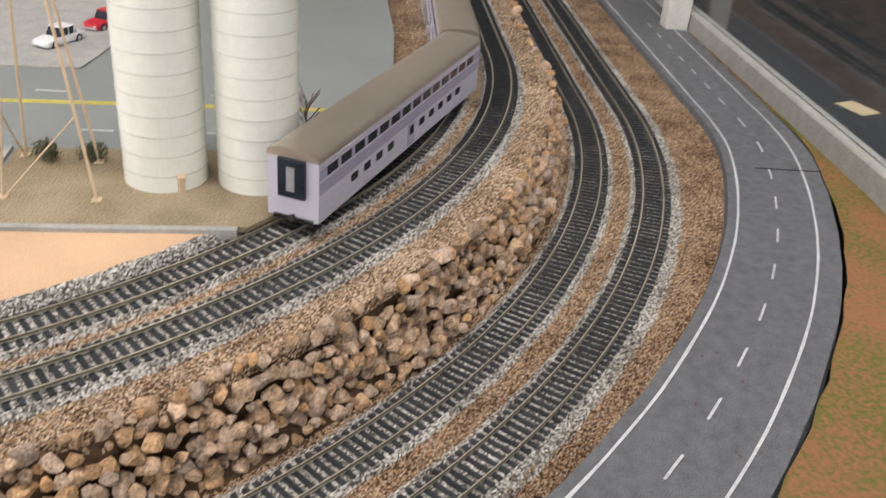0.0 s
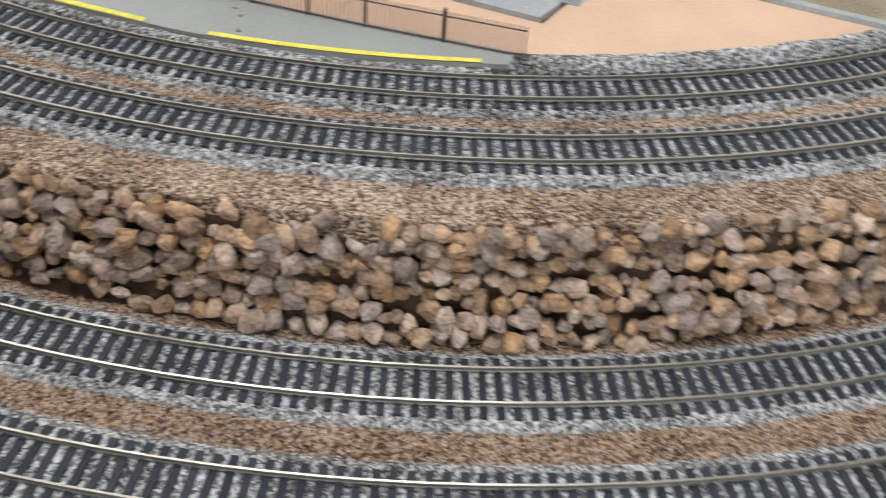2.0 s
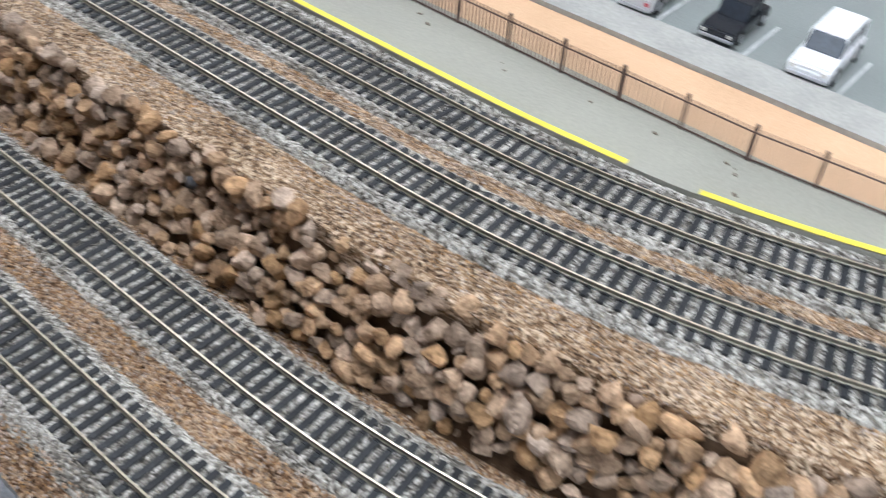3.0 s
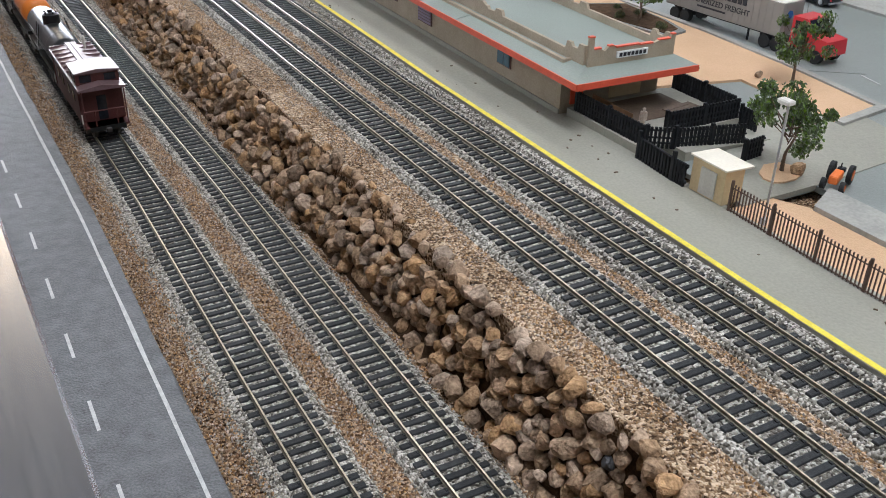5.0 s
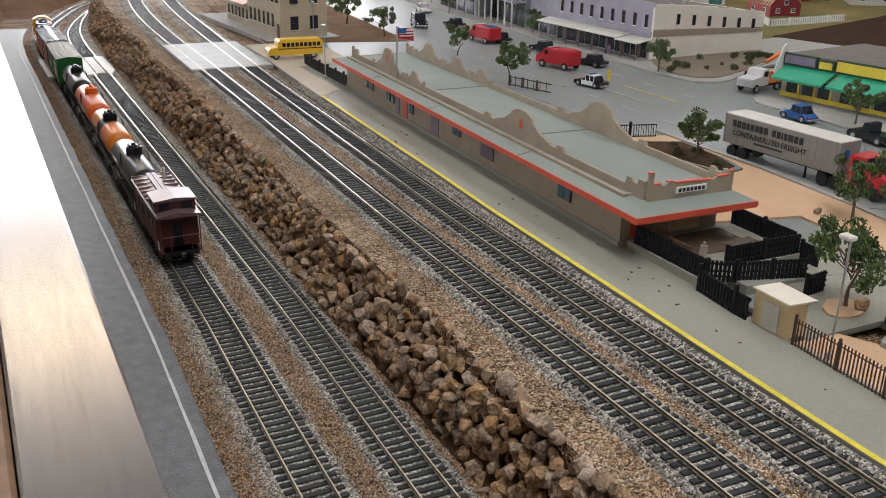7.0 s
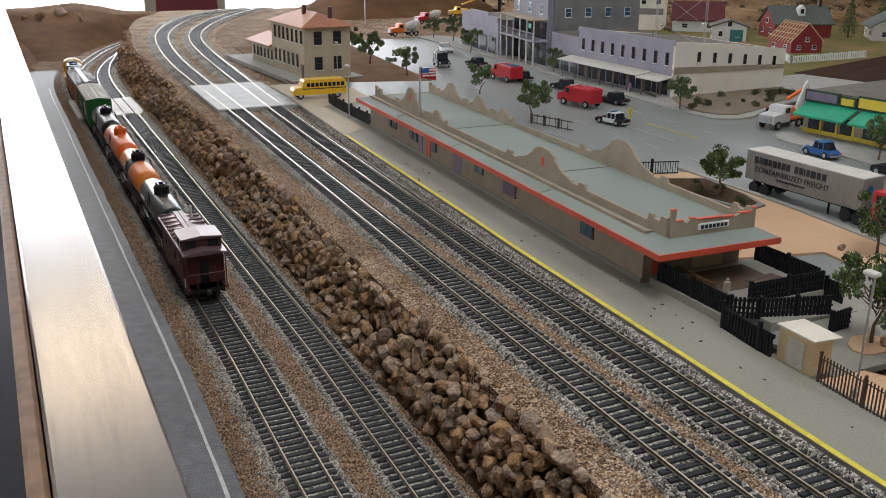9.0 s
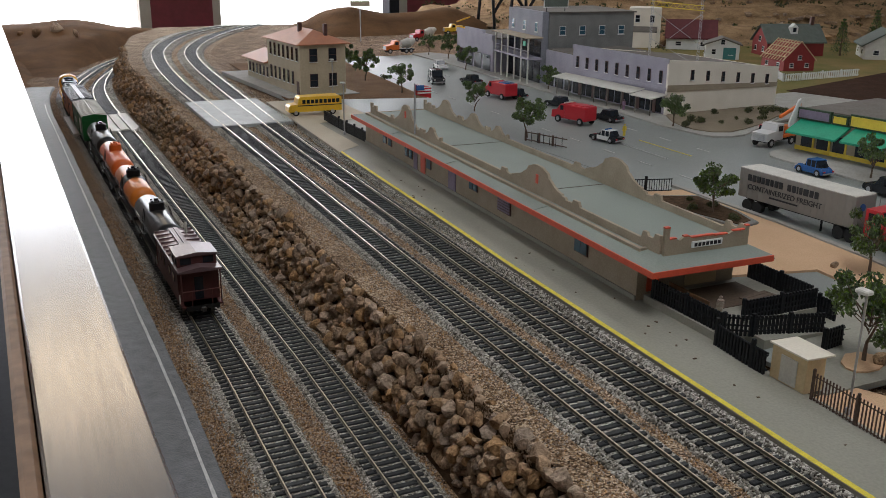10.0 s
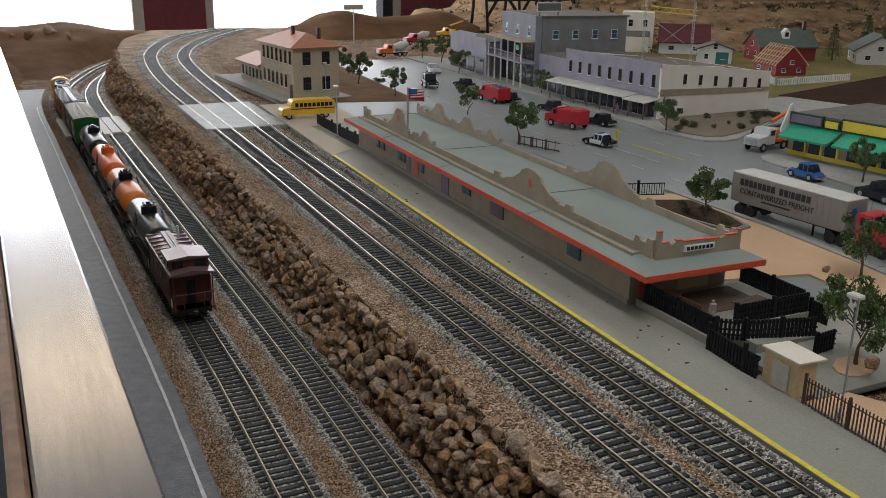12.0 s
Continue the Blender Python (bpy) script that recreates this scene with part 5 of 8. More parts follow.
    for y in (0.62, 0.80, 0.96):
        bm = bmesh.new()
        prism(bm, [(ex, ze + 0.0006), (ix, zi + 0.0006), (ix, zi + 0.0001), (ex, ze + 0.0001)], "y", y - 0.0004, y + 0.0004)
        part("roof_seam", bm, M_ROOF, roof)
    pb("flat_roof", st, M_ROOF, ix, 0.464, iy, y1, zi - 0.003, zi + 0.0005, label="flat pale grey-green roof")
    for y in (0.66, 0.86):
        pb("roof_joint", st, M_TARROOF, ix + 0.002, 0.462, y - 0.0005, y + 0.0005, zi + 0.0005, zi + 0.0009)
    bm = bmesh.new()
    prism(bm, parapet_profile(iy, y1, zi - 0.002, 0.0955, [(0.652, 0.095, 0.0190), (0.885, 0.036, 0.0105), (0.962, 0.070, 0.0225)]), "x", ix - 0.0012, ix + 0.0012)
    front = part("front_parapet", bm, M_STUCCO, st, "curved mission parapet")
    for y, z in ((0.652, 0.0990), (0.962, 0.1030)):
        pb("niche", front, M_RED, ix - 0.0018, ix - 0.0011, y - 0.0022, y + 0.0022, z, z + 0.0080, 0.0003, "small red-edged niche")
    bm = bmesh.new()
    prism(bm, parapet_profile(iy, y1, zi - 0.002, 0.0955, [(0.645, 0.095, 0.0210), (0.872, 0.034, 0.0095), (0.935, 0.050, 0.0130), (1.015, 0.060, 0.0165)]), "x", 0.4628, 0.4652)
    part("back_parapet", bm, M_STUCCO, st, "curved mission parapet")
    bm = bmesh.new()
    prism(bm, [(ix, zi - 0.002), (ix, 0.1085), (ix + 0.004, 0.1085), (ix + 0.004, 0.1005), (ix + 0.010, 0.1000), (ix + 0.013, 0.0985), (ix + 0.016, 0.1010), (ix + 0.020, 0.1010), (ix + 0.022, 0.0998), (0.445, 0.0985), (0.450, 0.1003), (0.455, 0.1000), (0.460, 0.1000), (0.461, 0.1030), (0.464, 0.1030), (0.464, zi - 0.002)], "y", iy - 0.0035, iy - 0.0012)
    end = part("end_parapet", bm, M_STUCCO, st, "end parapet with red-edged crest")
    bm = bmesh.new()
    for a, b, z in ((ix + 0.004, ix + 0.010, 0.1003), (ix + 0.016, ix + 0.020, 0.1010), (ix + 0.022, 0.434, 0.0996), (0.434, 0.445, 0.0990), (0.450, 0.460, 0.1003), (ix, ix + 0.004, 0.1085), (0.461, 0.464, 0.1030)):
        box(bm, a, b, iy - 0.0038, iy - 0.0009, z, z + 0.0009)
    part("red_coping", bm, M_RED, end, "red painted coping")
    sign = pb("station_sign", end, M_WHITE, 0.4145, 0.4405, iy - 0.0046, iy - 0.0034, 0.0925, 0.0970, 0.0002, "white name board with dark lettering bars")
    for k in range(7):
        x = 0.4165 + k * 0.0033
        pb("lettering_bar", sign, M_INK, x, x + 0.0022, iy - 0.0050, iy - 0.0045, 0.0935, 0.0960)
    # open porch at the end under the roof
    pb("end_door", st, M_RED, 0.392, 0.402, y0 - 0.0012, y0 - 0.0001, 0.058, 0.079, label="red door")
    pb("end_panel", st, M_CREAM, 0.425, 0.452, y0 - 0.0012, y0 - 0.0001, 0.058, 0.080, label="cream shutter panel")
    # the whole building stands turned a little off the line of the tracks
    st.matrix_world = pose(0.367, 0.461, 0, 0, 0, -1.6) @ pose(-0.371, -0.457, 0)


station()

# flag on the station roof
fl = thing("flagpole", "thin pole on the station roof with a striped flag", "flagpole")
rods("pole", fl, M_SILVER, [((0.397, 0.930, 0.0942), (0.397, 0.930, 0.150))], 0.0009)
bm = bmesh.new()
for i in range(9):
    a = bm.verts.new((0.398 + i * 0.0024, 0.930 + 0.0012 * math.sin(i * 0.9), 0.1485 - 0.0003 * i))
    b = bm.verts.new((0.398 + i * 0.0024, 0.930 + 0.0012 * math.sin(i * 0.9), 0.1375 - 0.0006 * i))
    if i:
        bm.faces.new((pa, a, b, pbv))
    pa, pbv = a, b
bmesh.ops.solidify(bm, geom=bm.faces[:], thickness=0.0003)
flag = part("flag_cloth", bm, M_CLOTH_R, fl, "red and white striped cloth")
for k in range(3):
    pb("white_stripe", flag, M_WHITE, 0.400, 0.4165, 0.9275, 0.9325, 0.1386 + k * 0.0030, 0.1398 + k * 0.0030)
pb("canton", flag, M_CARBLUE, 0.3985, 0.407, 0.9270, 0.9328, 0.1425, 0.1480, label="dark blue corner field")

fl.matrix_world = pose(0.002, 0.004, -0.0035)

# ---- terrace, ramps and black picket fences at the station's end ----
bm = bmesh.new()
prism(bm, [(0.3845, 0.412), (0.405, 0.412), (0.405, 0.424), (0.480, 0.424), (0.480, 0.4915), (0.3845, 0.4915)], "z", 0.044, 0.0575)
tagged(part("terrace", bm, M_PLATFORM), "raised grey concrete terrace beside the station", "terrace", kind="structure")
bm = bmesh.new()
prism(bm, [(0.4052, 0.044), (0.4052, 0.0573), (0.479, 0.0528), (0.479, 0.044)], "y", 0.396, 0.4238)
tagged(part("ramp", bm, M_PLATFORM), "grey concrete ramp down from the terrace", "ramp", kind="structure")


def picket_mesh(h, t, material, name="picket"):
    bm = bmesh.new()
    box(bm, -t / 2, t / 2, -t / 2, t / 2, 0, h)
    me = bpy.data.meshes.new(name)
    bm.to_mesh(me)
    bm.free()
    me.materials.append(material)
    return me


def fence(a, b, h, material, me, gap, label, post_every=0.0, group="", rails=(0.2, 0.85), thick=0.0009):
    """Pickets on two rails between two points of the ground, with taller posts."""
    a, b = Vector(a), Vector(b)
    d = b - a
    f = thing("picket_fence", label, "fence", group=group)
    flat_len = Vector((d.x, d.y, 0)).length
    u = d / flat_len
    n = int(flat_len / gap)
    for i in range(n + 1):
        ob = new("picket", me)
        ob.parent, ob.location = f, a + u * (i * gap)
        ob.rotation_euler = (0, 0, math.atan2(d.y, d.x))
    for k in rails:
        rods("fence_rail", f, material, [(a + Vector((0, 0, h * k)), b + Vector((0, 0, h * k)))], thick * 0.8)
    if post_every:
        m = max(1, round(flat_len / post_every))
        for i in range(m):
            p = a + d * (i / m)
            bm = bmesh.new()
            w = 0.0008 if thick < 0.0006 else 0.0012
            box(bm, p.x - w, p.x + w, p.y - w, p.y + w, p.z, p.z + h * 1.12, 0.0003)
            part("post", bm, material, f)
    return f


PICK_BLACK = picket_mesh(0.0138, 0.0015, M_BLACK)
PICK_THIN = picket_mesh(0.0135, 0.0005, M_BLACK)
PICK_BROWN = picket_mesh(0.0165, 0.0006, M_BROWNRAIL)
BF = "black picket fence along the station terrace"
for a, b in (((0.3865, 0.484, 0.0575), (0.3875, 0.4155, 0.0575)), ((0.3875, 0.4135, 0.0575), (0.405, 0.4065, 0.0560)), ((0.405, 0.4065, 0.0560), (0.4565, 0.3970, 0.0535)), ((0.415, 0.4265, 0.0575), (0.478, 0.4255, 0.0575)), ((0.478, 0.4895, 0.0575), (0.478, 0.428, 0.0575)), ((0.479, 0.424, 0.0525), (0.479, 0.409, 0.0525)), ((0.436, 0.3780, 0.0522), (0.455, 0.3805, 0.0522))):
    fence(a, b, 0.0138, M_BLACK, PICK_BLACK, 0.0028, BF, 0.03, "terrace fences", rails=(0.25, 0.5, 0.85))
fence((0.3810, 0.412, Z_PL), (0.3783, 0.379, Z_PL), 0.0165, M_BLACK, PICK_BLACK, 0.0030, "black picket fence closing the terrace from the platform", 0.033, "terrace fences")
g = fence((0.3785, 0.378, Z_PL), (0.3785, 0.366, Z_PL), 0.0165, M_BLACK, PICK_BLACK, 0.0024, "small black barred gate beside the cream shed", 0.012, "terrace fences")
rods("cross_brace", g, M_BLACK, [((0.3785, 0.378, Z_PL + 0.003), (0.3785, 0.366, Z_PL + 0.013)), ((0.3785, 0.366, Z_PL + 0.003), (0.3785, 0.378, Z_PL + 0.013))], 0.0006)
pts = [(0.3800, 0.333, Z_PL), (0.3765, 0.240, Z_PL), (0.3740, 0.140, Z_PL), (0.3735, 0.040, Z_PL), (0.3790, -0.020, Z_PL), (0.3890, -0.100, Z_PL)]
for a, b in zip(pts, pts[1:]):
    fence(a, b, 0.0165, M_BROWNRAIL, PICK_BROWN, 0.0023, "thin brown metal picket fence along the platform", 0.0335, "platform fence", rails=(0.06, 0.86), thick=0.00055)
for a, b in (((0.399, 1.075, Z_PL), (0.397, 1.16, Z_PL)), ((0.397, 1.16, Z_PL), (0.398, 1.262, Z_PL))):
    fence(a, b, 0.0150, M_BLACK, PICK_BLACK, 0.0024, "black picket fence at the station's far end", 0.03, "terrace fences")
fence((0.52, 0.76, Z_PL), (0.60, 0.735, Z_PL), 0.0150, M_BLACK, PICK_THIN, 0.0026, "black railing beside the back of the station", 0.026, "street railings", rails=(0.1, 0.88), thick=0.0007)
fence((0.592, 1.022, Z_PL), (0.614, 0.958, Z_PL), 0.0120, M_BROWNRAIL, PICK_THIN, 0.010, "low brown metal railing beside the street", 0.022, "street railings", rails=(0.15, 0.95), thick=0.0009)


def shed():
    sh = thing("utility_shed", "small cream stucco shed with pale overhanging roof", "shed")
    bm = bmesh.new()
    prism(bm, [(0.339, Z_PL), (0.339, 0.0730), (0.365, 0.0730), (0.365, Z_PL)], "x", 0.3805, 0.3945)
    part("wall", bm, M_CREAM, sh)
    bm = bmesh.new()
    prism(bm, [(0.3775, 0.0738), (0.3775, 0.0748), (0.3985, 0.0738), (0.3985, 0.0728)], "y", 0.3365, 0.3650)
    part("roof", bm, M_SHEDROOF, sh, "pale cream flat roof")
    pb("door", sh, M_OFFWHITE, 0.3798, 0.3806, 0.3455, 0.3575, 0.0530, 0.0690, label="pale grey panel door")


shed()


def street_lamp(x, y, z, h, label, arm=0.006):
    la = thing("street_lamp", label, "street lamp", pose(x, y, z), group="street lamps")
    rods("pole", la, M_SILVER, [((0, 0, 0), (0, 0, h))], 0.0007)
    pb("base", la, M_SILVER, -0.0014, 0.0014, -0.0014, 0.0014, 0, 0.004, 0.0003)
    pb("lamp_head", la, M_OFFWHITE, -0.0028, 0.0028, -0.002, arm, h, h + 0.0026, 0.0007, "white lamp head")
    return la


street_lamp(0.3850, 0.312, Z_PL, 0.068, "thin grey street lamp behind the platform fence")
street_lamp(0.4700, 1.440, Z_PL, 0.062, "thin street lamp in front of the two-storey depot")
street_lamp(0.3900, 1.150, Z_PL, 0.066, "thin street lamp at the far end of the platform")


def bench(x, y, z, rz):
    b = thing("bench", "dark wooden bench on the station terrace", "bench", pose(x, y, z, 0, 0, rz), group="terrace benches")
    pb("seat", b, M_WOOD, -0.010, 0.010, -0.003, 0.003, 0.0045, 0.0055, 0.0002)
    pb("backrest", b, M_WOOD, -0.010, 0.010, 0.0028, 0.0036, 0.0055, 0.0100, 0.0002)
    for sx in (-1, 1):
        pb("leg", b, M_BLACK, sx * 0.008 - 0.0007, sx * 0.008 + 0.0007, -0.0025, 0.003, 0, 0.0045)


bench(0.3965, 0.452, 0.0575, -88)
bench(0.3970, 0.474, 0.0575, -88)
tagged(part("floor_mat", bbox(0.404, 0.462, 0.448, 0.486, 0.0572, 0.0579, 0.0002), M_MAT), "dark brown mat laid on the terrace floor", "floor mat")


def picnic_table(x, y, z, rz):
    t = thing("picnic_table", "dark brown wooden table on the station terrace", "table", pose(x, y, z, 0, 0, rz))
    for k in range(3):
        pb("plank", t, M_MAT, -0.013, 0.013, -0.006 + k * 0.0042, -0.0022 + k * 0.0042, 0.0076, 0.0084, 0.0001)
    for sx in (-1, 1):
        rods("trestle_leg", t, M_MAT, [((sx * 0.009, -0.005, 0.0), (sx * 0.009, 0.004, 0.0076)), ((sx * 0.009, 0.005, 0.0), (sx * 0.009, -0.004, 0.0076))], 0.0006)


picnic_table(0.4400, 0.4395, 0.0575, 8)


def figure(x, y, z, material, label):
    """A tiny painted model figure, one plain mesh."""
    bm = bmesh.new()
    rod(bm, (-0.0012, 0, 0), (-0.0008, 0, 0.009), 0.0012, 7)
    rod(bm, (0.0012, 0, 0), (0.0008, 0, 0.009), 0.0012, 7)
    rod(bm, (0, 0, 0.0085), (0, 0, 0.0158), 0.0022, 8, 0.0026)
    rod(bm, (-0.0032, 0, 0.0085), (-0.0027, 0, 0.0152), 0.0008, 6)
    rod(bm, (0.0032, 0, 0.0085), (0.0027, 0, 0.0152), 0.0008, 6)
    bmesh.ops.create_icosphere(bm, subdivisions=2, radius=0.0014, matrix=Matrix.Translation((0, 0, 0.0180)))
    ob = part("figurine", bm, material)
    ob.matrix_world = pose(x, y, z) @ Matrix.Diagonal((0.85, 0.85, 0.82, 1))
    return tagged(ob, label, "figurine")


figure(0.4035, 0.436, 0.0575, M_FIGPALE, "tiny painted figurine standing on the terrace")
figure(0.488, 0.492, 0.0526, M_FIG, "tiny violet painted figurine behind the terrace fence")
figure(0.732, 1.003, 0.0516, M_FIGYEL, "tiny yellow painted figurine in the street")
figure(0.846, 1.165, 0.0540, M_FIG, "tiny painted figurine on the shop pavement")


# ---- town ----
ZT = 0.0517


def windows_on(parent, plane, at_, spots, w, h, frame_m=M_BROWNWIN, pane_m=M_GLASS_DK, proud=0.0008):
    """Windows with frame, sill and two sashes on a wall x = at_ (plane 'x', facing -x) or y = at_ (plane 'y', facing -y)."""
    for u, z in spots:
        def put(name, u0, u1, z0, z1, t, m, par):
            if plane == "x":
                return pb(name, par, m, at_ - t, at_ + 0.0003, u0, u1, z0, z1)
            return pb(name, par, m, u0, u1, at_ - t, at_ + 0.0003, z0, z1)
        win = put("window", u - w / 2, u + w / 2, z, z + h, proud, frame_m, parent)
        put("pane", u - w / 2 + 0.0008, u + w / 2 - 0.0008, z + 0.0008, z + h / 2 - 0.0003, proud + 0.0003, pane_m, win)
        put("pane", u - w / 2 + 0.0008, u + w / 2 - 0.0008, z + h / 2 + 0.0003, z + h - 0.0008, proud + 0.0003, pane_m, win)
        put("sill", u - w / 2 - 0.0008, u + w / 2 + 0.0008, z - 0.001, z, proud + 0.0010, M_WHITE, win)


def shop_block():
    """Two-storey white corner building with lilac front, awning and shop fronts."""
    b = thing("corner_shop_building", "two-storey corner building, lilac front and white side wall", "building", pose(0.876, 1.102, ZT, 0, 0, 3))
    L, D, Hh = 0.240, 0.225, 0.0835
    back = 0.0625
    bm = bmesh.new()
    prism(bm, [(0.0, 0.0), (0.0, Hh - 0.001), (D * 0.55, Hh - 0.010), (D * 0.56, Hh - 0.0115), (D, back), (D, 0.0)], "y", 0.0, 0.004)
    part("side_wall", bm, M_WHITEWALL, b, "white wall with sloping top edge")
    pb("front_wall", b, M_LILAC, 0.0, 0.004, 0.004, L, 0.0, Hh)
    pb("back_wall", b, M_WHITEWALL, D - 0.004, D, 0.004, L, 0.0, back - 0.002)
    bm = bmesh.new()
    prism(bm, [(0.004, 0.0), (0.004, Hh - 0.003), (D - 0.004, back - 0.003), (D - 0.004, 0.0)], "y", L - 0.004, L)
    part("far_wall", bm, M_WHITEWALL, b)
    bm = bmesh.new()
    prism(bm, [(0.004, Hh - 0.009), (0.004, Hh - 0.006), (D - 0.004, back - 0.002), (D - 0.004, back - 0.005)], "y", 0.004, L - 0.004)
    part("roof", bm, M_TARROOF, b, "sloping tarred roof")
    bm = bmesh.new()
    prism(bm, [(0.0, 0.036), (0.0, 0.046), (D, 0.0385), (D, 0.032)], "y", -0.0010, 0.0)
    part("side_band", bm, M_STUCCO, b, "grey-tan painted band")
    pb("cornice", b, M_LILAC, -0.0018, -0.0001, 0.0, L, Hh - 0.006, Hh + 0.001)
    windows_on(b, "x", 0.0, [(0.016 + k * 0.0262, 0.0475) for k in range(9)], 0.0070, 0.0185)
    windows_on(b, "y", -0.0004, [(0.046 + k * 0.031, 0.0515 - 0.0028 * k) for k in range(6)], 0.0062, 0.0150)
    for k in range(6):
        y = 0.010 + k * 0.038
        shop = pb("shop_front", b, M_GLASS_DK, -0.0010, 0.0002, y, y + 0.035, 0.004, 0.0275, label="dark shop window")
        pb("shop_door", shop, M_BROWNWIN, -0.0016, -0.0009, y + 0.012, y + 0.019, 0.001, 0.025)
    bm = bmesh.new()
    prism(bm, [(-0.028, 0.0290), (-0.028, 0.0303), (0.0, 0.0350), (0.0, 0.0337)], "y", 0.050, L + 0.02)
    prism(bm, [(-0.030, 0.0270), (-0.030, 0.0283), (0.0, 0.0330), (0.0, 0.0317)], "y", -0.002, 0.050)
    aw = part("awning_roof", bm, M_OFFWHITE, b, "long off-white porch roof over the pavement")
    pb("parapet_rail", b, M_LILAC, -0.003, -0.0019, 0.0, 0.13, 0.0385, 0.0430)
    for k in range(8):
        rods("awning_post", aw, M_TARROOF, [((-0.0262, 0.004 + k * 0.0345, 0.002), (-0.0262, 0.004 + k * 0.0345, 0.0280))], 0.0009)
    n = thing("infill_building", "narrow grey shop squeezed between the larger buildings", "building", pose(0.872, 1.345, ZT, 0, 0, -3))
    pb("wall", n, M_LILAC, 0.0, 0.16, 0.0, 0.108, 0.0, 0.064)
    pb("roof", n, M_TARROOF, 0.003, 0.157, 0.003, 0.105, 0.064, 0.066)
    for k in range(3):
        pb("shop_front", n, M_GLASS_DK, -0.0010, 0.0002, 0.008 + k * 0.034, 0.034 + k * 0.034, 0.003, 0.030)


shop_block()


def hotel():
    """Three-storey grey block with a balcony storey in front."""
    b = thing("hotel_building", "grey three-storey hotel with pale balcony and signs", "building", pose(0.867, 1.463, ZT, 0, 0, -6.8))
    pb("main_block", b, M_GREYWALL, 0.02, 0.190, 0.0, 0.17, 0.0, 0.1265)
    pb("corner_tower", b, M_LILACGREY, 0.008, 0.02, 0.004, 0.166, 0.0, 0.1285)
    pb("roof_coping", b, M_TARROOF, 0.0205, 0.193, -0.003, 0.173, 0.1265, 0.1290)
    windows_on(b, "y", -0.0004, [(0.046 + k * 0.0395, 0.088) for k in range(4)], 0.012, 0.016, M_WHITE, M_GLASS_BLUE)
    windows_on(b, "x", 0.008, [(0.030, 0.092), (0.085, 0.092), (0.140, 0.092)], 0.012, 0.017, M_WHITE, M_GLASS_BLUE)
    bal = pb("balcony_floor", b, M_LILAC, -0.020, 0.008, 0.0, 0.17, 0.045, 0.048, label="pale balcony with posts")
    pb("balcony_roof", b, M_STUCCO, -0.024, 0.008, -0.003, 0.173, 0.0825, 0.0850, 0.0005)
    for k in range(6):
        y = 0.004 + k * 0.0324
        rods("balcony_post", bal, M_OFFWHITE, [((-0.018, y, 0.0), (-0.018, y, 0.0825))], 0.0016)
    for k in range(40):
        rods("baluster", bal, M_LILAC, [((-0.0185, 0.003 + k * 0.0042, 0.048), (-0.0185, 0.003 + k * 0.0042, 0.060))], 0.0005, seg=4)
    rods("balcony_rail", bal, M_LILAC, [((-0.0185, 0.0, 0.060), (-0.0185, 0.17, 0.060))], 0.0008)
    # dark doors, widened to paint in the shade under balcony and roof
    for k in range(5):
        y = 0.018 + k * 0.032
        pb("doorway", b, M_GLASS_DK, 0.0070, 0.0082, y - 0.011, y + 0.018, 0.001, 0.040)
        pb("balcony_door", b, M_GLASS_DK, 0.0070, 0.0082, y - 0.011, y + 0.018, 0.049, 0.078)
    sign = pb("roof_sign", b, M_WHITE, 0.012, 0.060, 0.010, 0.0115, 0.136, 0.152, label="white framed roof sign")
    pb("sign_face", sign, M_SHINGLE, 0.0135, 0.0585, 0.0095, 0.0102, 0.1375, 0.1505, label="dark green sign face")
    rods("sign_frame", b, M_BLACK, [((0.018, 0.011, 0.126), (0.018, 0.011, 0.138)), ((0.054, 0.011, 0.126), (0.054, 0.011, 0.138))], 0.0008)
    pb("green_sign", b, M_AWNING, -0.0255, -0.0245, 0.0, 0.012, 0.070, 0.078, label="small green sign board")
    n = thing("shop_building", "low lilac-white shop building beside the hotel", "building", pose(0.868, 1.640, ZT, 0, 0, -5))
    pb("wall", n, M_LILAC, 0.0, 0.16, 0.0, 0.20, 0.0, 0.066)
    pb("roof", n, M_TARROOF, 0.004, 0.156, 0.004, 0.196, 0.066, 0.068)
    bm = bmesh.new()
    prism(bm, [(0.0, 0.064), (0.0, 0.074), (0.05, 0.074), (0.05, 0.080), (0.15, 0.080), (0.15, 0.074), (0.2, 0.074), (0.2, 0.064)], "x", -0.002, 0.004)
    part("false_front", bm, M_LILAC, n)
    for k in range(4):
        pb("shop_front", n, M_GLASS_DK, -0.0010, 0.0002, 0.012 + k * 0.048, 0.048 + k * 0.048, 0.003, 0.034)


hotel()


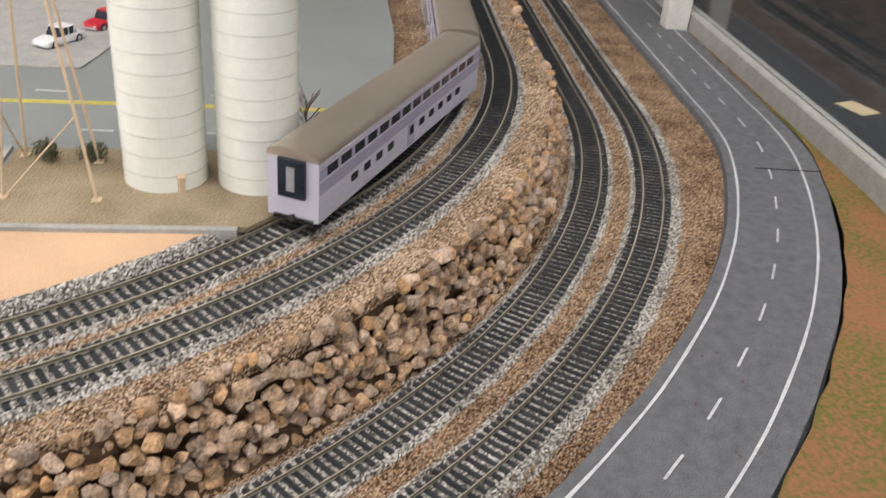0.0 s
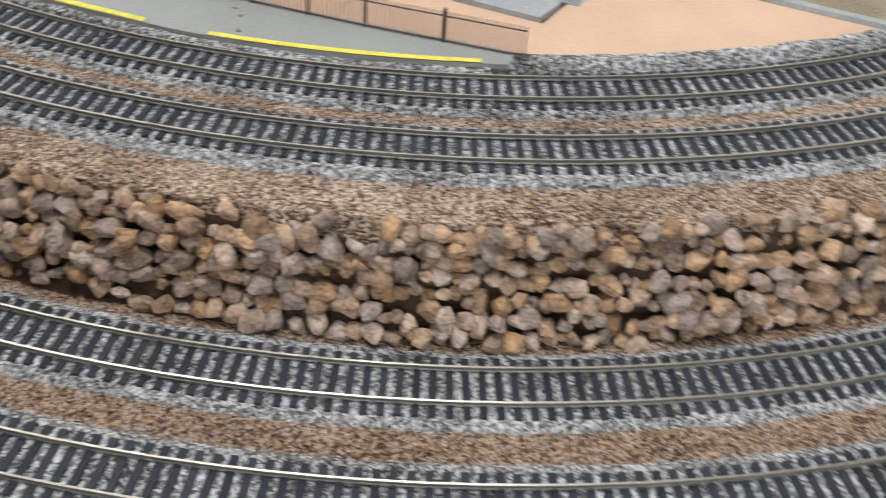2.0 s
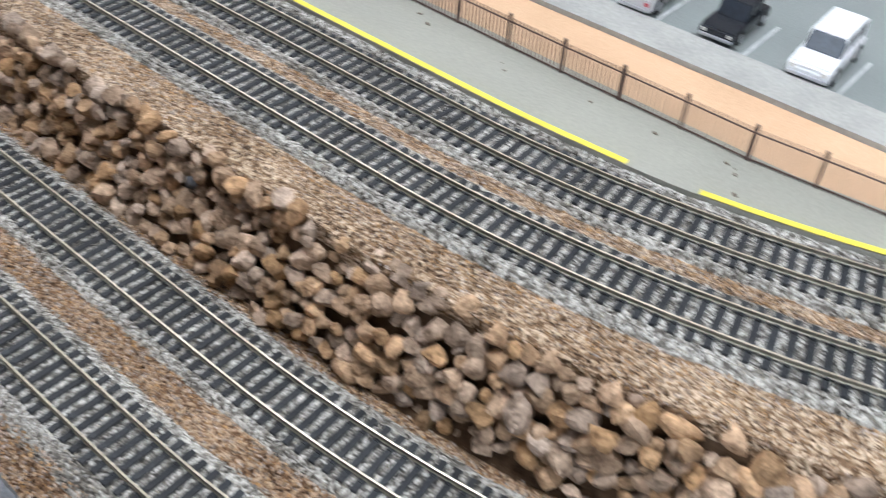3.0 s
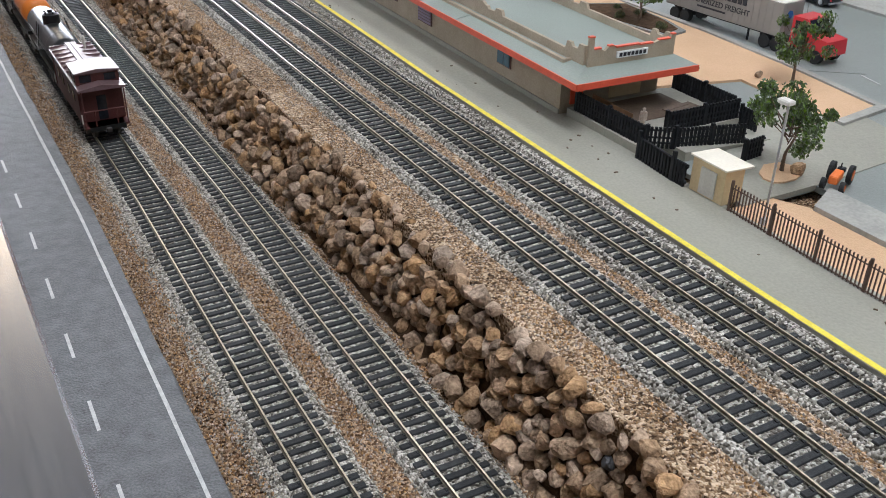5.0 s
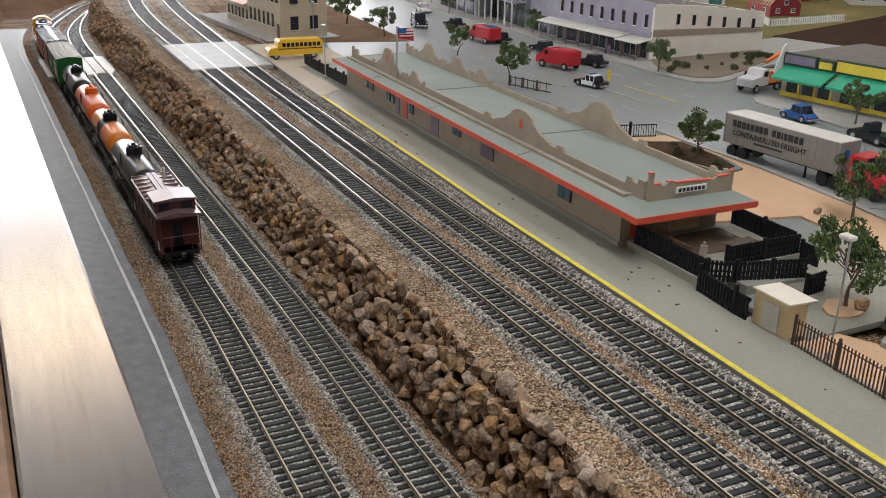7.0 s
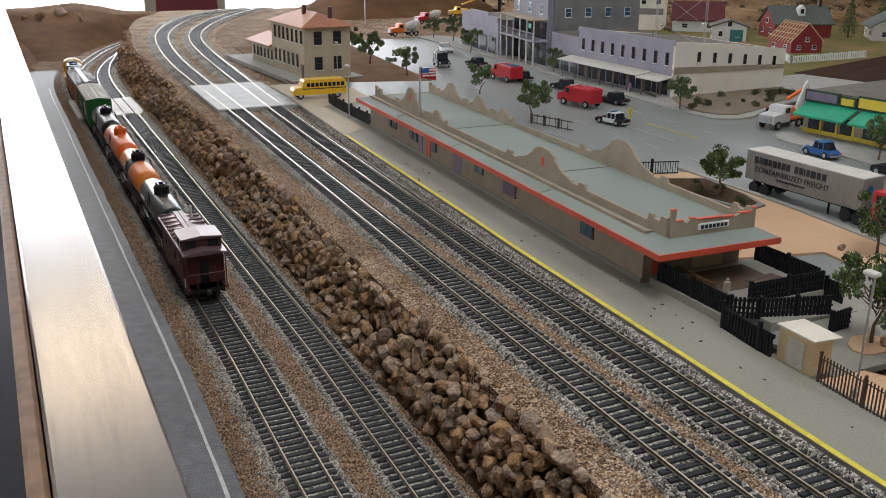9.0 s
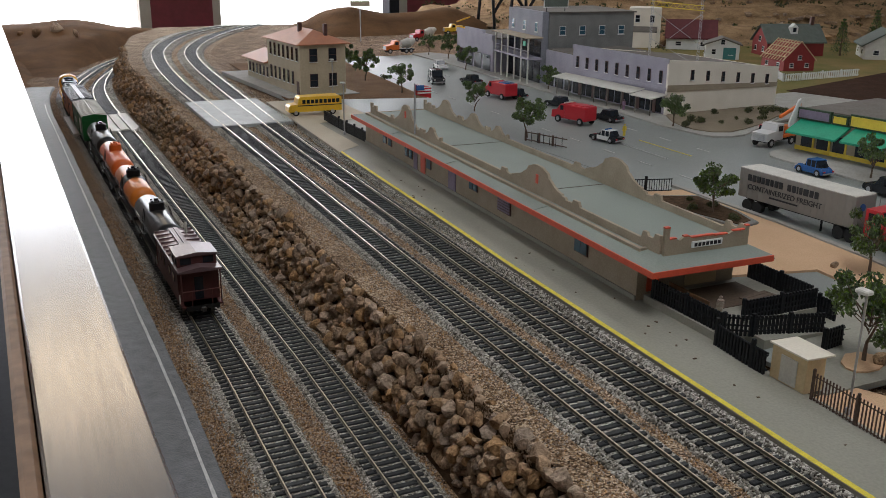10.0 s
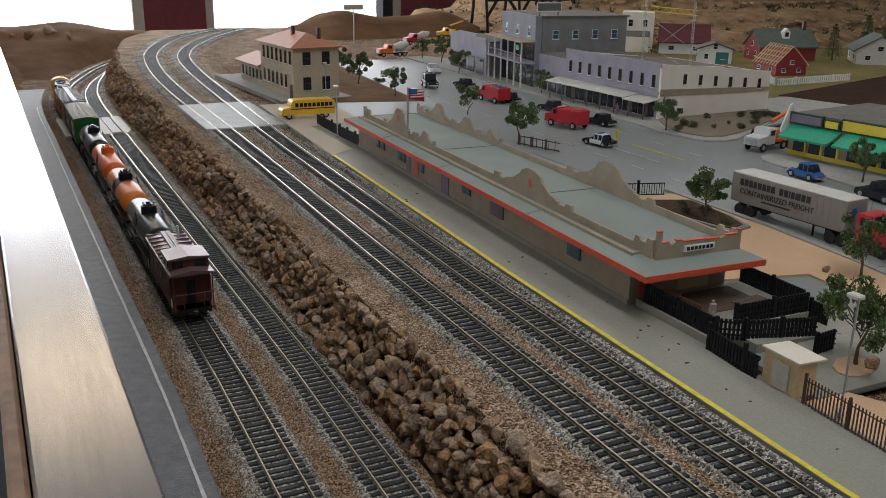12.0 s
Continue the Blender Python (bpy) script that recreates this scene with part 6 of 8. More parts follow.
def rooftop_tower():
    t = thing("lattice_mast", "thin silver two-legged lattice mast standing on a shop roof", "mast")
    a, b = Vector((0.912, 1.199, ZT + 0.0735)), Vector((0.932, 1.108, ZT + 0.0715))
    up, side = Vector((0, 0, 0.125)), Vector((0.0004, -0.0020, 0))
    for foot in (a, b):
        pairs = [(foot - side, foot + up - side), (foot + side, foot + up + side)]
        for k in range(24):
            p, q = foot + up * (k / 24), foot + up * ((k + 1) / 24)
            pairs += [(p - side, q + side), (p + side, p - side)]
        rods("lattice_leg", t, M_SILVER, pairs, 0.0003, seg=4)
    for z in (0.080, 0.087):
        rods("crossbar", t, M_SIGNYEL, [(a + Vector((0, 0.006, z)), b + Vector((0, -0.006, z)))], 0.0006, "yellow crossbar", 5)
    pairs = []
    for k in range(14):
        p, q = a.lerp(b, k / 14), a.lerp(b, (k + 1) / 14)
        pairs.append((p + Vector((0, 0, 0.080 if k % 2 else 0.087)), q + Vector((0, 0, 0.087 if k % 2 else 0.080))))
    rods("crossbar_lacing", t, M_SIGNYEL, pairs, 0.0004, seg=4)
    rods("guy_wire", t, M_SILVER, [(a + up * 0.25, b), (a + up * 0.6, b + up * 0.25), (b + up * 0.6, a.lerp(b, 0.35) + up * 0.25)], 0.0003, seg=4)
    for k in range(2):
        pb("lamp", t, M_OFFWHITE, *(v for q in zip(b + Vector((-0.002, -0.003 + k * 0.007, 0.034)), (0.0012,) * 3) for v in (q[0] - q[1], q[0] + q[1])), label="small white lamp")


rooftop_tower()


def green_shop():
    b = thing("awning_shop", "yellow shop row with bright green awnings", "building", pose(0.872, 0.842, ZT, 0, 0, -172))
    # local +y runs along the front away from the corner, the front faces +x here
    L = 0.30
    pb("wall", b, M_STUCCO, -0.16, -0.002, 0.0, L, 0.0, 0.050)
    pb("base_panel", b, M_SIGNYEL, -0.002, -0.0008, 0.0, L, 0.0, 0.0075, label="yellow painted base panels")
    pb("roof", b, M_TARROOF, -0.157, -0.005, 0.003, L - 0.003, 0.052, 0.0535, label="grey tar roof")
    for y0, y1, z1, m in ((0.0, 0.046, 0.0545, M_PURPLE), (0.048, 0.069, 0.0525, M_SIGNYEL), (0.071, 0.150, 0.0560, M_SIGNYEL), (0.153, 0.225, 0.0545, M_SIGNYEL)):
        board = pb("sign_frame", b, M_DKGREEN, -0.004, 0.0010, y0, y1, 0.0405, z1, 0.0004, "dark green sign frame")
        pb("sign_board", board, m, 0.0008, 0.0016, y0 + 0.0022, y1 - 0.0022, 0.0425, z1 - 0.0022, label="faded purple name board" if m is M_PURPLE else "yellow name board")
    bm = bmesh.new()
    prism(bm, [(-0.004, 0.030), (-0.004, 0.0640), (0.000, 0.0620), (0.013, 0.0360), (0.013, 0.030)], "y", -0.003, -0.001)
    part("end_fin", bm, M_WHITE, b, "white pointed end board")
    for k in range(4):
        y = 0.004 + k * 0.074
        bm = bmesh.new()
        prism(bm, [(-0.002, 0.0405), (0.026, 0.0280), (0.026, 0.0255), (-0.002, 0.0380)], "y", y, y + 0.068)
        part("awning", bm, M_AWNING, b, "bright green sloped awning")
        for j in range(3):
            w = pb("shop_window", b, M_GLASS_DK, -0.0022, -0.0010, y + 0.004 + j * 0.022, y + 0.020 + j * 0.022, 0.006, 0.026)
            pb("window_post", w, M_SIGNYEL, -0.0015, 0.0, y + 0.0205 + j * 0.022, y + 0.0228 + j * 0.022, 0.0, 0.030)


green_shop()


def depot():
    d = thing("two_storey_depot", "tan two-storey depot with hipped terracotta roof", "building", pose(0.431, 1.490, ZT, 0, 0, 4.5))
    W, L, Hh = 0.0815, 0.160, 0.0840
    pb("wall", d, M_TANWALL, 0.0, W, 0.0, L, 0.0, Hh)
    bm = bmesh.new()
    o = 0.007
    v = [bm.verts.new(p) for p in ((-o, -o, Hh), (W + o, -o, Hh), (W + o, L + o, Hh), (-o, L + o, Hh), (W / 2, W / 2, Hh + 0.020), (W / 2, L - W / 2, Hh + 0.020), (-o, -o, Hh - 0.0012), (W + o, -o, Hh - 0.0012), (W + o, L + o, Hh - 0.0012), (-o, L + o, Hh - 0.0012))]
    for f in ((0, 1, 4), (1, 2, 5, 4), (2, 3, 5), (3, 0, 4, 5), (0, 6, 7, 1), (1, 7, 8, 2), (2, 8, 9, 3), (3, 9, 6, 0), (6, 9, 8, 7)):
        bm.faces.new([v[i] for i in f])
    part("roof", bm, M_ROOFTILE, d, "terracotta hipped roof")
    for x, y in ((0.055, 0.022), (0.030, 0.075)):
        pb("chimney", d, M_BROWNWIN, x - 0.003, x + 0.003, y - 0.003, y + 0.003, Hh + 0.006, Hh + 0.030)
    windows_on(d, "y", 0.0, [(0.024, 0.014), (0.058, 0.014), (0.024, 0.055), (0.058, 0.055)], 0.0140, 0.0215)
    windows_on(d, "x", 0.0, [(0.012 + k * 0.0215, 0.056) for k in range(7)] + [(0.034 + k * 0.0215, 0.016) for k in range(6)], 0.0085, 0.0215)
    pb("front_door", d, M_BROWNWIN, -0.0010, 0.0002, 0.006, 0.016, 0.0, 0.023)
    wing = pb("low_wing", d, M_TANWALL, 0.002, W - 0.006, L, L + 0.125, 0.0, 0.038, label="single-storey rear wing")
    bm = bmesh.new()
    prism(bm, [(-0.008, 0.0370), (-0.008, 0.0385), (0.038, 0.052), (W + 0.004, 0.0385), (W + 0.004, 0.0370)], "y", L + 0.0005, L + 0.132)
    part("wing_roof", bm, M_ROOFTILE, wing)
    windows_on(wing, "x", 0.002, [(L + 0.010 + k * 0.0200, 0.012) for k in range(6)], 0.0075, 0.0175)
    tagged(part("pavement_depot", bbox(-0.028, 0.100, -0.015, 0.36, -0.006, 0.0012), M_CURB), "pale paved apron round the depot", "pavement", kind="structure").matrix_world = pose(0.431, 1.490, ZT, 0, 0, 4.5)


depot()


# pavements, gravel lots and street marks
def slab(name, outline, z, material, label, category, thick=0.003):
    return flat(name, outline, z, material, label, category, thick)


slab("pavement_shops", [(0.819, 1.024), (0.822, 0.995), (0.826, 0.960), (0.834, 0.944), (0.856, 0.936), (0.881, 0.938), (0.915, 0.958), (1.02, 1.02), (1.02, 1.30), (0.93, 1.44), (0.98, 1.86), (0.90, 2.02), (0.849, 2.006), (0.848, 1.809), (0.838, 1.44), (0.830, 1.203)], 0.0540, M_CURB, "grey concrete pavement in front of the shops", "pavement")
slab("gravel_lot", [(0.872, 1.095), (0.848, 1.050), (0.840, 1.020), (0.838, 0.990), (0.848, 0.966), (0.872, 0.956), (0.905, 0.966), (0.95, 0.985), (1.02, 1.025), (1.09, 1.063), (1.09, 1.112), (0.88, 1.101)], 0.0552, M_LOTEARTH, "planted bare earth corner lot beside the white wall", "ground")
slab("pavement_awnings", [(0.812, 0.800), (0.815, 0.822), (0.828, 0.838), (0.845, 0.845), (0.888, 0.846), (1.05, 0.88), (1.02, 0.55), (0.81, 0.55), (0.813, 0.664), (0.815, 0.726)], 0.0540, M_CURB, "grey concrete pavement under the green awnings", "pavement")
slab("yard_concrete", [(0.99, 1.00), (1.30, 1.10), (1.32, 1.22), (1.02, 1.20)], 0.0525, M_CURB, "bare pale concrete yard behind the white building", "pavement")
slab("sand_strip", [(0.470, 0.76), (0.612, 0.735), (0.613, 0.60), (0.606, 0.50), (0.593, 0.405), (0.543, 0.398), (0.549, 0.492), (0.470, 0.51)], 0.0530, M_SAND, "peach sand strip between station and street", "sand")
slab("kerb_street", [(0.612, 0.75), (0.618, 0.75), (0.619, 0.60), (0.612, 0.50), (0.598, 0.398), (0.5425, 0.391), (0.5425, 0.398), (0.593, 0.405), (0.606, 0.50), (0.613, 0.60)], 0.0545, M_CURB, "pale kerb along the sand strip", "kerb")
slab("planter_kerb", [(0.556, 0.724), (0.608, 0.703), (0.604, 0.640), (0.596, 0.606), (0.570, 0.600), (0.558, 0.65)], 0.0550, M_GREYWALL, "low grey kerb round a planted bed", "kerb")
slab("planter_soil", [(0.560, 0.718), (0.604, 0.699), (0.600, 0.640), (0.592, 0.612), (0.573, 0.606), (0.562, 0.65)], 0.0557, M_SOIL_SHADE, "dark soil of the planted bed behind the station", "soil")
slab("lot_island", [(0.555, 0.335), (0.62, 0.345), (0.62, 0.16), (0.555, 0.16)], 0.0545, M_CURB, "kerbed island of the car park", "kerb")
slab("lot_island_sand", [(0.560, 0.330), (0.615, 0.338), (0.615, 0.165), (0.560, 0.165)], 0.0556, M_SAND, "peach sand filling of the kerbed island", "sand")
slab("path_terrace", [(0.392, 0.3335), (0.392, 0.372), (0.53, 0.44), (0.58, 0.44), (0.56, 0.34), (0.4655, 0.3335)], 0.0524, M_PLATFORM, "grey concrete path round the tree", "pavement")
slab("sand_tree", [(0.4291, 0.3465), (0.4279, 0.353), (0.4316, 0.3602), (0.4428, 0.3674), (0.4539, 0.3659), (0.4589, 0.3573), (0.4564, 0.3487), (0.4452, 0.3436), (0.4353, 0.3436)], 0.0535, M_SAND, "round sand bed under a tree", "sand")
slab("earth_depot", [(0.40, 1.46), (0.62, 1.40), (0.66, 1.95), (0.42, 1.98)], 0.0520, M_DRYEARTH, "brown gravel ground round the depot", "ground", 0.002)


def mark(x, y, rz, l, w, material=None, name="lane_mark"):
    ob = part(name, bbox(-w / 2, w / 2, -l / 2, l / 2, 0.0, 0.0005), material or M_WHITE_LINE, STREET)
    ob.matrix_world = pose(x, y, 0.0519, 0, 0, rz)


STREET = bpy.data.objects["street"]
for k in range(13):
    y = 0.778 + k * 0.0745
    mark(0.6545, y, -0.5, 0.026, 0.0016)
    if k > 0:
        mark(0.7660, y + 0.032, -0.5, 0.024, 0.0016)
mark(0.6945, 0.912, 0, 0.100, 0.0014)
mark(0.7305, 0.915, 0, 0.104, 0.0013, M_YELLOW_LINE)
for k in range(9):
    if k < 8:
        mark(0.4755, 0.2875 - k * 0.0510, 90, 0.044, 0.0016)
    if k < 4:
        mark(0.664, -0.075 - k * 0.088, -2, 0.024, 0.0015)
        mark(0.745, -0.040 - k * 0.070, -3, 0.026, 0.0015)
    mark(0.642, -0.079 + k * 0.088, -14, 0.023, 0.0015)
for dy in (0.0, -0.004):
    ob = part("yellow_lane_line", bbox(0.7215 + dy, 0.7228 + dy, -0.335, 0.36, 0.0519, 0.0524), M_YELLOW_LINE, bpy.data.objects["car_park"])

# rerailing crossings
cr = tagged(part("level_crossing", bbox(0.245, 0.360, 1.285, 1.510, 0.0440, 0.0500, 0.0008), M_CROSSING), "pale grey road crossing over the upper tracks", "crossing", kind="structure")
for r in (R_A, R_B):
    for sx in (-1, 1):
        m = on_line(r, 1.505, 0.0)
        bm = bmesh.new()
        a = 0.0165 * sx
        prism(bm, [(a - 0.0075, -0.085), (a + 0.0045 * (1 - sx), -0.085), (a + 0.0075, -0.060), (a + 0.0075, 0.085), (a - 0.0075, 0.085)], "z", -0.004, 0.0004)
        ob = part("crossing_plate", bm, M_OFFWHITE, None)
        ob.matrix_world = m
        tagged(ob, "white crossing plate beside the lower rails", "crossing", "crossing plates")
for e, w in ((0.0, 0.0072), (-0.026, 0.010)):
    bm = bmesh.new()
    box(bm, e - w, e + w, -0.075, 0.080, -0.004, 0.0002, 0.0004)
    ob = part("crossing_plate", bm, M_OFFWHITE, None)
    ob.matrix_world = on_line(R_B, 1.505, 0.0)
    tagged(ob, "white crossing plate between the lower rails", "crossing", "crossing plates")
slab("platform_end", [(0.3475, 1.045), (0.383, 1.075), (0.383, 1.24), (0.470, 1.26), (0.470, 1.45), (0.362, 1.45), (0.358, 1.28), (0.352, 1.16)], 0.0526, M_BEIGE, "pale beige paving at the far end of the platform", "pavement")
slab("town_paving", [(0.395, 0.334), (1.0, 0.334), (1.0, 1.0), (0.472, 1.0), (0.472, 0.50), (0.395, 0.50)], 0.0511, M_LOT, "grey concrete between station and street", "pavement")


# ---- road vehicles ----
def wheels(v, l, w, r, xs=None):
    for sy in (-1, 1):
        for y in (xs or (-l * 0.31, l * 0.31)):
            bm = bmesh.new()
            rod(bm, (sy * (w / 2 - 0.0016), y, r), (sy * (w / 2 + 0.0004), y, r), r, 16)
            ty = part("wheel", bm, M_TYRE, v)
            bm = bmesh.new()
            rod(bm, (sy * (w / 2 + 0.0003), y, r), (sy * (w / 2 + 0.0007), y, r), r * 0.55, 12)
            part("rim", bm, M_SILVER, ty)


def car(where, l, w, h, paint, label, roof_paint=None, shape="sedan", category="car", lower=None):
    """A car with the front at +y: body, glasshouse, roof, wheels, lamps and bumpers."""
    c = thing(shape if shape in ("van", "suv", "pickup") else "car", label, category, where, group="road vehicles")
    z0, z1 = h * 0.16, h * 0.56
    hl = l / 2
    prof = {
        "sedan": [(-hl, z0), (-hl, z1 * 0.92), (-hl * 0.62, z1), (hl * 0.42, z1), (hl * 0.94, z1 * 0.84), (hl, z1 * 0.68), (hl, z0)],
        "beetle": [(-hl, z0), (-hl * 0.96, z1 * 0.62), (-hl * 0.72, z1), (hl * 0.40, z1 * 1.02), (hl * 0.78, z1 * 0.86), (hl * 0.98, z1 * 0.55), (hl, z0)],
        "suv": [(-hl, z0), (-hl, z1), (hl * 0.45, z1), (hl * 0.95, z1 * 0.88), (hl, z1 * 0.7), (hl, z0)],
        "van": [(-hl, z0), (-hl, z1), (hl * 0.96, z1), (hl, z1 * 0.9), (hl, z0)],
        "pickup": [(-hl, z0), (-hl, z1), (hl * 0.45, z1), (hl * 0.95, z1 * 0.9), (hl, z1 * 0.7), (hl, z0)],
    }[shape]
    cab = {
        "sedan": [(-hl * 0.64, z1 - 0.0004), (-hl * 0.48, h), (hl * 0.12, h), (hl * 0.34, z1 - 0.0004)],
        "beetle": [(-hl * 0.70, z1 - 0.0004), (-hl * 0.42, h * 0.96), (-hl * 0.05, h), (hl * 0.20, h * 0.95), (hl * 0.36, z1 - 0.0004)],
        "suv": [(-hl * 0.97, z1 - 0.0004), (-hl * 0.92, h), (hl * 0.28, h), (hl * 0.44, z1 - 0.0004)],
        "van": [(-hl * 0.99, z1 - 0.0004), (-hl * 0.95, h), (hl * 0.78, h), (hl * 0.94, z1 - 0.0004)],
        "pickup": [(-hl * 0.10, z1 - 0.0004), (-hl * 0.06, h), (hl * 0.20, h), (hl * 0.44, z1 - 0.0004)],
    }[shape]
    bm = bmesh.new()
    prism(bm, prof, "x", -w / 2, w / 2)
    bmesh.ops.bevel(bm, geom=list(bm.edges), offset=min(w, h) * 0.05, segments=2, affect="EDGES")
    body = part("body", bm, lower or paint, c, smooth=False)
    bm = bmesh.new()
    prism(bm, cab, "x", -w * 0.42, w * 0.42)
    bmesh.ops.bevel(bm, geom=list(bm.edges), offset=w * 0.03, segments=1, affect="EDGES")
    gh = part("glasshouse", bm, (roof_paint or paint) if shape == "van" else M_GLASS_DK, c)
    if shape == "van":
        for sx in (-1, 1):
            for k in range(4):
                y = -hl * 0.86 + k * hl * 0.40
                pb("side_window", gh, M_GLASS_DK, *sorted((sx * w * 0.410, sx * w * 0.424)), y, y + hl * 0.32, z1 + h * 0.08, h * 0.88)
        bm = bmesh.new()
        prism(bm, [(hl * 0.80, h * 0.92), (hl * 0.93, z1 + h * 0.06), (hl * 0.96, z1 + h * 0.06), (hl * 0.83, h * 0.92)], "x", -w * 0.36, w * 0.36)
        part("windscreen", bm, M_GLASS_DK, gh)
        pb("rear_window", gh, M_GLASS_DK, -w * 0.3, w * 0.3, -hl * 1.0, -hl * 0.95, z1 + h * 0.10, h * 0.86)
        pb("roof_panel", gh, M_GLASS_DK, -w * 0.26, w * 0.26, -hl * 0.6, hl * 0.25, h + 0.0004, h + 0.0010, label="dark folding sunroof")
    ya, yb = cab[1][0], cab[-2][0]
    rf = part("roof", bbox(-w * 0.41, w * 0.41, ya, yb, h - 0.0006, h + 0.0006, 0.0004), roof_paint or paint, c)
    for sx in (-1, 1):
        for u in (() if shape == "van" else (ya, (ya + yb) / 2, yb)):
            rods("pillar", rf, roof_paint or paint, [((sx * w * 0.418, u, z1), (sx * w * 0.405, u, h))], 0.0006)
    for sy in (-1, 1):
        pb("bumper", body, M_SILVER, -w * 0.47, w * 0.47, *sorted((sy * (hl - 0.0003), sy * (hl + 0.0008))), z0 + 0.0004, z0 + 0.0022, 0.0003)
        for sx in (-1, 1):
            pb("headlight" if sy > 0 else "tail_light", body, M_OFFWHITE if sy > 0 else M_CARRED, sx * w * 0.36 - 0.0012, sx * w * 0.36 + 0.0012, *sorted((sy * (hl - 0.0004), sy * (hl + 0.0004))), z1 * 0.62, z1 * 0.78)
    if shape == "beetle":
        for sx in (-1, 1):
            for y in (-hl * 0.58, hl * 0.60):
                bm = bmesh.new()
                bmesh.ops.create_uvsphere(bm, u_segments=12, v_segments=8, radius=1.0, matrix=Matrix.Translation((sx * w * 0.36, y, h * 0.34)) @ Matrix.Diagonal((w * 0.15, hl * 0.34, h * 0.27, 1)))
                part("wing", bm, paint, body, "rounded mudguard", smooth=True)
    wheels(c, l, w, h * 0.24)
    return c


def park(x, y, rz, *a, **k):
    return car(pose(x, y, k.pop("z", 0.0519), 0, 0, rz), *a, **k)


park(0.477, 0.2490, 92, 0.052, 0.021, 0.0165, M_CARMAROON, "dark red sedan parked in the bay", shape="sedan")
park(0.4745, 0.1990, 92, 0.047, 0.020, 0.0225, M_VANBLUE, "sky-blue and white microbus parked in the bay", M_CARWHITE, "van", "van")
park(0.477, 0.1490, 272, 0.050, 0.021, 0.0200, M_CARSILVER, "silver hatchback parked in the bay", shape="suv")
park(0.478, 0.1010, 92, 0.046, 0.020, 0.0165, M_CARBLK, "black coupe parked in the bay", shape="sedan")
park(0.477, 0.0500, 92, 0.050, 0.022, 0.0205, M_CARWHITE, "white sport utility vehicle parked in the bay", shape="suv")
park(0.478, -0.0050, 92, 0.050, 0.021, 0.0160, M_CARSILVER, "pale silver sedan parked in the bay", shape="sedan")
park(0.4765, -0.0635, 92, 0.049, 0.021, 0.0160, M_CARCREAM, "cream sedan parked near the sand corner", shape="sedan")
park(0.797, 0.737, 0, 0.042, 0.018, 0.0170, M_CARBLUE, "small blue rounded car beside the kerb", shape="beetle")
park(0.794, 0.636, 0, 0.048, 0.021, 0.0190, M_CARBLK, "dark pickup at the kerb", shape="pickup")
patrol = park(0.688, 0.980, 14, 0.045, 0.019, 0.0150, M_CARBLK, "black and white patrol car in the street", M_CARWHITE, lower=M_CARBLK)
for sx in (-1, 1):
    pb("front_door", patrol, M_CARWHITE, *sorted((sx * 0.0093, sx * 0.0098)), -0.0115, 0.0085, 0.0030, 0.0084, label="white door")
pb("light_bar", patrol, M_CARBLUE, -0.006, 0.006, -0.0030, -0.0010, 0.0154, 0.0168, 0.0003)
park(0.776, 1.240, 10, 0.048, 0.020, 0.0155, M_CARBLK, "black sedan at the far kerb")
park(0.775, 1.105, 12, 0.048, 0.020, 0.0160, M_CARWHITE, "black and white car behind the red van", M_CARBLK, lower=M_CARBLK)
park(0.704, 1.548, 168, 0.050, 0.023, 0.0240, M_CARBLK, "dark off-roader driving up the street", shape="suv")
park(0.766, 1.530, 8, 0.048, 0.020, 0.0150, M_CARBLK, "dark green sports car at the kerb")
park(0.757, 1.345, 4, 0.048, 0.020, 0.0150, M_CARBLK, "dark sedan beside the red truck")
park(0.800, 1.740, 172, 0.048, 0.021, 0.0170, M_CARSILVER, "silver sedan far up the street")
park(0.870, -0.085, 60, 0.048, 0.020, 0.0165, M_CARWHITE, "white sedan on the far pavement")
park(0.930, -0.115, 60, 0.048, 0.020, 0.0165, M_CARRED, "red car on the far pavement")
park(1.000, -0.260, 95, 0.048, 0.020, 0.0165, M_CARMAROON, "dark red car in the far lot")
slab("pavement_far_lot", [(0.80, -0.02), (0.80, -0.12), (0.93, -0.145), (1.05, -0.10), (1.05, 0.02)], 0.0535, M_CURB, "pale pavement corner of the far lot", "pavement")


def red_van(x, y, rz, label, roof_m=None):
    v = thing("rescue_van", label, "van", pose(x, y, 0.0519, 0, 0, rz), group="road vehicles")
    pb("box_body", v, M_CARRED, -0.0125, 0.0125, -0.030, 0.010, 0.006, 0.0262, 0.0012)
    bm = bmesh.new()
    prism(bm, [(0.010, 0.006), (0.010, 0.027), (0.018, 0.026), (0.023, 0.0185), (0.033, 0.016), (0.034, 0.006)], "x", -0.012, 0.012)
    part("cab", bm, M_CARRED, v)
    bm = bmesh.new()
    prism(bm, [(0.0185, 0.0255), (0.0235, 0.0187), (0.0240, 0.0190), (0.0190, 0.0258)], "x", -0.0105, 0.0105)
    part("windscreen", bm, M_GLASS_DK, v)
    for sx in (-1, 1):
        pb("side_window", v, M_GLASS_DK, *sorted((sx * 0.0117, sx * 0.0123)), 0.0115, 0.0175, 0.018, 0.0245)
    pb("light_bar", v, M_OFFWHITE, -0.009, 0.009, 0.011, 0.014, 0.0268, 0.0285, 0.0004)
    pb("roof_hatch", v, roof_m or M_CARRED, -0.009, 0.009, -0.026, -0.004, 0.0261, 0.0274, 0.0005)
    wheels(v, 0.066, 0.026, 0.0052)


red_van(0.721, 1.108, 16, "red rescue van driving down the street")
red_van(0.733, 1.352, 6, "red truck with a blue roof panel", M_CARBLUE)


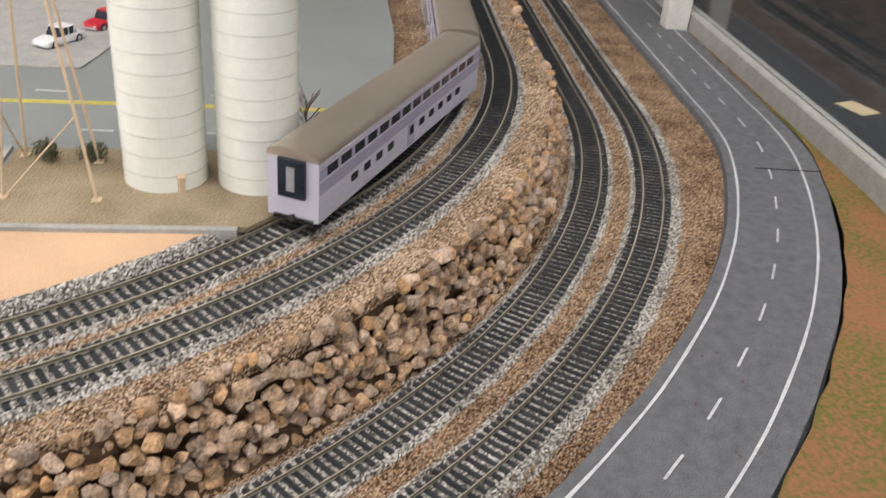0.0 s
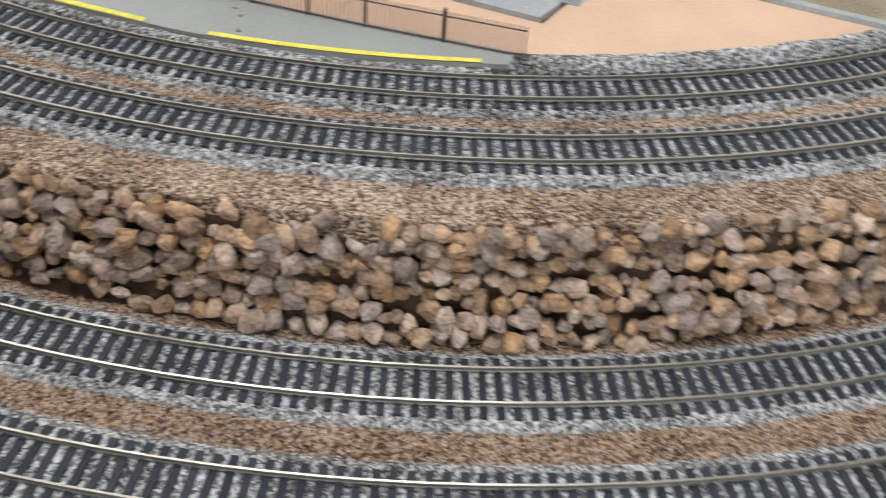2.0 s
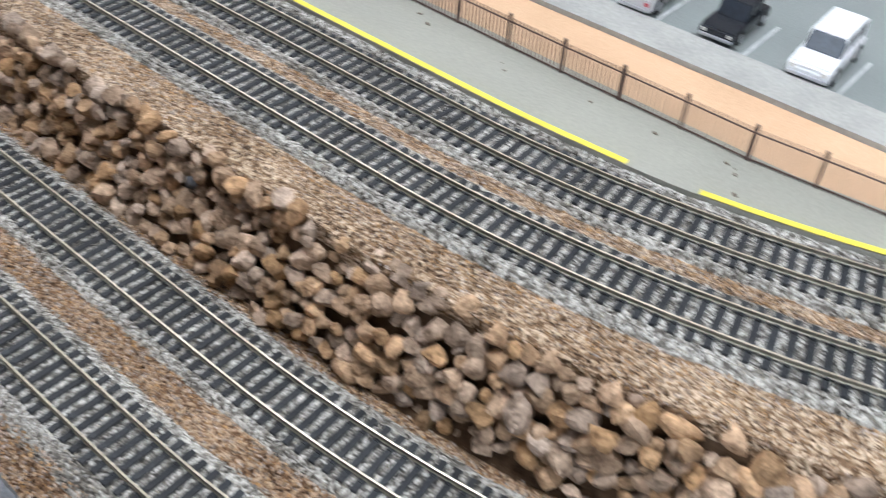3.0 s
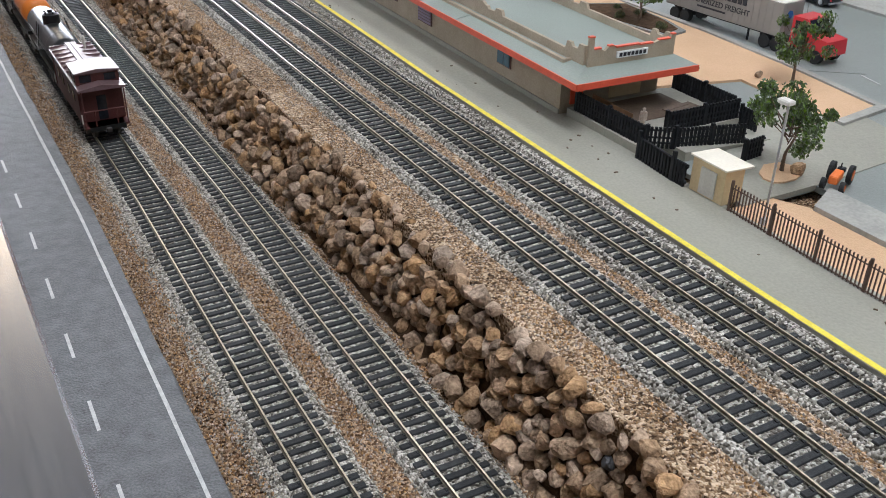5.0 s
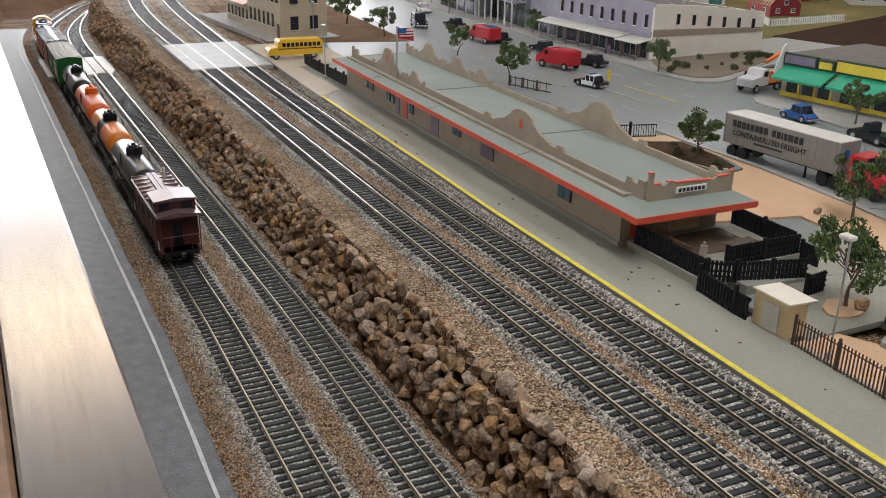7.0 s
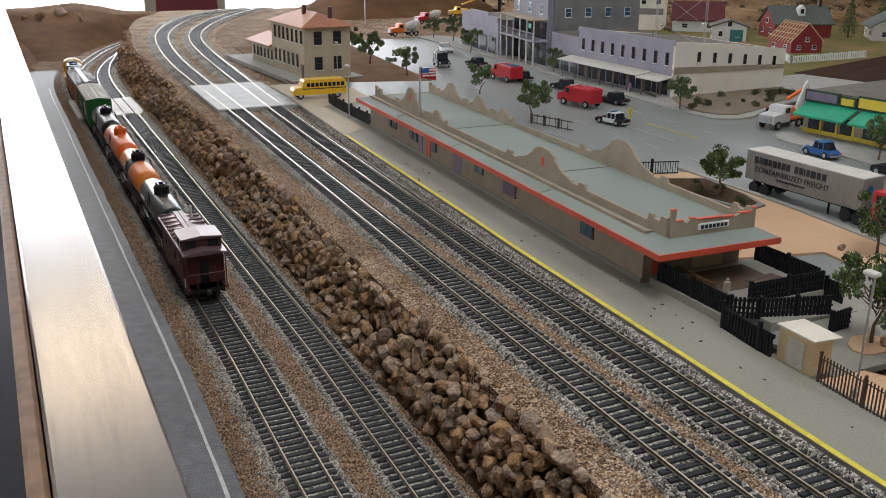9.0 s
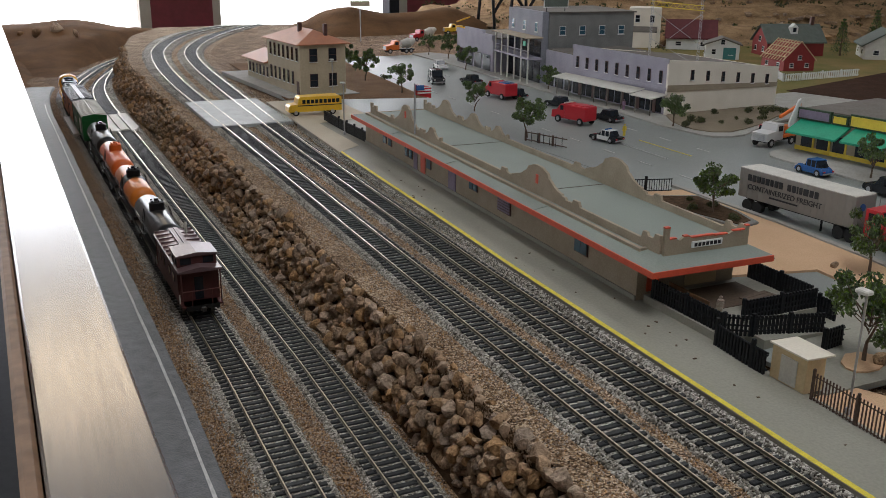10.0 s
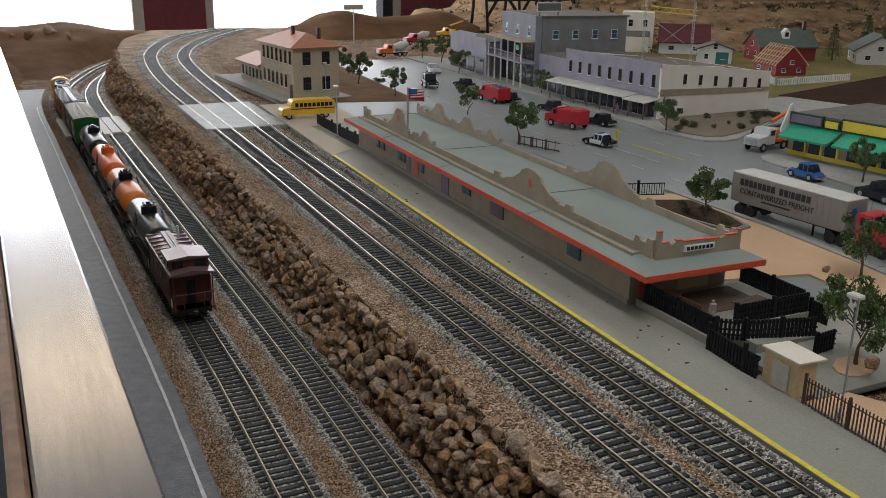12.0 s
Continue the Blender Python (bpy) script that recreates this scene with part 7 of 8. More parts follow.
def lettering(text, size, where, material, parent, label):
    cu = bpy.data.curves.new("lettering", "FONT")
    cu.body, cu.size, cu.extrude, cu.align_x = text, size, 0.0002, "LEFT"
    tmp = bpy.data.objects.new("lettering", cu)
    scene.collection.objects.link(tmp)
    dg = bpy.context.evaluated_depsgraph_get()
    me = bpy.data.meshes.new_from_object(tmp.evaluated_get(dg))
    bpy.data.objects.remove(tmp)
    ob = new("lettering", me)
    me.materials.clear()
    me.materials.append(material)
    ob.parent, ob.matrix_local = parent, where
    ob["label"] = label
    return ob


def semi():
    t = thing("semi_trailer_truck", "grey box trailer behind a red road tractor", "truck", pose(0.6375, 0.598, 0.0519, 0, 0, 184.5), group="road vehicles")
    L, W = 0.128, 0.027
    bx = pb("trailer_box", t, M_TRAILER, -W / 2, W / 2, -L / 2, L / 2, 0.0125, 0.0400, 0.0006, "grey panel trailer box")
    pb("trailer_roof", bx, M_OFFWHITE, -W / 2 + 0.0004, W / 2 - 0.0004, -L / 2 + 0.0004, L / 2 - 0.0004, 0.0399, 0.0405, label="pale trailer roof")
    for k in range(20):
        y = -L / 2 + 0.004 + k * 0.0067
        for sx in (-1, 1):
            pb("side_rib", bx, M_TRAILER, *sorted((sx * (W / 2 - 0.0001), sx * (W / 2 + 0.0003))), y, y + 0.0003, 0.0130, 0.0395)
    # near side faces local +x; the words run towards the tractor
    face = W / 2 + 0.0004
    m = Matrix(((0, 0, 1, face), (1, 0, 0, -0.0525), (0, 1, 0, 0.0217), (0, 0, 0, 1)))
    lettering("CONTAINERIZED FREIGHT", 0.0070, m, M_INK, bx, "dark words containerized freight")
    y = -0.0530
    for w in (5, 5, 5, 4.6, 5, 4.4, 4.8, 5, 0, 4.8, 5, 1.8, 4, 6.4, 5, 5):
        w *= 0.00088
        if w:
            pb("name_block", bx, M_INK, face - 0.0004, face + 0.0003, y, y + w - 0.0005, 0.0296, 0.0356, label="dark painted block")
        y += (w or 0.0030) + 0.0010
    pb("fine_print_bar", bx, M_INK, face - 0.0004, face + 0.0002, -0.026, 0.006, 0.0180, 0.0194)
    bm = bmesh.new()
    rod(bm, (0.004, L / 2 - 0.0002, 0.030), (0.004, L / 2 + 0.0006, 0.030), 0.0035, 16)
    part("round_emblem", bm, M_CARBLUE, bx)
    for y in (-L / 2 + 0.012, -L / 2 + 0.024):
        for sx in (-1, 1):
            bm = bmesh.new()
            rod(bm, (sx * 0.0075, y, 0.0056), (sx * 0.0133, y, 0.0056), 0.0056, 16)
            part("wheel", bm, M_TYRE, t)
    for sx in (-1, 1):
        rods("landing_leg", t, M_BLACK, [((sx * 0.009, L / 2 - 0.034, 0.0125), (sx * 0.009, L / 2 - 0.034, 0.001))], 0.0011)
    pb("chassis_rail", t, M_BLACK, -0.006, 0.006, -L / 2 + 0.004, L / 2 - 0.006, 0.0095, 0.0126)
    y = L / 2
    cabm = pb("tractor_chassis", t, M_BLACK, -0.008, 0.008, y - 0.022, y + 0.040, 0.0070, 0.0100)
    bm = bmesh.new()
    prism(bm, [(y + 0.010, 0.0095), (y + 0.010, 0.0330), (y + 0.024, 0.0330), (y + 0.029, 0.0215), (y + 0.046, 0.0195), (y + 0.047, 0.0075), (y + 0.030, 0.0075)], "x", -0.0125, 0.0125)
    part("tractor_cab", bm, M_CARRED, t, "red tractor cab")
    bm = bmesh.new()
    prism(bm, [(y + 0.0245, 0.0322), (y + 0.0288, 0.0222), (y + 0.0293, 0.0224), (y + 0.0250, 0.0324)], "x", -0.0110, 0.0110)
    part("windscreen", bm, M_GLASS_DK, t)
    for sx in (-1, 1):
        pb("side_window", t, M_GLASS_DK, *sorted((sx * 0.0122, sx * 0.0128)), y + 0.013, y + 0.022, 0.0225, 0.0300)
        for yy in (y - 0.014, y - 0.002, y + 0.037):
            bm = bmesh.new()
            rod(bm, (sx * 0.0085, yy, 0.0056), (sx * 0.0132, yy, 0.0056), 0.0056, 16)
            part("wheel", bm, M_TYRE, t)


semi()


def school_bus():
    b = thing("school_bus", "yellow school bus waiting at the crossing", "bus", pose(0.398, 1.3120, 0.0527, 0, 0, 88) @ Matrix.Diagonal((0.86, 0.86, 0.86, 1)), group="road vehicles")
    bm = bmesh.new()
    prism(bm, [(-0.046, 0.007), (-0.046, 0.029), (-0.042, 0.032), (0.026, 0.032), (0.029, 0.029), (0.031, 0.020), (0.044, 0.0185), (0.046, 0.015), (0.046, 0.007)], "x", -0.0135, 0.0135)
    body = part("body", bm, M_BUSYEL, b)
    for sx in (-1, 1):
        for k in range(9):
            y = -0.042 + k * 0.0074
            pb("window", body, M_GLASS_DK, *sorted((sx * 0.0131, sx * 0.0138)), y, y + 0.0056, 0.0205, 0.0270)
        pb("black_stripe", body, M_INK, *sorted((sx * 0.0133, sx * 0.0138)), -0.046, 0.030, 0.0165, 0.0180)
    bm = bmesh.new()
    prism(bm, [(0.0272, 0.0290), (0.0300, 0.0205), (0.0306, 0.0207), (0.0278, 0.0292)], "x", -0.012, 0.012)
    part("windscreen", bm, M_GLASS_DK, b)
    wheels(b, 0.09, 0.026, 0.0058, (-0.030, 0.034))


school_bus()


def work_truck(x, y, rz, label, body_m, load_m, mixer=False):
    t = thing("work_truck", label, "truck", pose(x, y, 0.0519, 0, 0, rz), group="road vehicles")
    pb("chassis", t, M_BLACK, -0.008, 0.008, -0.036, 0.034, 0.0065, 0.0095)
    bm = bmesh.new()
    prism(bm, [(0.004, 0.0085), (0.004, 0.0285), (0.016, 0.0285), (0.019, 0.0200), (0.036, 0.0180), (0.037, 0.0080)], "x", -0.0115, 0.0115)
    part("cab", bm, body_m, t)
    for sx in (-1, 1):
        pb("side_window", t, M_GLASS_DK, *sorted((sx * 0.0112, sx * 0.0118)), 0.006, 0.0145, 0.0195, 0.0260)
    pb("grille", t, M_SILVER, -0.0085, 0.0085, 0.0368, 0.0376, 0.0090, 0.0165)
    if mixer:
        bm = bmesh.new()
        rod(bm, (0, -0.004, 0.020), (0, -0.024, 0.023), 0.0075, 18, 0.0120)
        rod(bm, (0, -0.024, 0.023), (0, -0.040, 0.029), 0.0120, 18, 0.0045)
        part("drum", bm, load_m, t, "pale mixer drum")
    else:
        bm = bmesh.new()
        box(bm, -0.010, 0.010, -0.034, 0.002, 0.0095, 0.0135, 0.0005)
        box(bm, -0.003, 0.003, -0.030, 0.000, 0.0135, 0.0200, 0.0006)
        box(bm, -0.0018, 0.0018, -0.052, -0.010, 0.0250, 0.0290, 0.0005, m=pose(0, 0, 0.006, -18, 0, 0))
        box(bm, -0.006, 0.006, -0.018, -0.002, 0.0135, 0.0240, 0.0006)
        part("crane_bed", bm, load_m, t, "orange recovery crane")
    wheels(t, 0.07, 0.024, 0.0055, (-0.026, -0.014, 0.027))


work_truck(0.880, 0.880, 100, "silver-grey recovery truck with orange crane", M_CARSILVER, M_MACHINE)
work_truck(0.835, 2.050, 90, "orange and green mixer truck far up the street", M_MACHINE, M_OFFWHITE, True)
work_truck(1.010, 2.310, 100, "red mixer truck with a pale drum", M_CARRED, M_OFFWHITE, True)
work_truck(1.180, 2.460, 80, "yellow building machine on the far lot", M_BUSYEL, M_BUSYEL)
park(0.905, 0.925, 118, 0.044, 0.020, 0.0150, M_CARRED, "red car parked beside the gravel lot", shape="pickup")


def tractor(x, y, rz):
    t = thing("farm_tractor", "small orange-red farm tractor on the path", "tractor", pose(x, y, 0.0525, 0, 0, rz) @ Matrix.Diagonal((0.75, 0.75, 0.75, 1)))
    pb("bonnet", t, M_MACHINE, -0.0035, 0.0035, 0.0, 0.018, 0.0065, 0.0130, 0.0008)
    pb("seat", t, M_BLACK, -0.0030, 0.0030, -0.009, -0.004, 0.0085, 0.0125, 0.0006)
    for sx in (-1, 1):
        for y_, r in ((-0.007, 0.0078), (0.014, 0.0045)):
            bm = bmesh.new()
            rod(bm, (sx * 0.0055, y_, r), (sx * 0.0090, y_, r), r, 18)
            ty = part("tyre", bm, M_TYRE, t)
            bm = bmesh.new()
            rod(bm, (sx * 0.0089, y_, r), (sx * 0.0094, y_, r), r * 0.55, 12)
            part("hub", bm, M_MACHINE, ty)
    rods("steering_column", t, M_BLACK, [((0, 0.0, 0.012), (0, -0.003, 0.0175))], 0.0006)


tractor(0.462, 0.3285, 115)


# ---- trees and shrubs ----
def leaf_cloud(bm, centre, radius, count, size, rng):
    for _ in range(count):
        v = Vector((rng.gauss(0, 1), rng.gauss(0, 1), rng.gauss(0, 1))).normalized() * radius * rng.random() ** 0.4
        p = centre + Vector((v.x, v.y, v.z * 0.9))
        m = Matrix.Translation(p) @ Euler((rng.uniform(0, 6.3), rng.uniform(0, 6.3), 0)).to_matrix().to_4x4()
        w = size * rng.uniform(0.6, 1.3)
        q = [bm.verts.new(m @ Vector(c)) for c in ((-w, 0, 0), (0, -w * 0.6, w * 0.25), (w, 0, 0), (0, w * 0.6, w * 0.25))]
        bm.faces.new(q)


def tree(seed, h, label, where, spread=0.42):
    rng = random.Random(seed)
    t = thing("tree", label, "tree", where, group="model trees")
    bm = bmesh.new()
    p, d, r = Vector((0, 0, -0.001)), Vector((rng.uniform(-0.1, 0.1), rng.uniform(-0.1, 0.1), 1)), h * 0.028
    for k in range(4):
        q = p + d.normalized() * h * 0.13
        rod(bm, p, q, r, 7, r * 0.82)
        p, r = q, r * 0.82
        d += Vector((rng.uniform(-0.3, 0.3), rng.uniform(-0.3, 0.3), 0))
    tips = []
    for k in range(14):
        a = k * 2.4 + rng.uniform(-0.4, 0.4)
        base = Vector((0, 0, h * rng.uniform(0.28, 0.52)))
        reach = spread * rng.uniform(0.35, 1.15)
        tip = Vector((math.cos(a) * h * reach, math.sin(a) * h * reach, h * rng.uniform(0.40, 0.97)))
        rod(bm, base, tip, r * 0.7, 5, r * 0.25)
        tips.append(tip)
    part("trunk", bm, M_TRUNK, t)
    bm = bmesh.new()
    for tip in tips + [Vector((0, 0, h * 0.85)), Vector((0, 0, h * 0.66))]:
        leaf_cloud(bm, tip, h * rng.uniform(0.07, 0.17), 150, h * 0.030, rng)
    part("crown", bm, M_LEAF, t)
    return t


for i, (x, y, h, lab) in enumerate(((0.577, 0.646, 0.048, "green tree on the sand strip behind the station"), (0.580, 0.470, 0.050, "bushy green tree at the end of the sand strip"), (0.446, 0.356, 0.052, "green tree in a round sand bed"),
                                   (0.602, 1.036, 0.050, "dense green street tree by the station"), (0.630, 1.245, 0.042, "small street tree behind the station roof"), (0.829, 1.024, 0.048, "tree on the corner of the gravel lot"),
                                   (0.600, 1.460, 0.050, "tree beside the depot lot"), (0.594, 1.625, 0.058, "tree behind the depot"), (0.606, 1.780, 0.050, "tree behind the depot"), (0.876, 1.970, 0.045, "tree on the far pavement"), (0.886, 1.885, 0.055, "tree on the far pavement"),
                                   (0.838, 1.700, 0.045, "small tree in front of the hotel"), (0.850, 1.395, 0.040, "small tree at the shop awning"), (0.834, 0.692, 0.046, "tree in front of the green awnings"), (0.590, 0.250, 0.044, "bushy tree on the car park island"), (0.590, 0.215, 0.040, "small tree on the car park island"))):
    tree(20 + i, h, lab, pose(x, y, 0.0535, 0, 0, i * 47))


def shrub(x, y, z, s, seed, label):
    rng = random.Random(seed)
    bm = bmesh.new()
    for _ in range(5):
        leaf_cloud(bm, Vector((rng.uniform(-s, s) * 0.5, rng.uniform(-s, s) * 0.5, s * rng.uniform(0.3, 0.7))), s * 0.5, 120, s * 0.09, rng)
    rod(bm, (0, 0, -0.001), (0, 0, s * 0.6), s * 0.06, 5)
    ob = part("shrub", bm, M_SHRUB)
    ob.matrix_world = pose(x, y, z)
    return tagged(ob, label, "shrub", "low shrubs")


for i, (x, y, s) in enumerate(((0.872, 1.037, 0.010), (0.876, 1.024, 0.009), (1.000, 1.065, 0.009), (1.008, 1.039, 0.013), (1.040, 1.053, 0.011), (0.945, 1.075, 0.008), (0.936, 0.991, 0.009), (0.900, 1.006, 0.005), (0.942, 1.024, 0.005), (1.052, 1.046, 0.009), (0.978, 1.010, 0.007), (0.838, 1.008, 0.009))):
    shrub(x, y, 0.0552, s, 60 + i, "dry olive shrub on the gravel lot")
for i, (x, y, s) in enumerate(((0.608, -0.145, 0.013), (0.609, -0.172, 0.013), (0.575, 0.30, 0.010), (0.595, 0.29, 0.012), (0.580, 0.618, 0.008), (0.568, 0.662, 0.008), (0.592, 0.665, 0.007), (0.586, 0.690, 0.006), (0.63, 1.55, 0.008), (0.63, 1.62, 0.009))):
    shrub(x, y, 0.0535, s, 80 + i, "small dark green shrub")


def boulder(x, y, z, s, seed, label):
    ob = new("boulder", STONES[seed % 24].copy())
    ob.data.materials.clear()
    ob.data.materials.append(M_ROCK)
    ob.matrix_world = pose(x, y, z, seed * 31, seed * 17, seed * 53) @ Matrix.Diagonal((s, s, s, 1))
    return tagged(ob, label, "rock", "loose boulders")


boulder(0.452, 0.350, 0.0555, 0.005, 3, "tan boulder under the tree")
boulder(0.565, 0.490, 0.0550, 0.004, 7, "small tan boulder on the sand strip")

# ---- silos and tower at the yard ----
tagged(part("yard_kerb", bbox(0.5055, 0.5105, -0.280, -0.1165, 0.046, 0.0545), M_CURB), "pale kerb along the silo yard", "kerb", kind="structure")
ob = tagged(part("yard_kerb_side", bbox(0.0, 0.122, -0.003, 0.002, 0.046, 0.0546), M_CURB), "pale kerb along the silo yard", "kerb", kind="structure")
ob.matrix_world = pose(0.5035, -0.1135, 0, 0, 0, 1)


def silo(x, y, r, h, label):
    s = thing("grain_silo", label, "silo", pose(x, y, 0.0525), group="grain silos")
    bm = bmesh.new()
    rod(bm, (0, 0, 0), (0, 0, h), r, 48)
    rod(bm, (0, 0, h - 0.0002), (0, 0, h + r * 0.45), r, 48, r * 0.1)
    part("shell", bm, M_SILO, s, "pale ribbed shell")
    for k in range(int(h / 0.0137)):
        bm = bmesh.new()
        rod(bm, (0, 0, 0.012 + k * 0.0137), (0, 0, 0.0126 + k * 0.0137), r + 0.0003, 48)
        part("band", bm, M_SILOBAND, s)
    bm = bmesh.new()
    box(bm, -r - 0.004, -r + 0.003, -0.002, 0.002, 0.0, 0.012, 0.0004, m=pose(0, 0, 0, 0, 0, 28))
    box(bm, -r - 0.005, -r + 0.001, -0.0026, 0.0026, 0.011, 0.0135, 0.0004, m=pose(0, 0, 0, 0, 0, 28))
    part("loading_spout", bm, M_BALSA, s, "small wooden spout at the base")


silo(0.584, -0.2265, 0.0275, 0.20, "tall pale green-white grain silo with ring bands")
silo(0.583, -0.2885, 0.0275, 0.20, "tall pale green-white grain silo beside its twin")


def tower():
    t = thing("wooden_tower", "unfinished tower of thin bare balsa poles", "tower")
    c = Vector((0.578, -0.150, 0.0525))
    feet = [Vector((-0.031, 0.019, 0)), Vector((-0.033, -0.039, 0)), Vector((0.026, -0.028, 0)), Vector((0.034, 0.023, 0))]
    for f in feet:
        top = c + Vector((f.x * 0.35, f.y * 0.35, 0.16))
        rods("leg", t, M_BALSA, [(c + f, top)], 0.0010, seg=6)
        pb("foot_block", t, M_BALSA, c.x + f.x - 0.003, c.x + f.x + 0.003, c.y + f.y - 0.003, c.y + f.y + 0.003, c.z - 0.001, c.z + 0.002)
    pairs = [(c + feet[0], c + Vector((feet[1].x * 0.77, feet[1].y * 0.77, 0.055))), (c + feet[3], c + Vector((feet[0].x * 0.77, feet[0].y * 0.77, 0.055)))]
    for q in pairs:
        rods("brace", t, M_BALSA, [q], 0.0006, seg=5)
    d = thing("bare_sapling", "thin leafless wire tree beside the silo", "tree", pose(0.617, -0.320, 0.0525))
    rng = random.Random(9)
    pr = [((0, 0, 0), (0.002, 0.001, 0.045))]
    for k in range(26):
        z = 0.010 + k * 0.0014
        a = rng.uniform(0, 6.3)
        pr.append(((0.001, 0, z), (0.009 * math.cos(a), 0.009 * math.sin(a), z + 0.012)))
    rods("branches", d, M_TRUNK, pr, 0.0004, seg=4)


tower()

# ---- glass screen and dark hall beyond the outer bend ----
sc = thing("glass_screen", "low grey ledge carrying a tall clear glass screen", "glass screen")
LEDGE = pose(0.30, -0.8215, 0, 0, 0, -0.9)
lg = part("ledge", bbox(0.0, 2.2, -0.012, 0.012, -0.03, 0.022, 0.002), M_CURB, sc, "grey painted ledge")
lg.matrix_world = LEDGE
gp = part("pane", bbox(0.0, 2.2, -0.002, 0.002, 0.022, 0.75), glass("clear_glass"), sc)
gp.matrix_world = LEDGE
gp.visible_shadow = False
po_ = part("post", bbox(0.905, 0.935, 0.013, 0.045, -0.01, 0.40, 0.002), M_OFFWHITE, sc, "white square post")
po_.matrix_world = LEDGE
tagged(part("wall_behind_screen", bbox(-0.4, 4.5, -1.30, -1.26, -0.95, 1.2), M_DARK), "dark partition behind the glass screen", "wall", kind="structure")
cd = part("paper_card", bbox(-0.02, 0.02, -0.014, 0.014, 0.0, 0.0006), M_CREAM)
cd.matrix_world = pose(0.92, -0.925, -0.003, 0, 0, 20)
tagged(cd, "small cream paper card lying behind the glass", "card")
tagged(part("shelf_behind_screen", bbox(0.2, 3.0, -1.26, -0.875, -0.06, -0.003), M_DARK), "dark shelf behind the glass screen", "shelf", kind="structure")


# ---- crumbs of dirt on the platform and the road ----
def crumbs(name, count, spot, label, seed):
    rng = random.Random(seed)
    bm = bmesh.new()
    for _ in range(count):
        x, y, z = spot(rng)
        w = rng.uniform(0.0004, 0.0012)
        box(bm, -w, w, -w * 0.6, w * 0.6, 0, w * 0.5, m=pose(x, y, z, rng.uniform(-15, 15), 0, rng.uniform(0, 180)))
    return tagged(part(name, bm, M_TRUNK), label, "dirt", kind="stuff")


crumbs("platform_crumbs", 40, lambda g: (g.uniform(0.345, 0.370), g.uniform(0.02, 0.95), 0.0521), "scattered dark crumbs of dirt on the platform", 3)
crumbs("road_crumbs", 60, lambda g: (0.919 - (q := g.uniform(0.84, 0.91)) * math.cos(u := g.uniform(-0.05, 1.1)), 0.151 - q * math.sin(u), ROAD_Z + 0.0004), "scattered dark crumbs of dirt on the road", 4)


# ---- grass tufts on the verge of the bend ----
def tufts():
    rng = random.Random(12)
    bm = bmesh.new()
    for _ in range(9):
        a0, r0 = rng.uniform(0.45, 1.0), rng.uniform(0.965, 1.05)
        for _ in range(16):
            r, a = r0 + rng.gauss(0, 0.012), a0 + rng.gauss(0, 0.02)
            leaf_cloud(bm, Vector((CX - r * math.cos(a), CY - r * math.sin(a), -0.005)), rng.uniform(0.002, 0.005), 14, 0.0012, rng)
    return tagged(part("grass_tufts", bm, M_SHRUB), "low olive green grass tufts on the verge", "grass", kind="stuff")


tufts()


# ---- hills, farms and trestle at the far side ----
def clear_of_tracks(x, y, z):
    """Keep the slopes below the track beds."""
    xa, xb, xc, xd = (CX - r + far_shift(r, y) for r in (R_A, R_B, R_C, R_D))
    z = min(z, -0.012 + 1.1 * max(0.0, xa - 0.045 - x, x - xb - 0.045))
    return min(z, 0.040 + 1.1 * max(0.0, xc - 0.05 - x, x - xd - 0.05))


def hill(name, x0, x1, y0, y1, f, label, nx=70, ny=40, material=None):
    verts, faces = [], []
    for j in range(ny + 1):
        for i in range(nx + 1):
            x, y = x0 + (x1 - x0) * i / nx, y0 + (y1 - y0) * j / ny
            n = noise.fractal(Vector((x * 4, y * 4, 3.1)), 1.0, 2.0, 4)
            verts.append((x, y, clear_of_tracks(x, y, f(x, y) + 0.018 * n)))
    for j in range(ny):
        for i in range(nx):
            a = j * (nx + 1) + i
            faces.append((a, a + 1, a + nx + 2, a + nx + 1))
    ob = mesh_part(name, verts, faces, material or M_HILL)
    for p in ob.data.polygons:
        p.use_smooth = True
    return tagged(ob, label, "hill", kind="structure")


def bump_at(x, y, cx, cy, rx, ry, h):
    return h * math.exp(-((x - cx) / rx) ** 2 - ((y - cy) / ry) ** 2)


def terrace_step(u):
    """Flat ledges with steep banks between them."""
    k = u * 4
    f = k - math.floor(k)
    return (math.floor(k) + min(f * 3.5, 1.0) * 0.9 + f * 0.1) / 4


hill("hills_far", -0.25, 3.4, 2.35, 3.3, lambda x, y: -0.012 + bump_at(x, y, 0.945, 2.78, 0.17, 0.25, 0.112) + bump_at(x, y, 1.285, 2.75, 0.19, 0.22, 0.115) + bump_at(x, y, 0.10, 2.98, 0.55, 0.33, 0.082), "brown sculpted hills at the far end", 150, 50)
hill("hillside_left", -0.02, 0.30, 2.05, 2.75, lambda x, y: -0.02 + bump_at(x, y, -0.03, 2.45, 0.06, 0.25, 0.05), "brown earth slope beside the lower tracks", 30, 40)
hill("hills_east", 1.25, 3.4, 1.75, 3.2, lambda x, y: 0.035 + 0.20 * terrace_step(min(max((x - 1.35) / 0.7, 0), 1) * min(max((y - 1.85) / 0.7, 0), 1)), "brown terraced hills behind the farms", 60, 60, M_BANK)
tagged(part("farm_ground", bbox(1.12, 3.0, 1.02, 1.95, 0.046, 0.0522), M_FARM), "dull green farm ground", "ground", kind="structure")
slab("ploughed_field", [(1.24, 1.23), (1.34, 0.86), (2.3, 0.80), (2.2, 1.62), (1.66, 1.36)], 0.0532, M_FIELD, "dark brown ploughed field", "field")


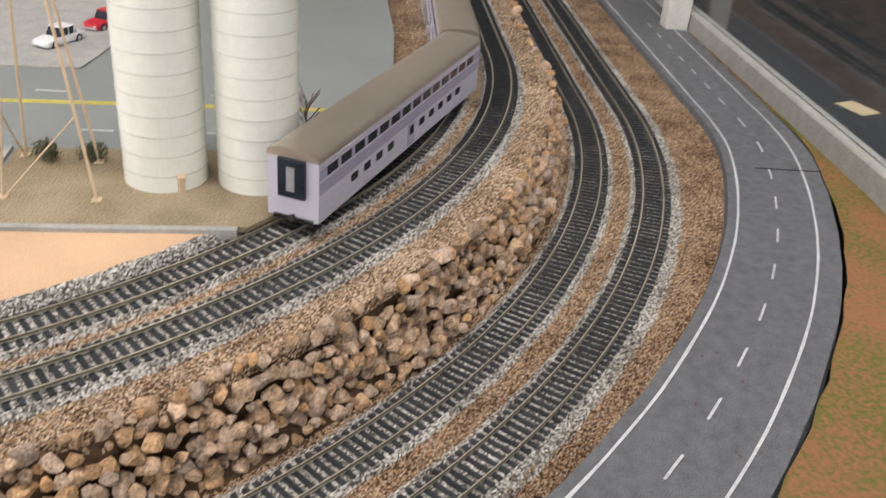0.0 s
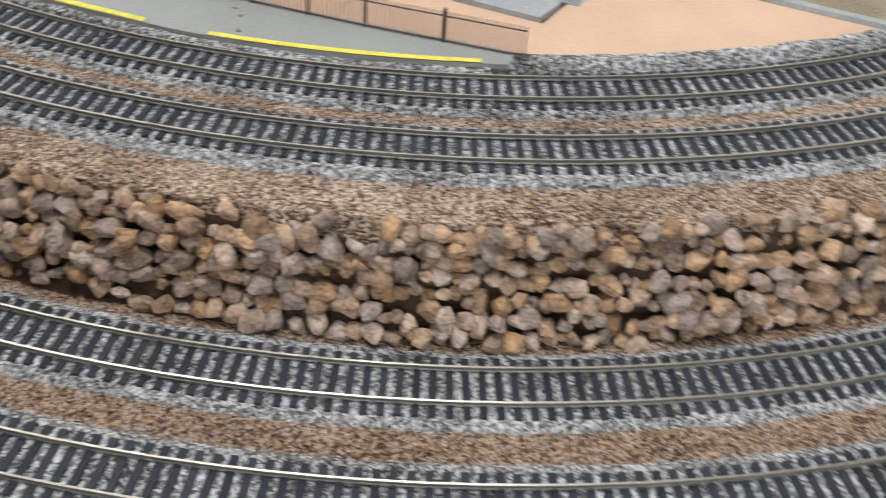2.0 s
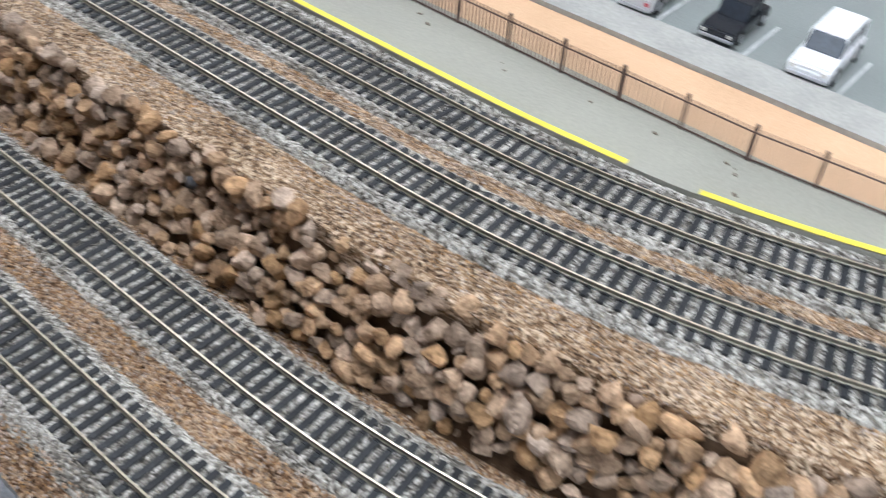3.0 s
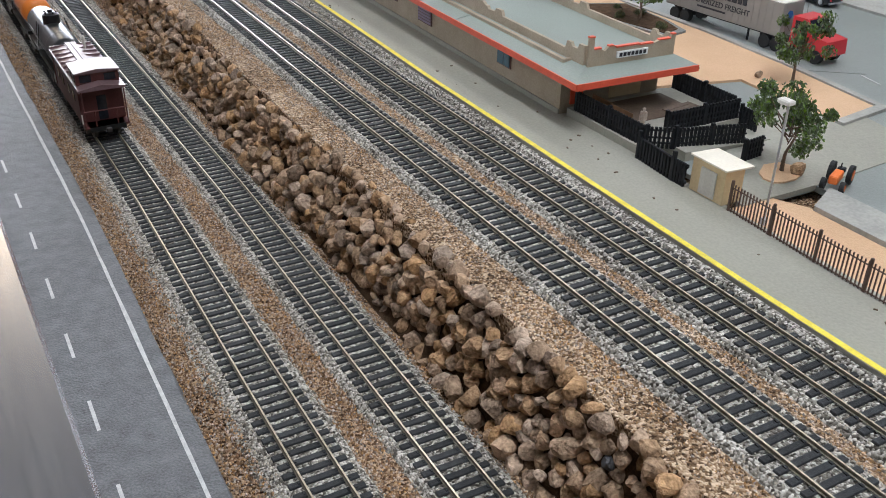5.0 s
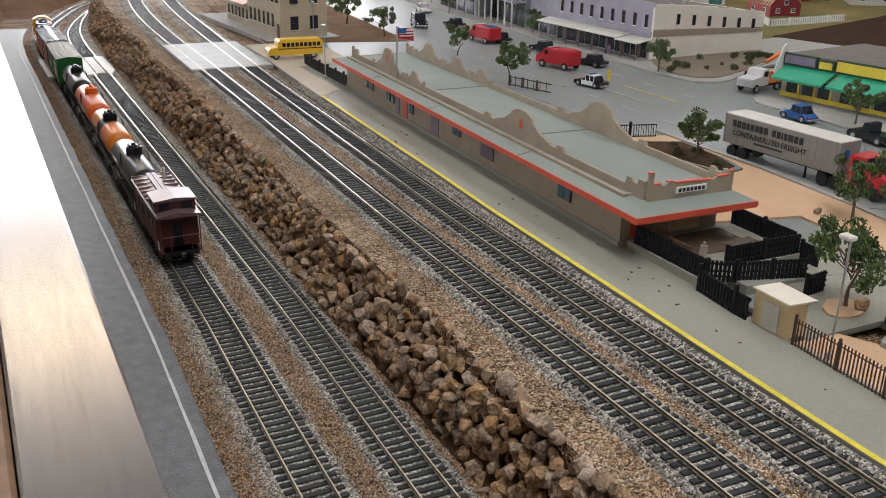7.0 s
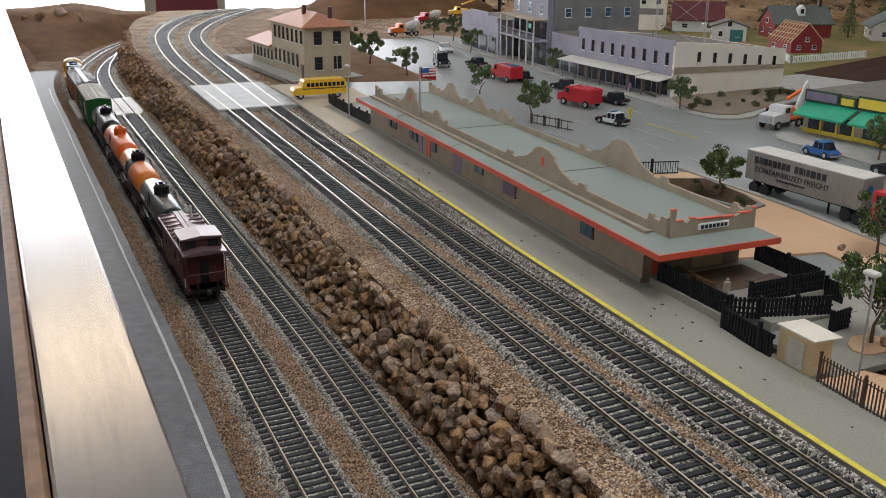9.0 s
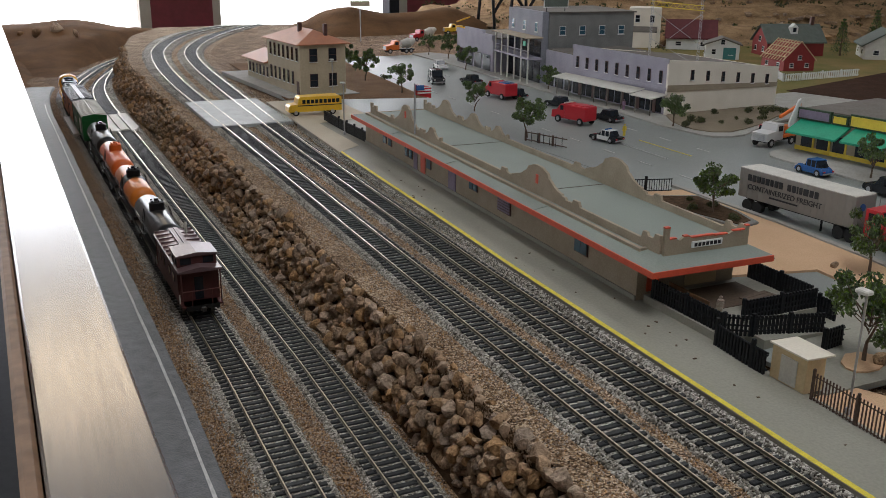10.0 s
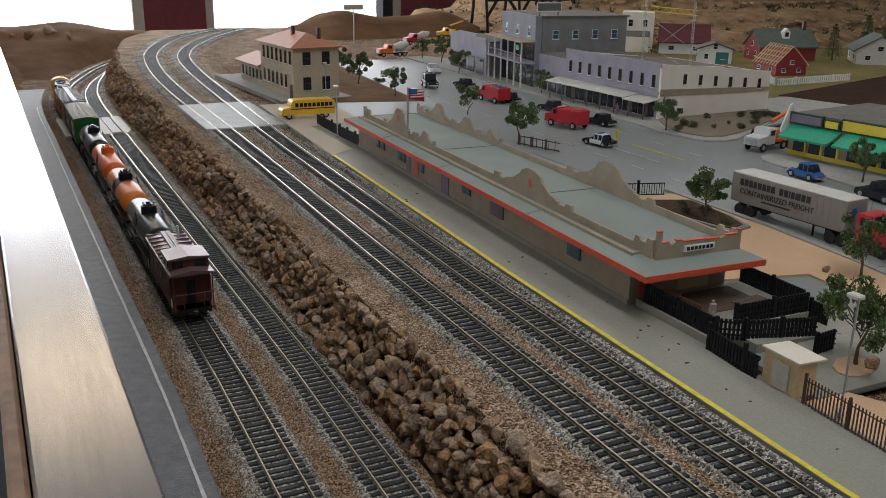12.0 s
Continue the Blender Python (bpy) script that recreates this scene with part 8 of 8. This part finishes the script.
def gabled_house(x, y, rz, w, l, h, rise, wall_m, roof_m, label, frame=False):
    hs = thing("farm_house", label, "house", pose(x, y, 0.0524, 0, 0, rz), group="farm houses")
    pb("wall", hs, wall_m, -w / 2, w / 2, -l / 2, l / 2, 0, h)
    bm = bmesh.new()
    prism(bm, [(-w / 2, h), (w / 2, h), (0, h + rise)], "y", -l / 2, l / 2)
    part("gable", bm, wall_m, hs)
    if frame:
        pr = []
        for k in range(9):
            yy = -l / 2 + k * l / 8
            pr += [((-w * 0.56, yy, h - 0.003), (0, yy, h + rise + 0.002)), ((w * 0.56, yy, h - 0.003), (0, yy, h + rise + 0.002))]
        for k in range(4):
            u = 0.15 + k * 0.25
            pr += [((-w * 0.56 * (1 - u), -l / 2, h + u * rise), (-w * 0.56 * (1 - u), l / 2, h + u * rise))]
        for q in pr:
            rods("rafter", hs, M_BALSA, [q], 0.0012, "bare wooden rafter", 5)
    else:
        bm = bmesh.new()
        prism(bm, [(-w * 0.58, h - 0.004), (-w * 0.58, h - 0.001), (0, h + rise + 0.004), (w * 0.58, h - 0.001), (w * 0.58, h - 0.004), (0, h + rise + 0.001)], "y", -l / 2 - 0.004, l / 2 + 0.004)
        part("roof", bm, roof_m, hs)
    windows_on(hs, "y", -l / 2, [(-w * 0.25, h * 0.3), (w * 0.25, h * 0.3), (0, h * 0.95)], w * 0.13, h * 0.36, M_WHITE, M_GLASS_DK)
    windows_on(hs, "x", -w / 2, [(-l * 0.25, h * 0.3), (l * 0.25, h * 0.3)], l * 0.12, h * 0.36, M_WHITE, M_GLASS_DK)
    return hs


gabled_house(1.690, 1.690, -108, 0.080, 0.140, 0.034, 0.034, M_HOUSERED, M_SHINGLE, "red farm house with grey-green roof")
gabled_house(1.485, 1.480, -12, 0.070, 0.085, 0.024, 0.034, M_HOUSERED, M_SHINGLE, "red barn under construction with bare rafters", True)
gabled_house(1.86, 1.56, -40, 0.10, 0.12, 0.032, 0.030, M_OFFWHITE, M_SHINGLE, "pale farm house with a porch")
gabled_house(1.575, 1.905, 52, 0.110, 0.120, 0.030, 0.036, M_WHITE, M_DARKROOF, "white house with dark red roof")
garage = gabled_house(1.49, 1.690, -38, 0.075, 0.06, 0.034, 0.010, M_WHITE, M_TARROOF, "white garage with teal door")
pb("garage_door", garage, M_TEAL, 0.002, 0.030, -0.0312, -0.0298, 0.0, 0.026, label="teal garage door")
house = bpy.data.objects["farm_house"]
bm = bmesh.new()
prism(bm, [(-0.0085, 0.050), (-0.0085, 0.066), (0.0, 0.074), (0.0085, 0.066), (0.0085, 0.050)], "x", 0.010, 0.026)
dormer = part("dormer", bm, M_WHITE, house, "white roof dormer")
pb("dormer_window", dormer, M_GLASS_DK, 0.0258, 0.0266, -0.004, 0.004, 0.055, 0.065)
pb("chimney", house, M_BROWNWIN, -0.004, 0.004, 0.050, 0.058, 0.066, 0.088)


def hill_scrub():
    rng = random.Random(71)
    ob = bpy.data.objects["hills_east"]
    spots = [v.co.copy() for v in ob.data.vertices if v.co.x < 2.9]
    bm, rocks = bmesh.new(), bmesh.new()
    for _ in range(420):
        p = rng.choice(spots) + Vector((rng.uniform(-0.02, 0.02), rng.uniform(-0.02, 0.02), 0))
        leaf_cloud(bm, p, rng.uniform(0.006, 0.024), 26, 0.0040, rng)
    steep = [p.center.copy() for p in ob.data.polygons if p.normal.z < 0.86 and p.center.x < 2.9]
    for _ in range(900):
        p = rng.choice(steep) + Vector((rng.uniform(-0.02, 0.02), rng.uniform(-0.02, 0.02), -0.002))
        w = rng.uniform(0.0025, 0.0080)
        box(rocks, -w * 1.6, w * 1.6, -w, w, -w * 0.5, w * 0.5, m=pose(*p, rng.uniform(-20, 20), rng.uniform(-20, 20), rng.uniform(0, 180)))
    tagged(part("hill_scrub", bm, M_SHRUB), "dark olive scrub on the far hills", "scrub", kind="stuff")
    tagged(part("hill_rocks", rocks, M_ROCK_FAR), "brown layered rock outcrops on the far hills", "rock", kind="stuff")


hill_scrub()
mill = thing("cream_mill", "tall cream-painted mill building behind the shops", "building", pose(1.49, 1.985, ZT, 0, 0, -38))
pb("tower", mill, M_WHITEWALL, -0.040, 0.040, -0.035, 0.035, 0.0, 0.098, 0.001)
pb("annex", mill, M_WHITEWALL, -0.048, 0.030, -0.055, -0.035, 0.0, 0.040, 0.001)
bm = bmesh.new()
prism(bm, [(-0.055, 0.040), (-0.035, 0.052), (-0.035, 0.050), (-0.055, 0.038)], "x", -0.050, 0.032)
part("annex_roof", bm, M_TARROOF, mill)
windows_on(mill, "y", -0.0352, [(-0.018, 0.062), (0.018, 0.062)], 0.012, 0.018, M_WHITE, M_GLASS_DK)
PICK_WHITE = picket_mesh(0.0140, 0.0020, M_WHITE)
fence((1.327, 1.327, 0.0522), (1.536, 1.338, 0.0522), 0.0140, M_WHITE, PICK_WHITE, 0.0062, "white farm picket fence", 0.05, "farm fence")
fence((1.327, 1.327, 0.0522), (1.392, 1.437, 0.0522), 0.0140, M_WHITE, PICK_WHITE, 0.0062, "white farm picket fence", 0.05, "farm fence")
for i, (x, y, h) in enumerate(((1.795, 1.626, 0.088), (1.99, 1.70, 0.10), (2.08, 1.72, 0.08))):
    rng = random.Random(300 + i)
    t = thing("pine_tree", "dark green conical pine tree by the farm", "tree", pose(x, y, 0.052), group="pine trees")
    bm = bmesh.new()
    rod(bm, (0, 0, -0.002), (0, 0, h * 0.95), h * 0.03, 6, h * 0.006)
    part("trunk", bm, M_TRUNK, t)
    bm = bmesh.new()
    for k in range(12):
        z = h * (0.12 + 0.075 * k)
        for j in range(9):
            a = j * 0.7 + k
            rr = h * 0.26 * (1 - k / 12.5)
            leaf_cloud(bm, Vector((rr * 0.7 * math.cos(a), rr * 0.7 * math.sin(a), z)), rr * 0.4 + 0.001, 9, h * 0.022, rng)
    part("crown", bm, M_LEAF, t)


def trestle():
    t = thing("railway_trestle", "dark timber trestle bridge over the hills", "bridge")
    y = 2.62
    pb("deck", t, M_WOOD, 1.30, 3.2, y - 0.03, y + 0.03, 0.268, 0.285)
    for k in range(16):
        x = 1.36 + k * 0.115
        rods("bent", t, M_BLACK, [((x, y - 0.06, 0.04), (x, y - 0.02, 0.27)), ((x, y + 0.06, 0.04), (x, y + 0.02, 0.27)), ((x, y - 0.05, 0.10), (x + 0.115, y - 0.03, 0.26)), ((x + 0.115, y - 0.05, 0.10), (x, y - 0.03, 0.26)), ((x, y - 0.045, 0.15), (x + 0.115, y - 0.045, 0.15))], 0.005, seg=5)


trestle()
for i in range(7):
    boulder(-0.13 + 0.05 * i + 0.01 * (i % 2), 2.75 + 0.05 * (i % 3), 0.058 + 0.004 * (i % 2), 0.010 + 0.005 * (i % 3), 40 + i, "dark brown boulder on the far hill")
sg = thing("billboard", "white billboard on a tall pole", "billboard", pose(0.854, 2.368, 0.05))
rods("pole", sg, M_SILVER, [((0, 0, 0), (0, 0, 0.096))], 0.0016)
pb("board", sg, M_BEIGE, -0.027, 0.027, -0.002, 0.002, 0.090, 0.104)
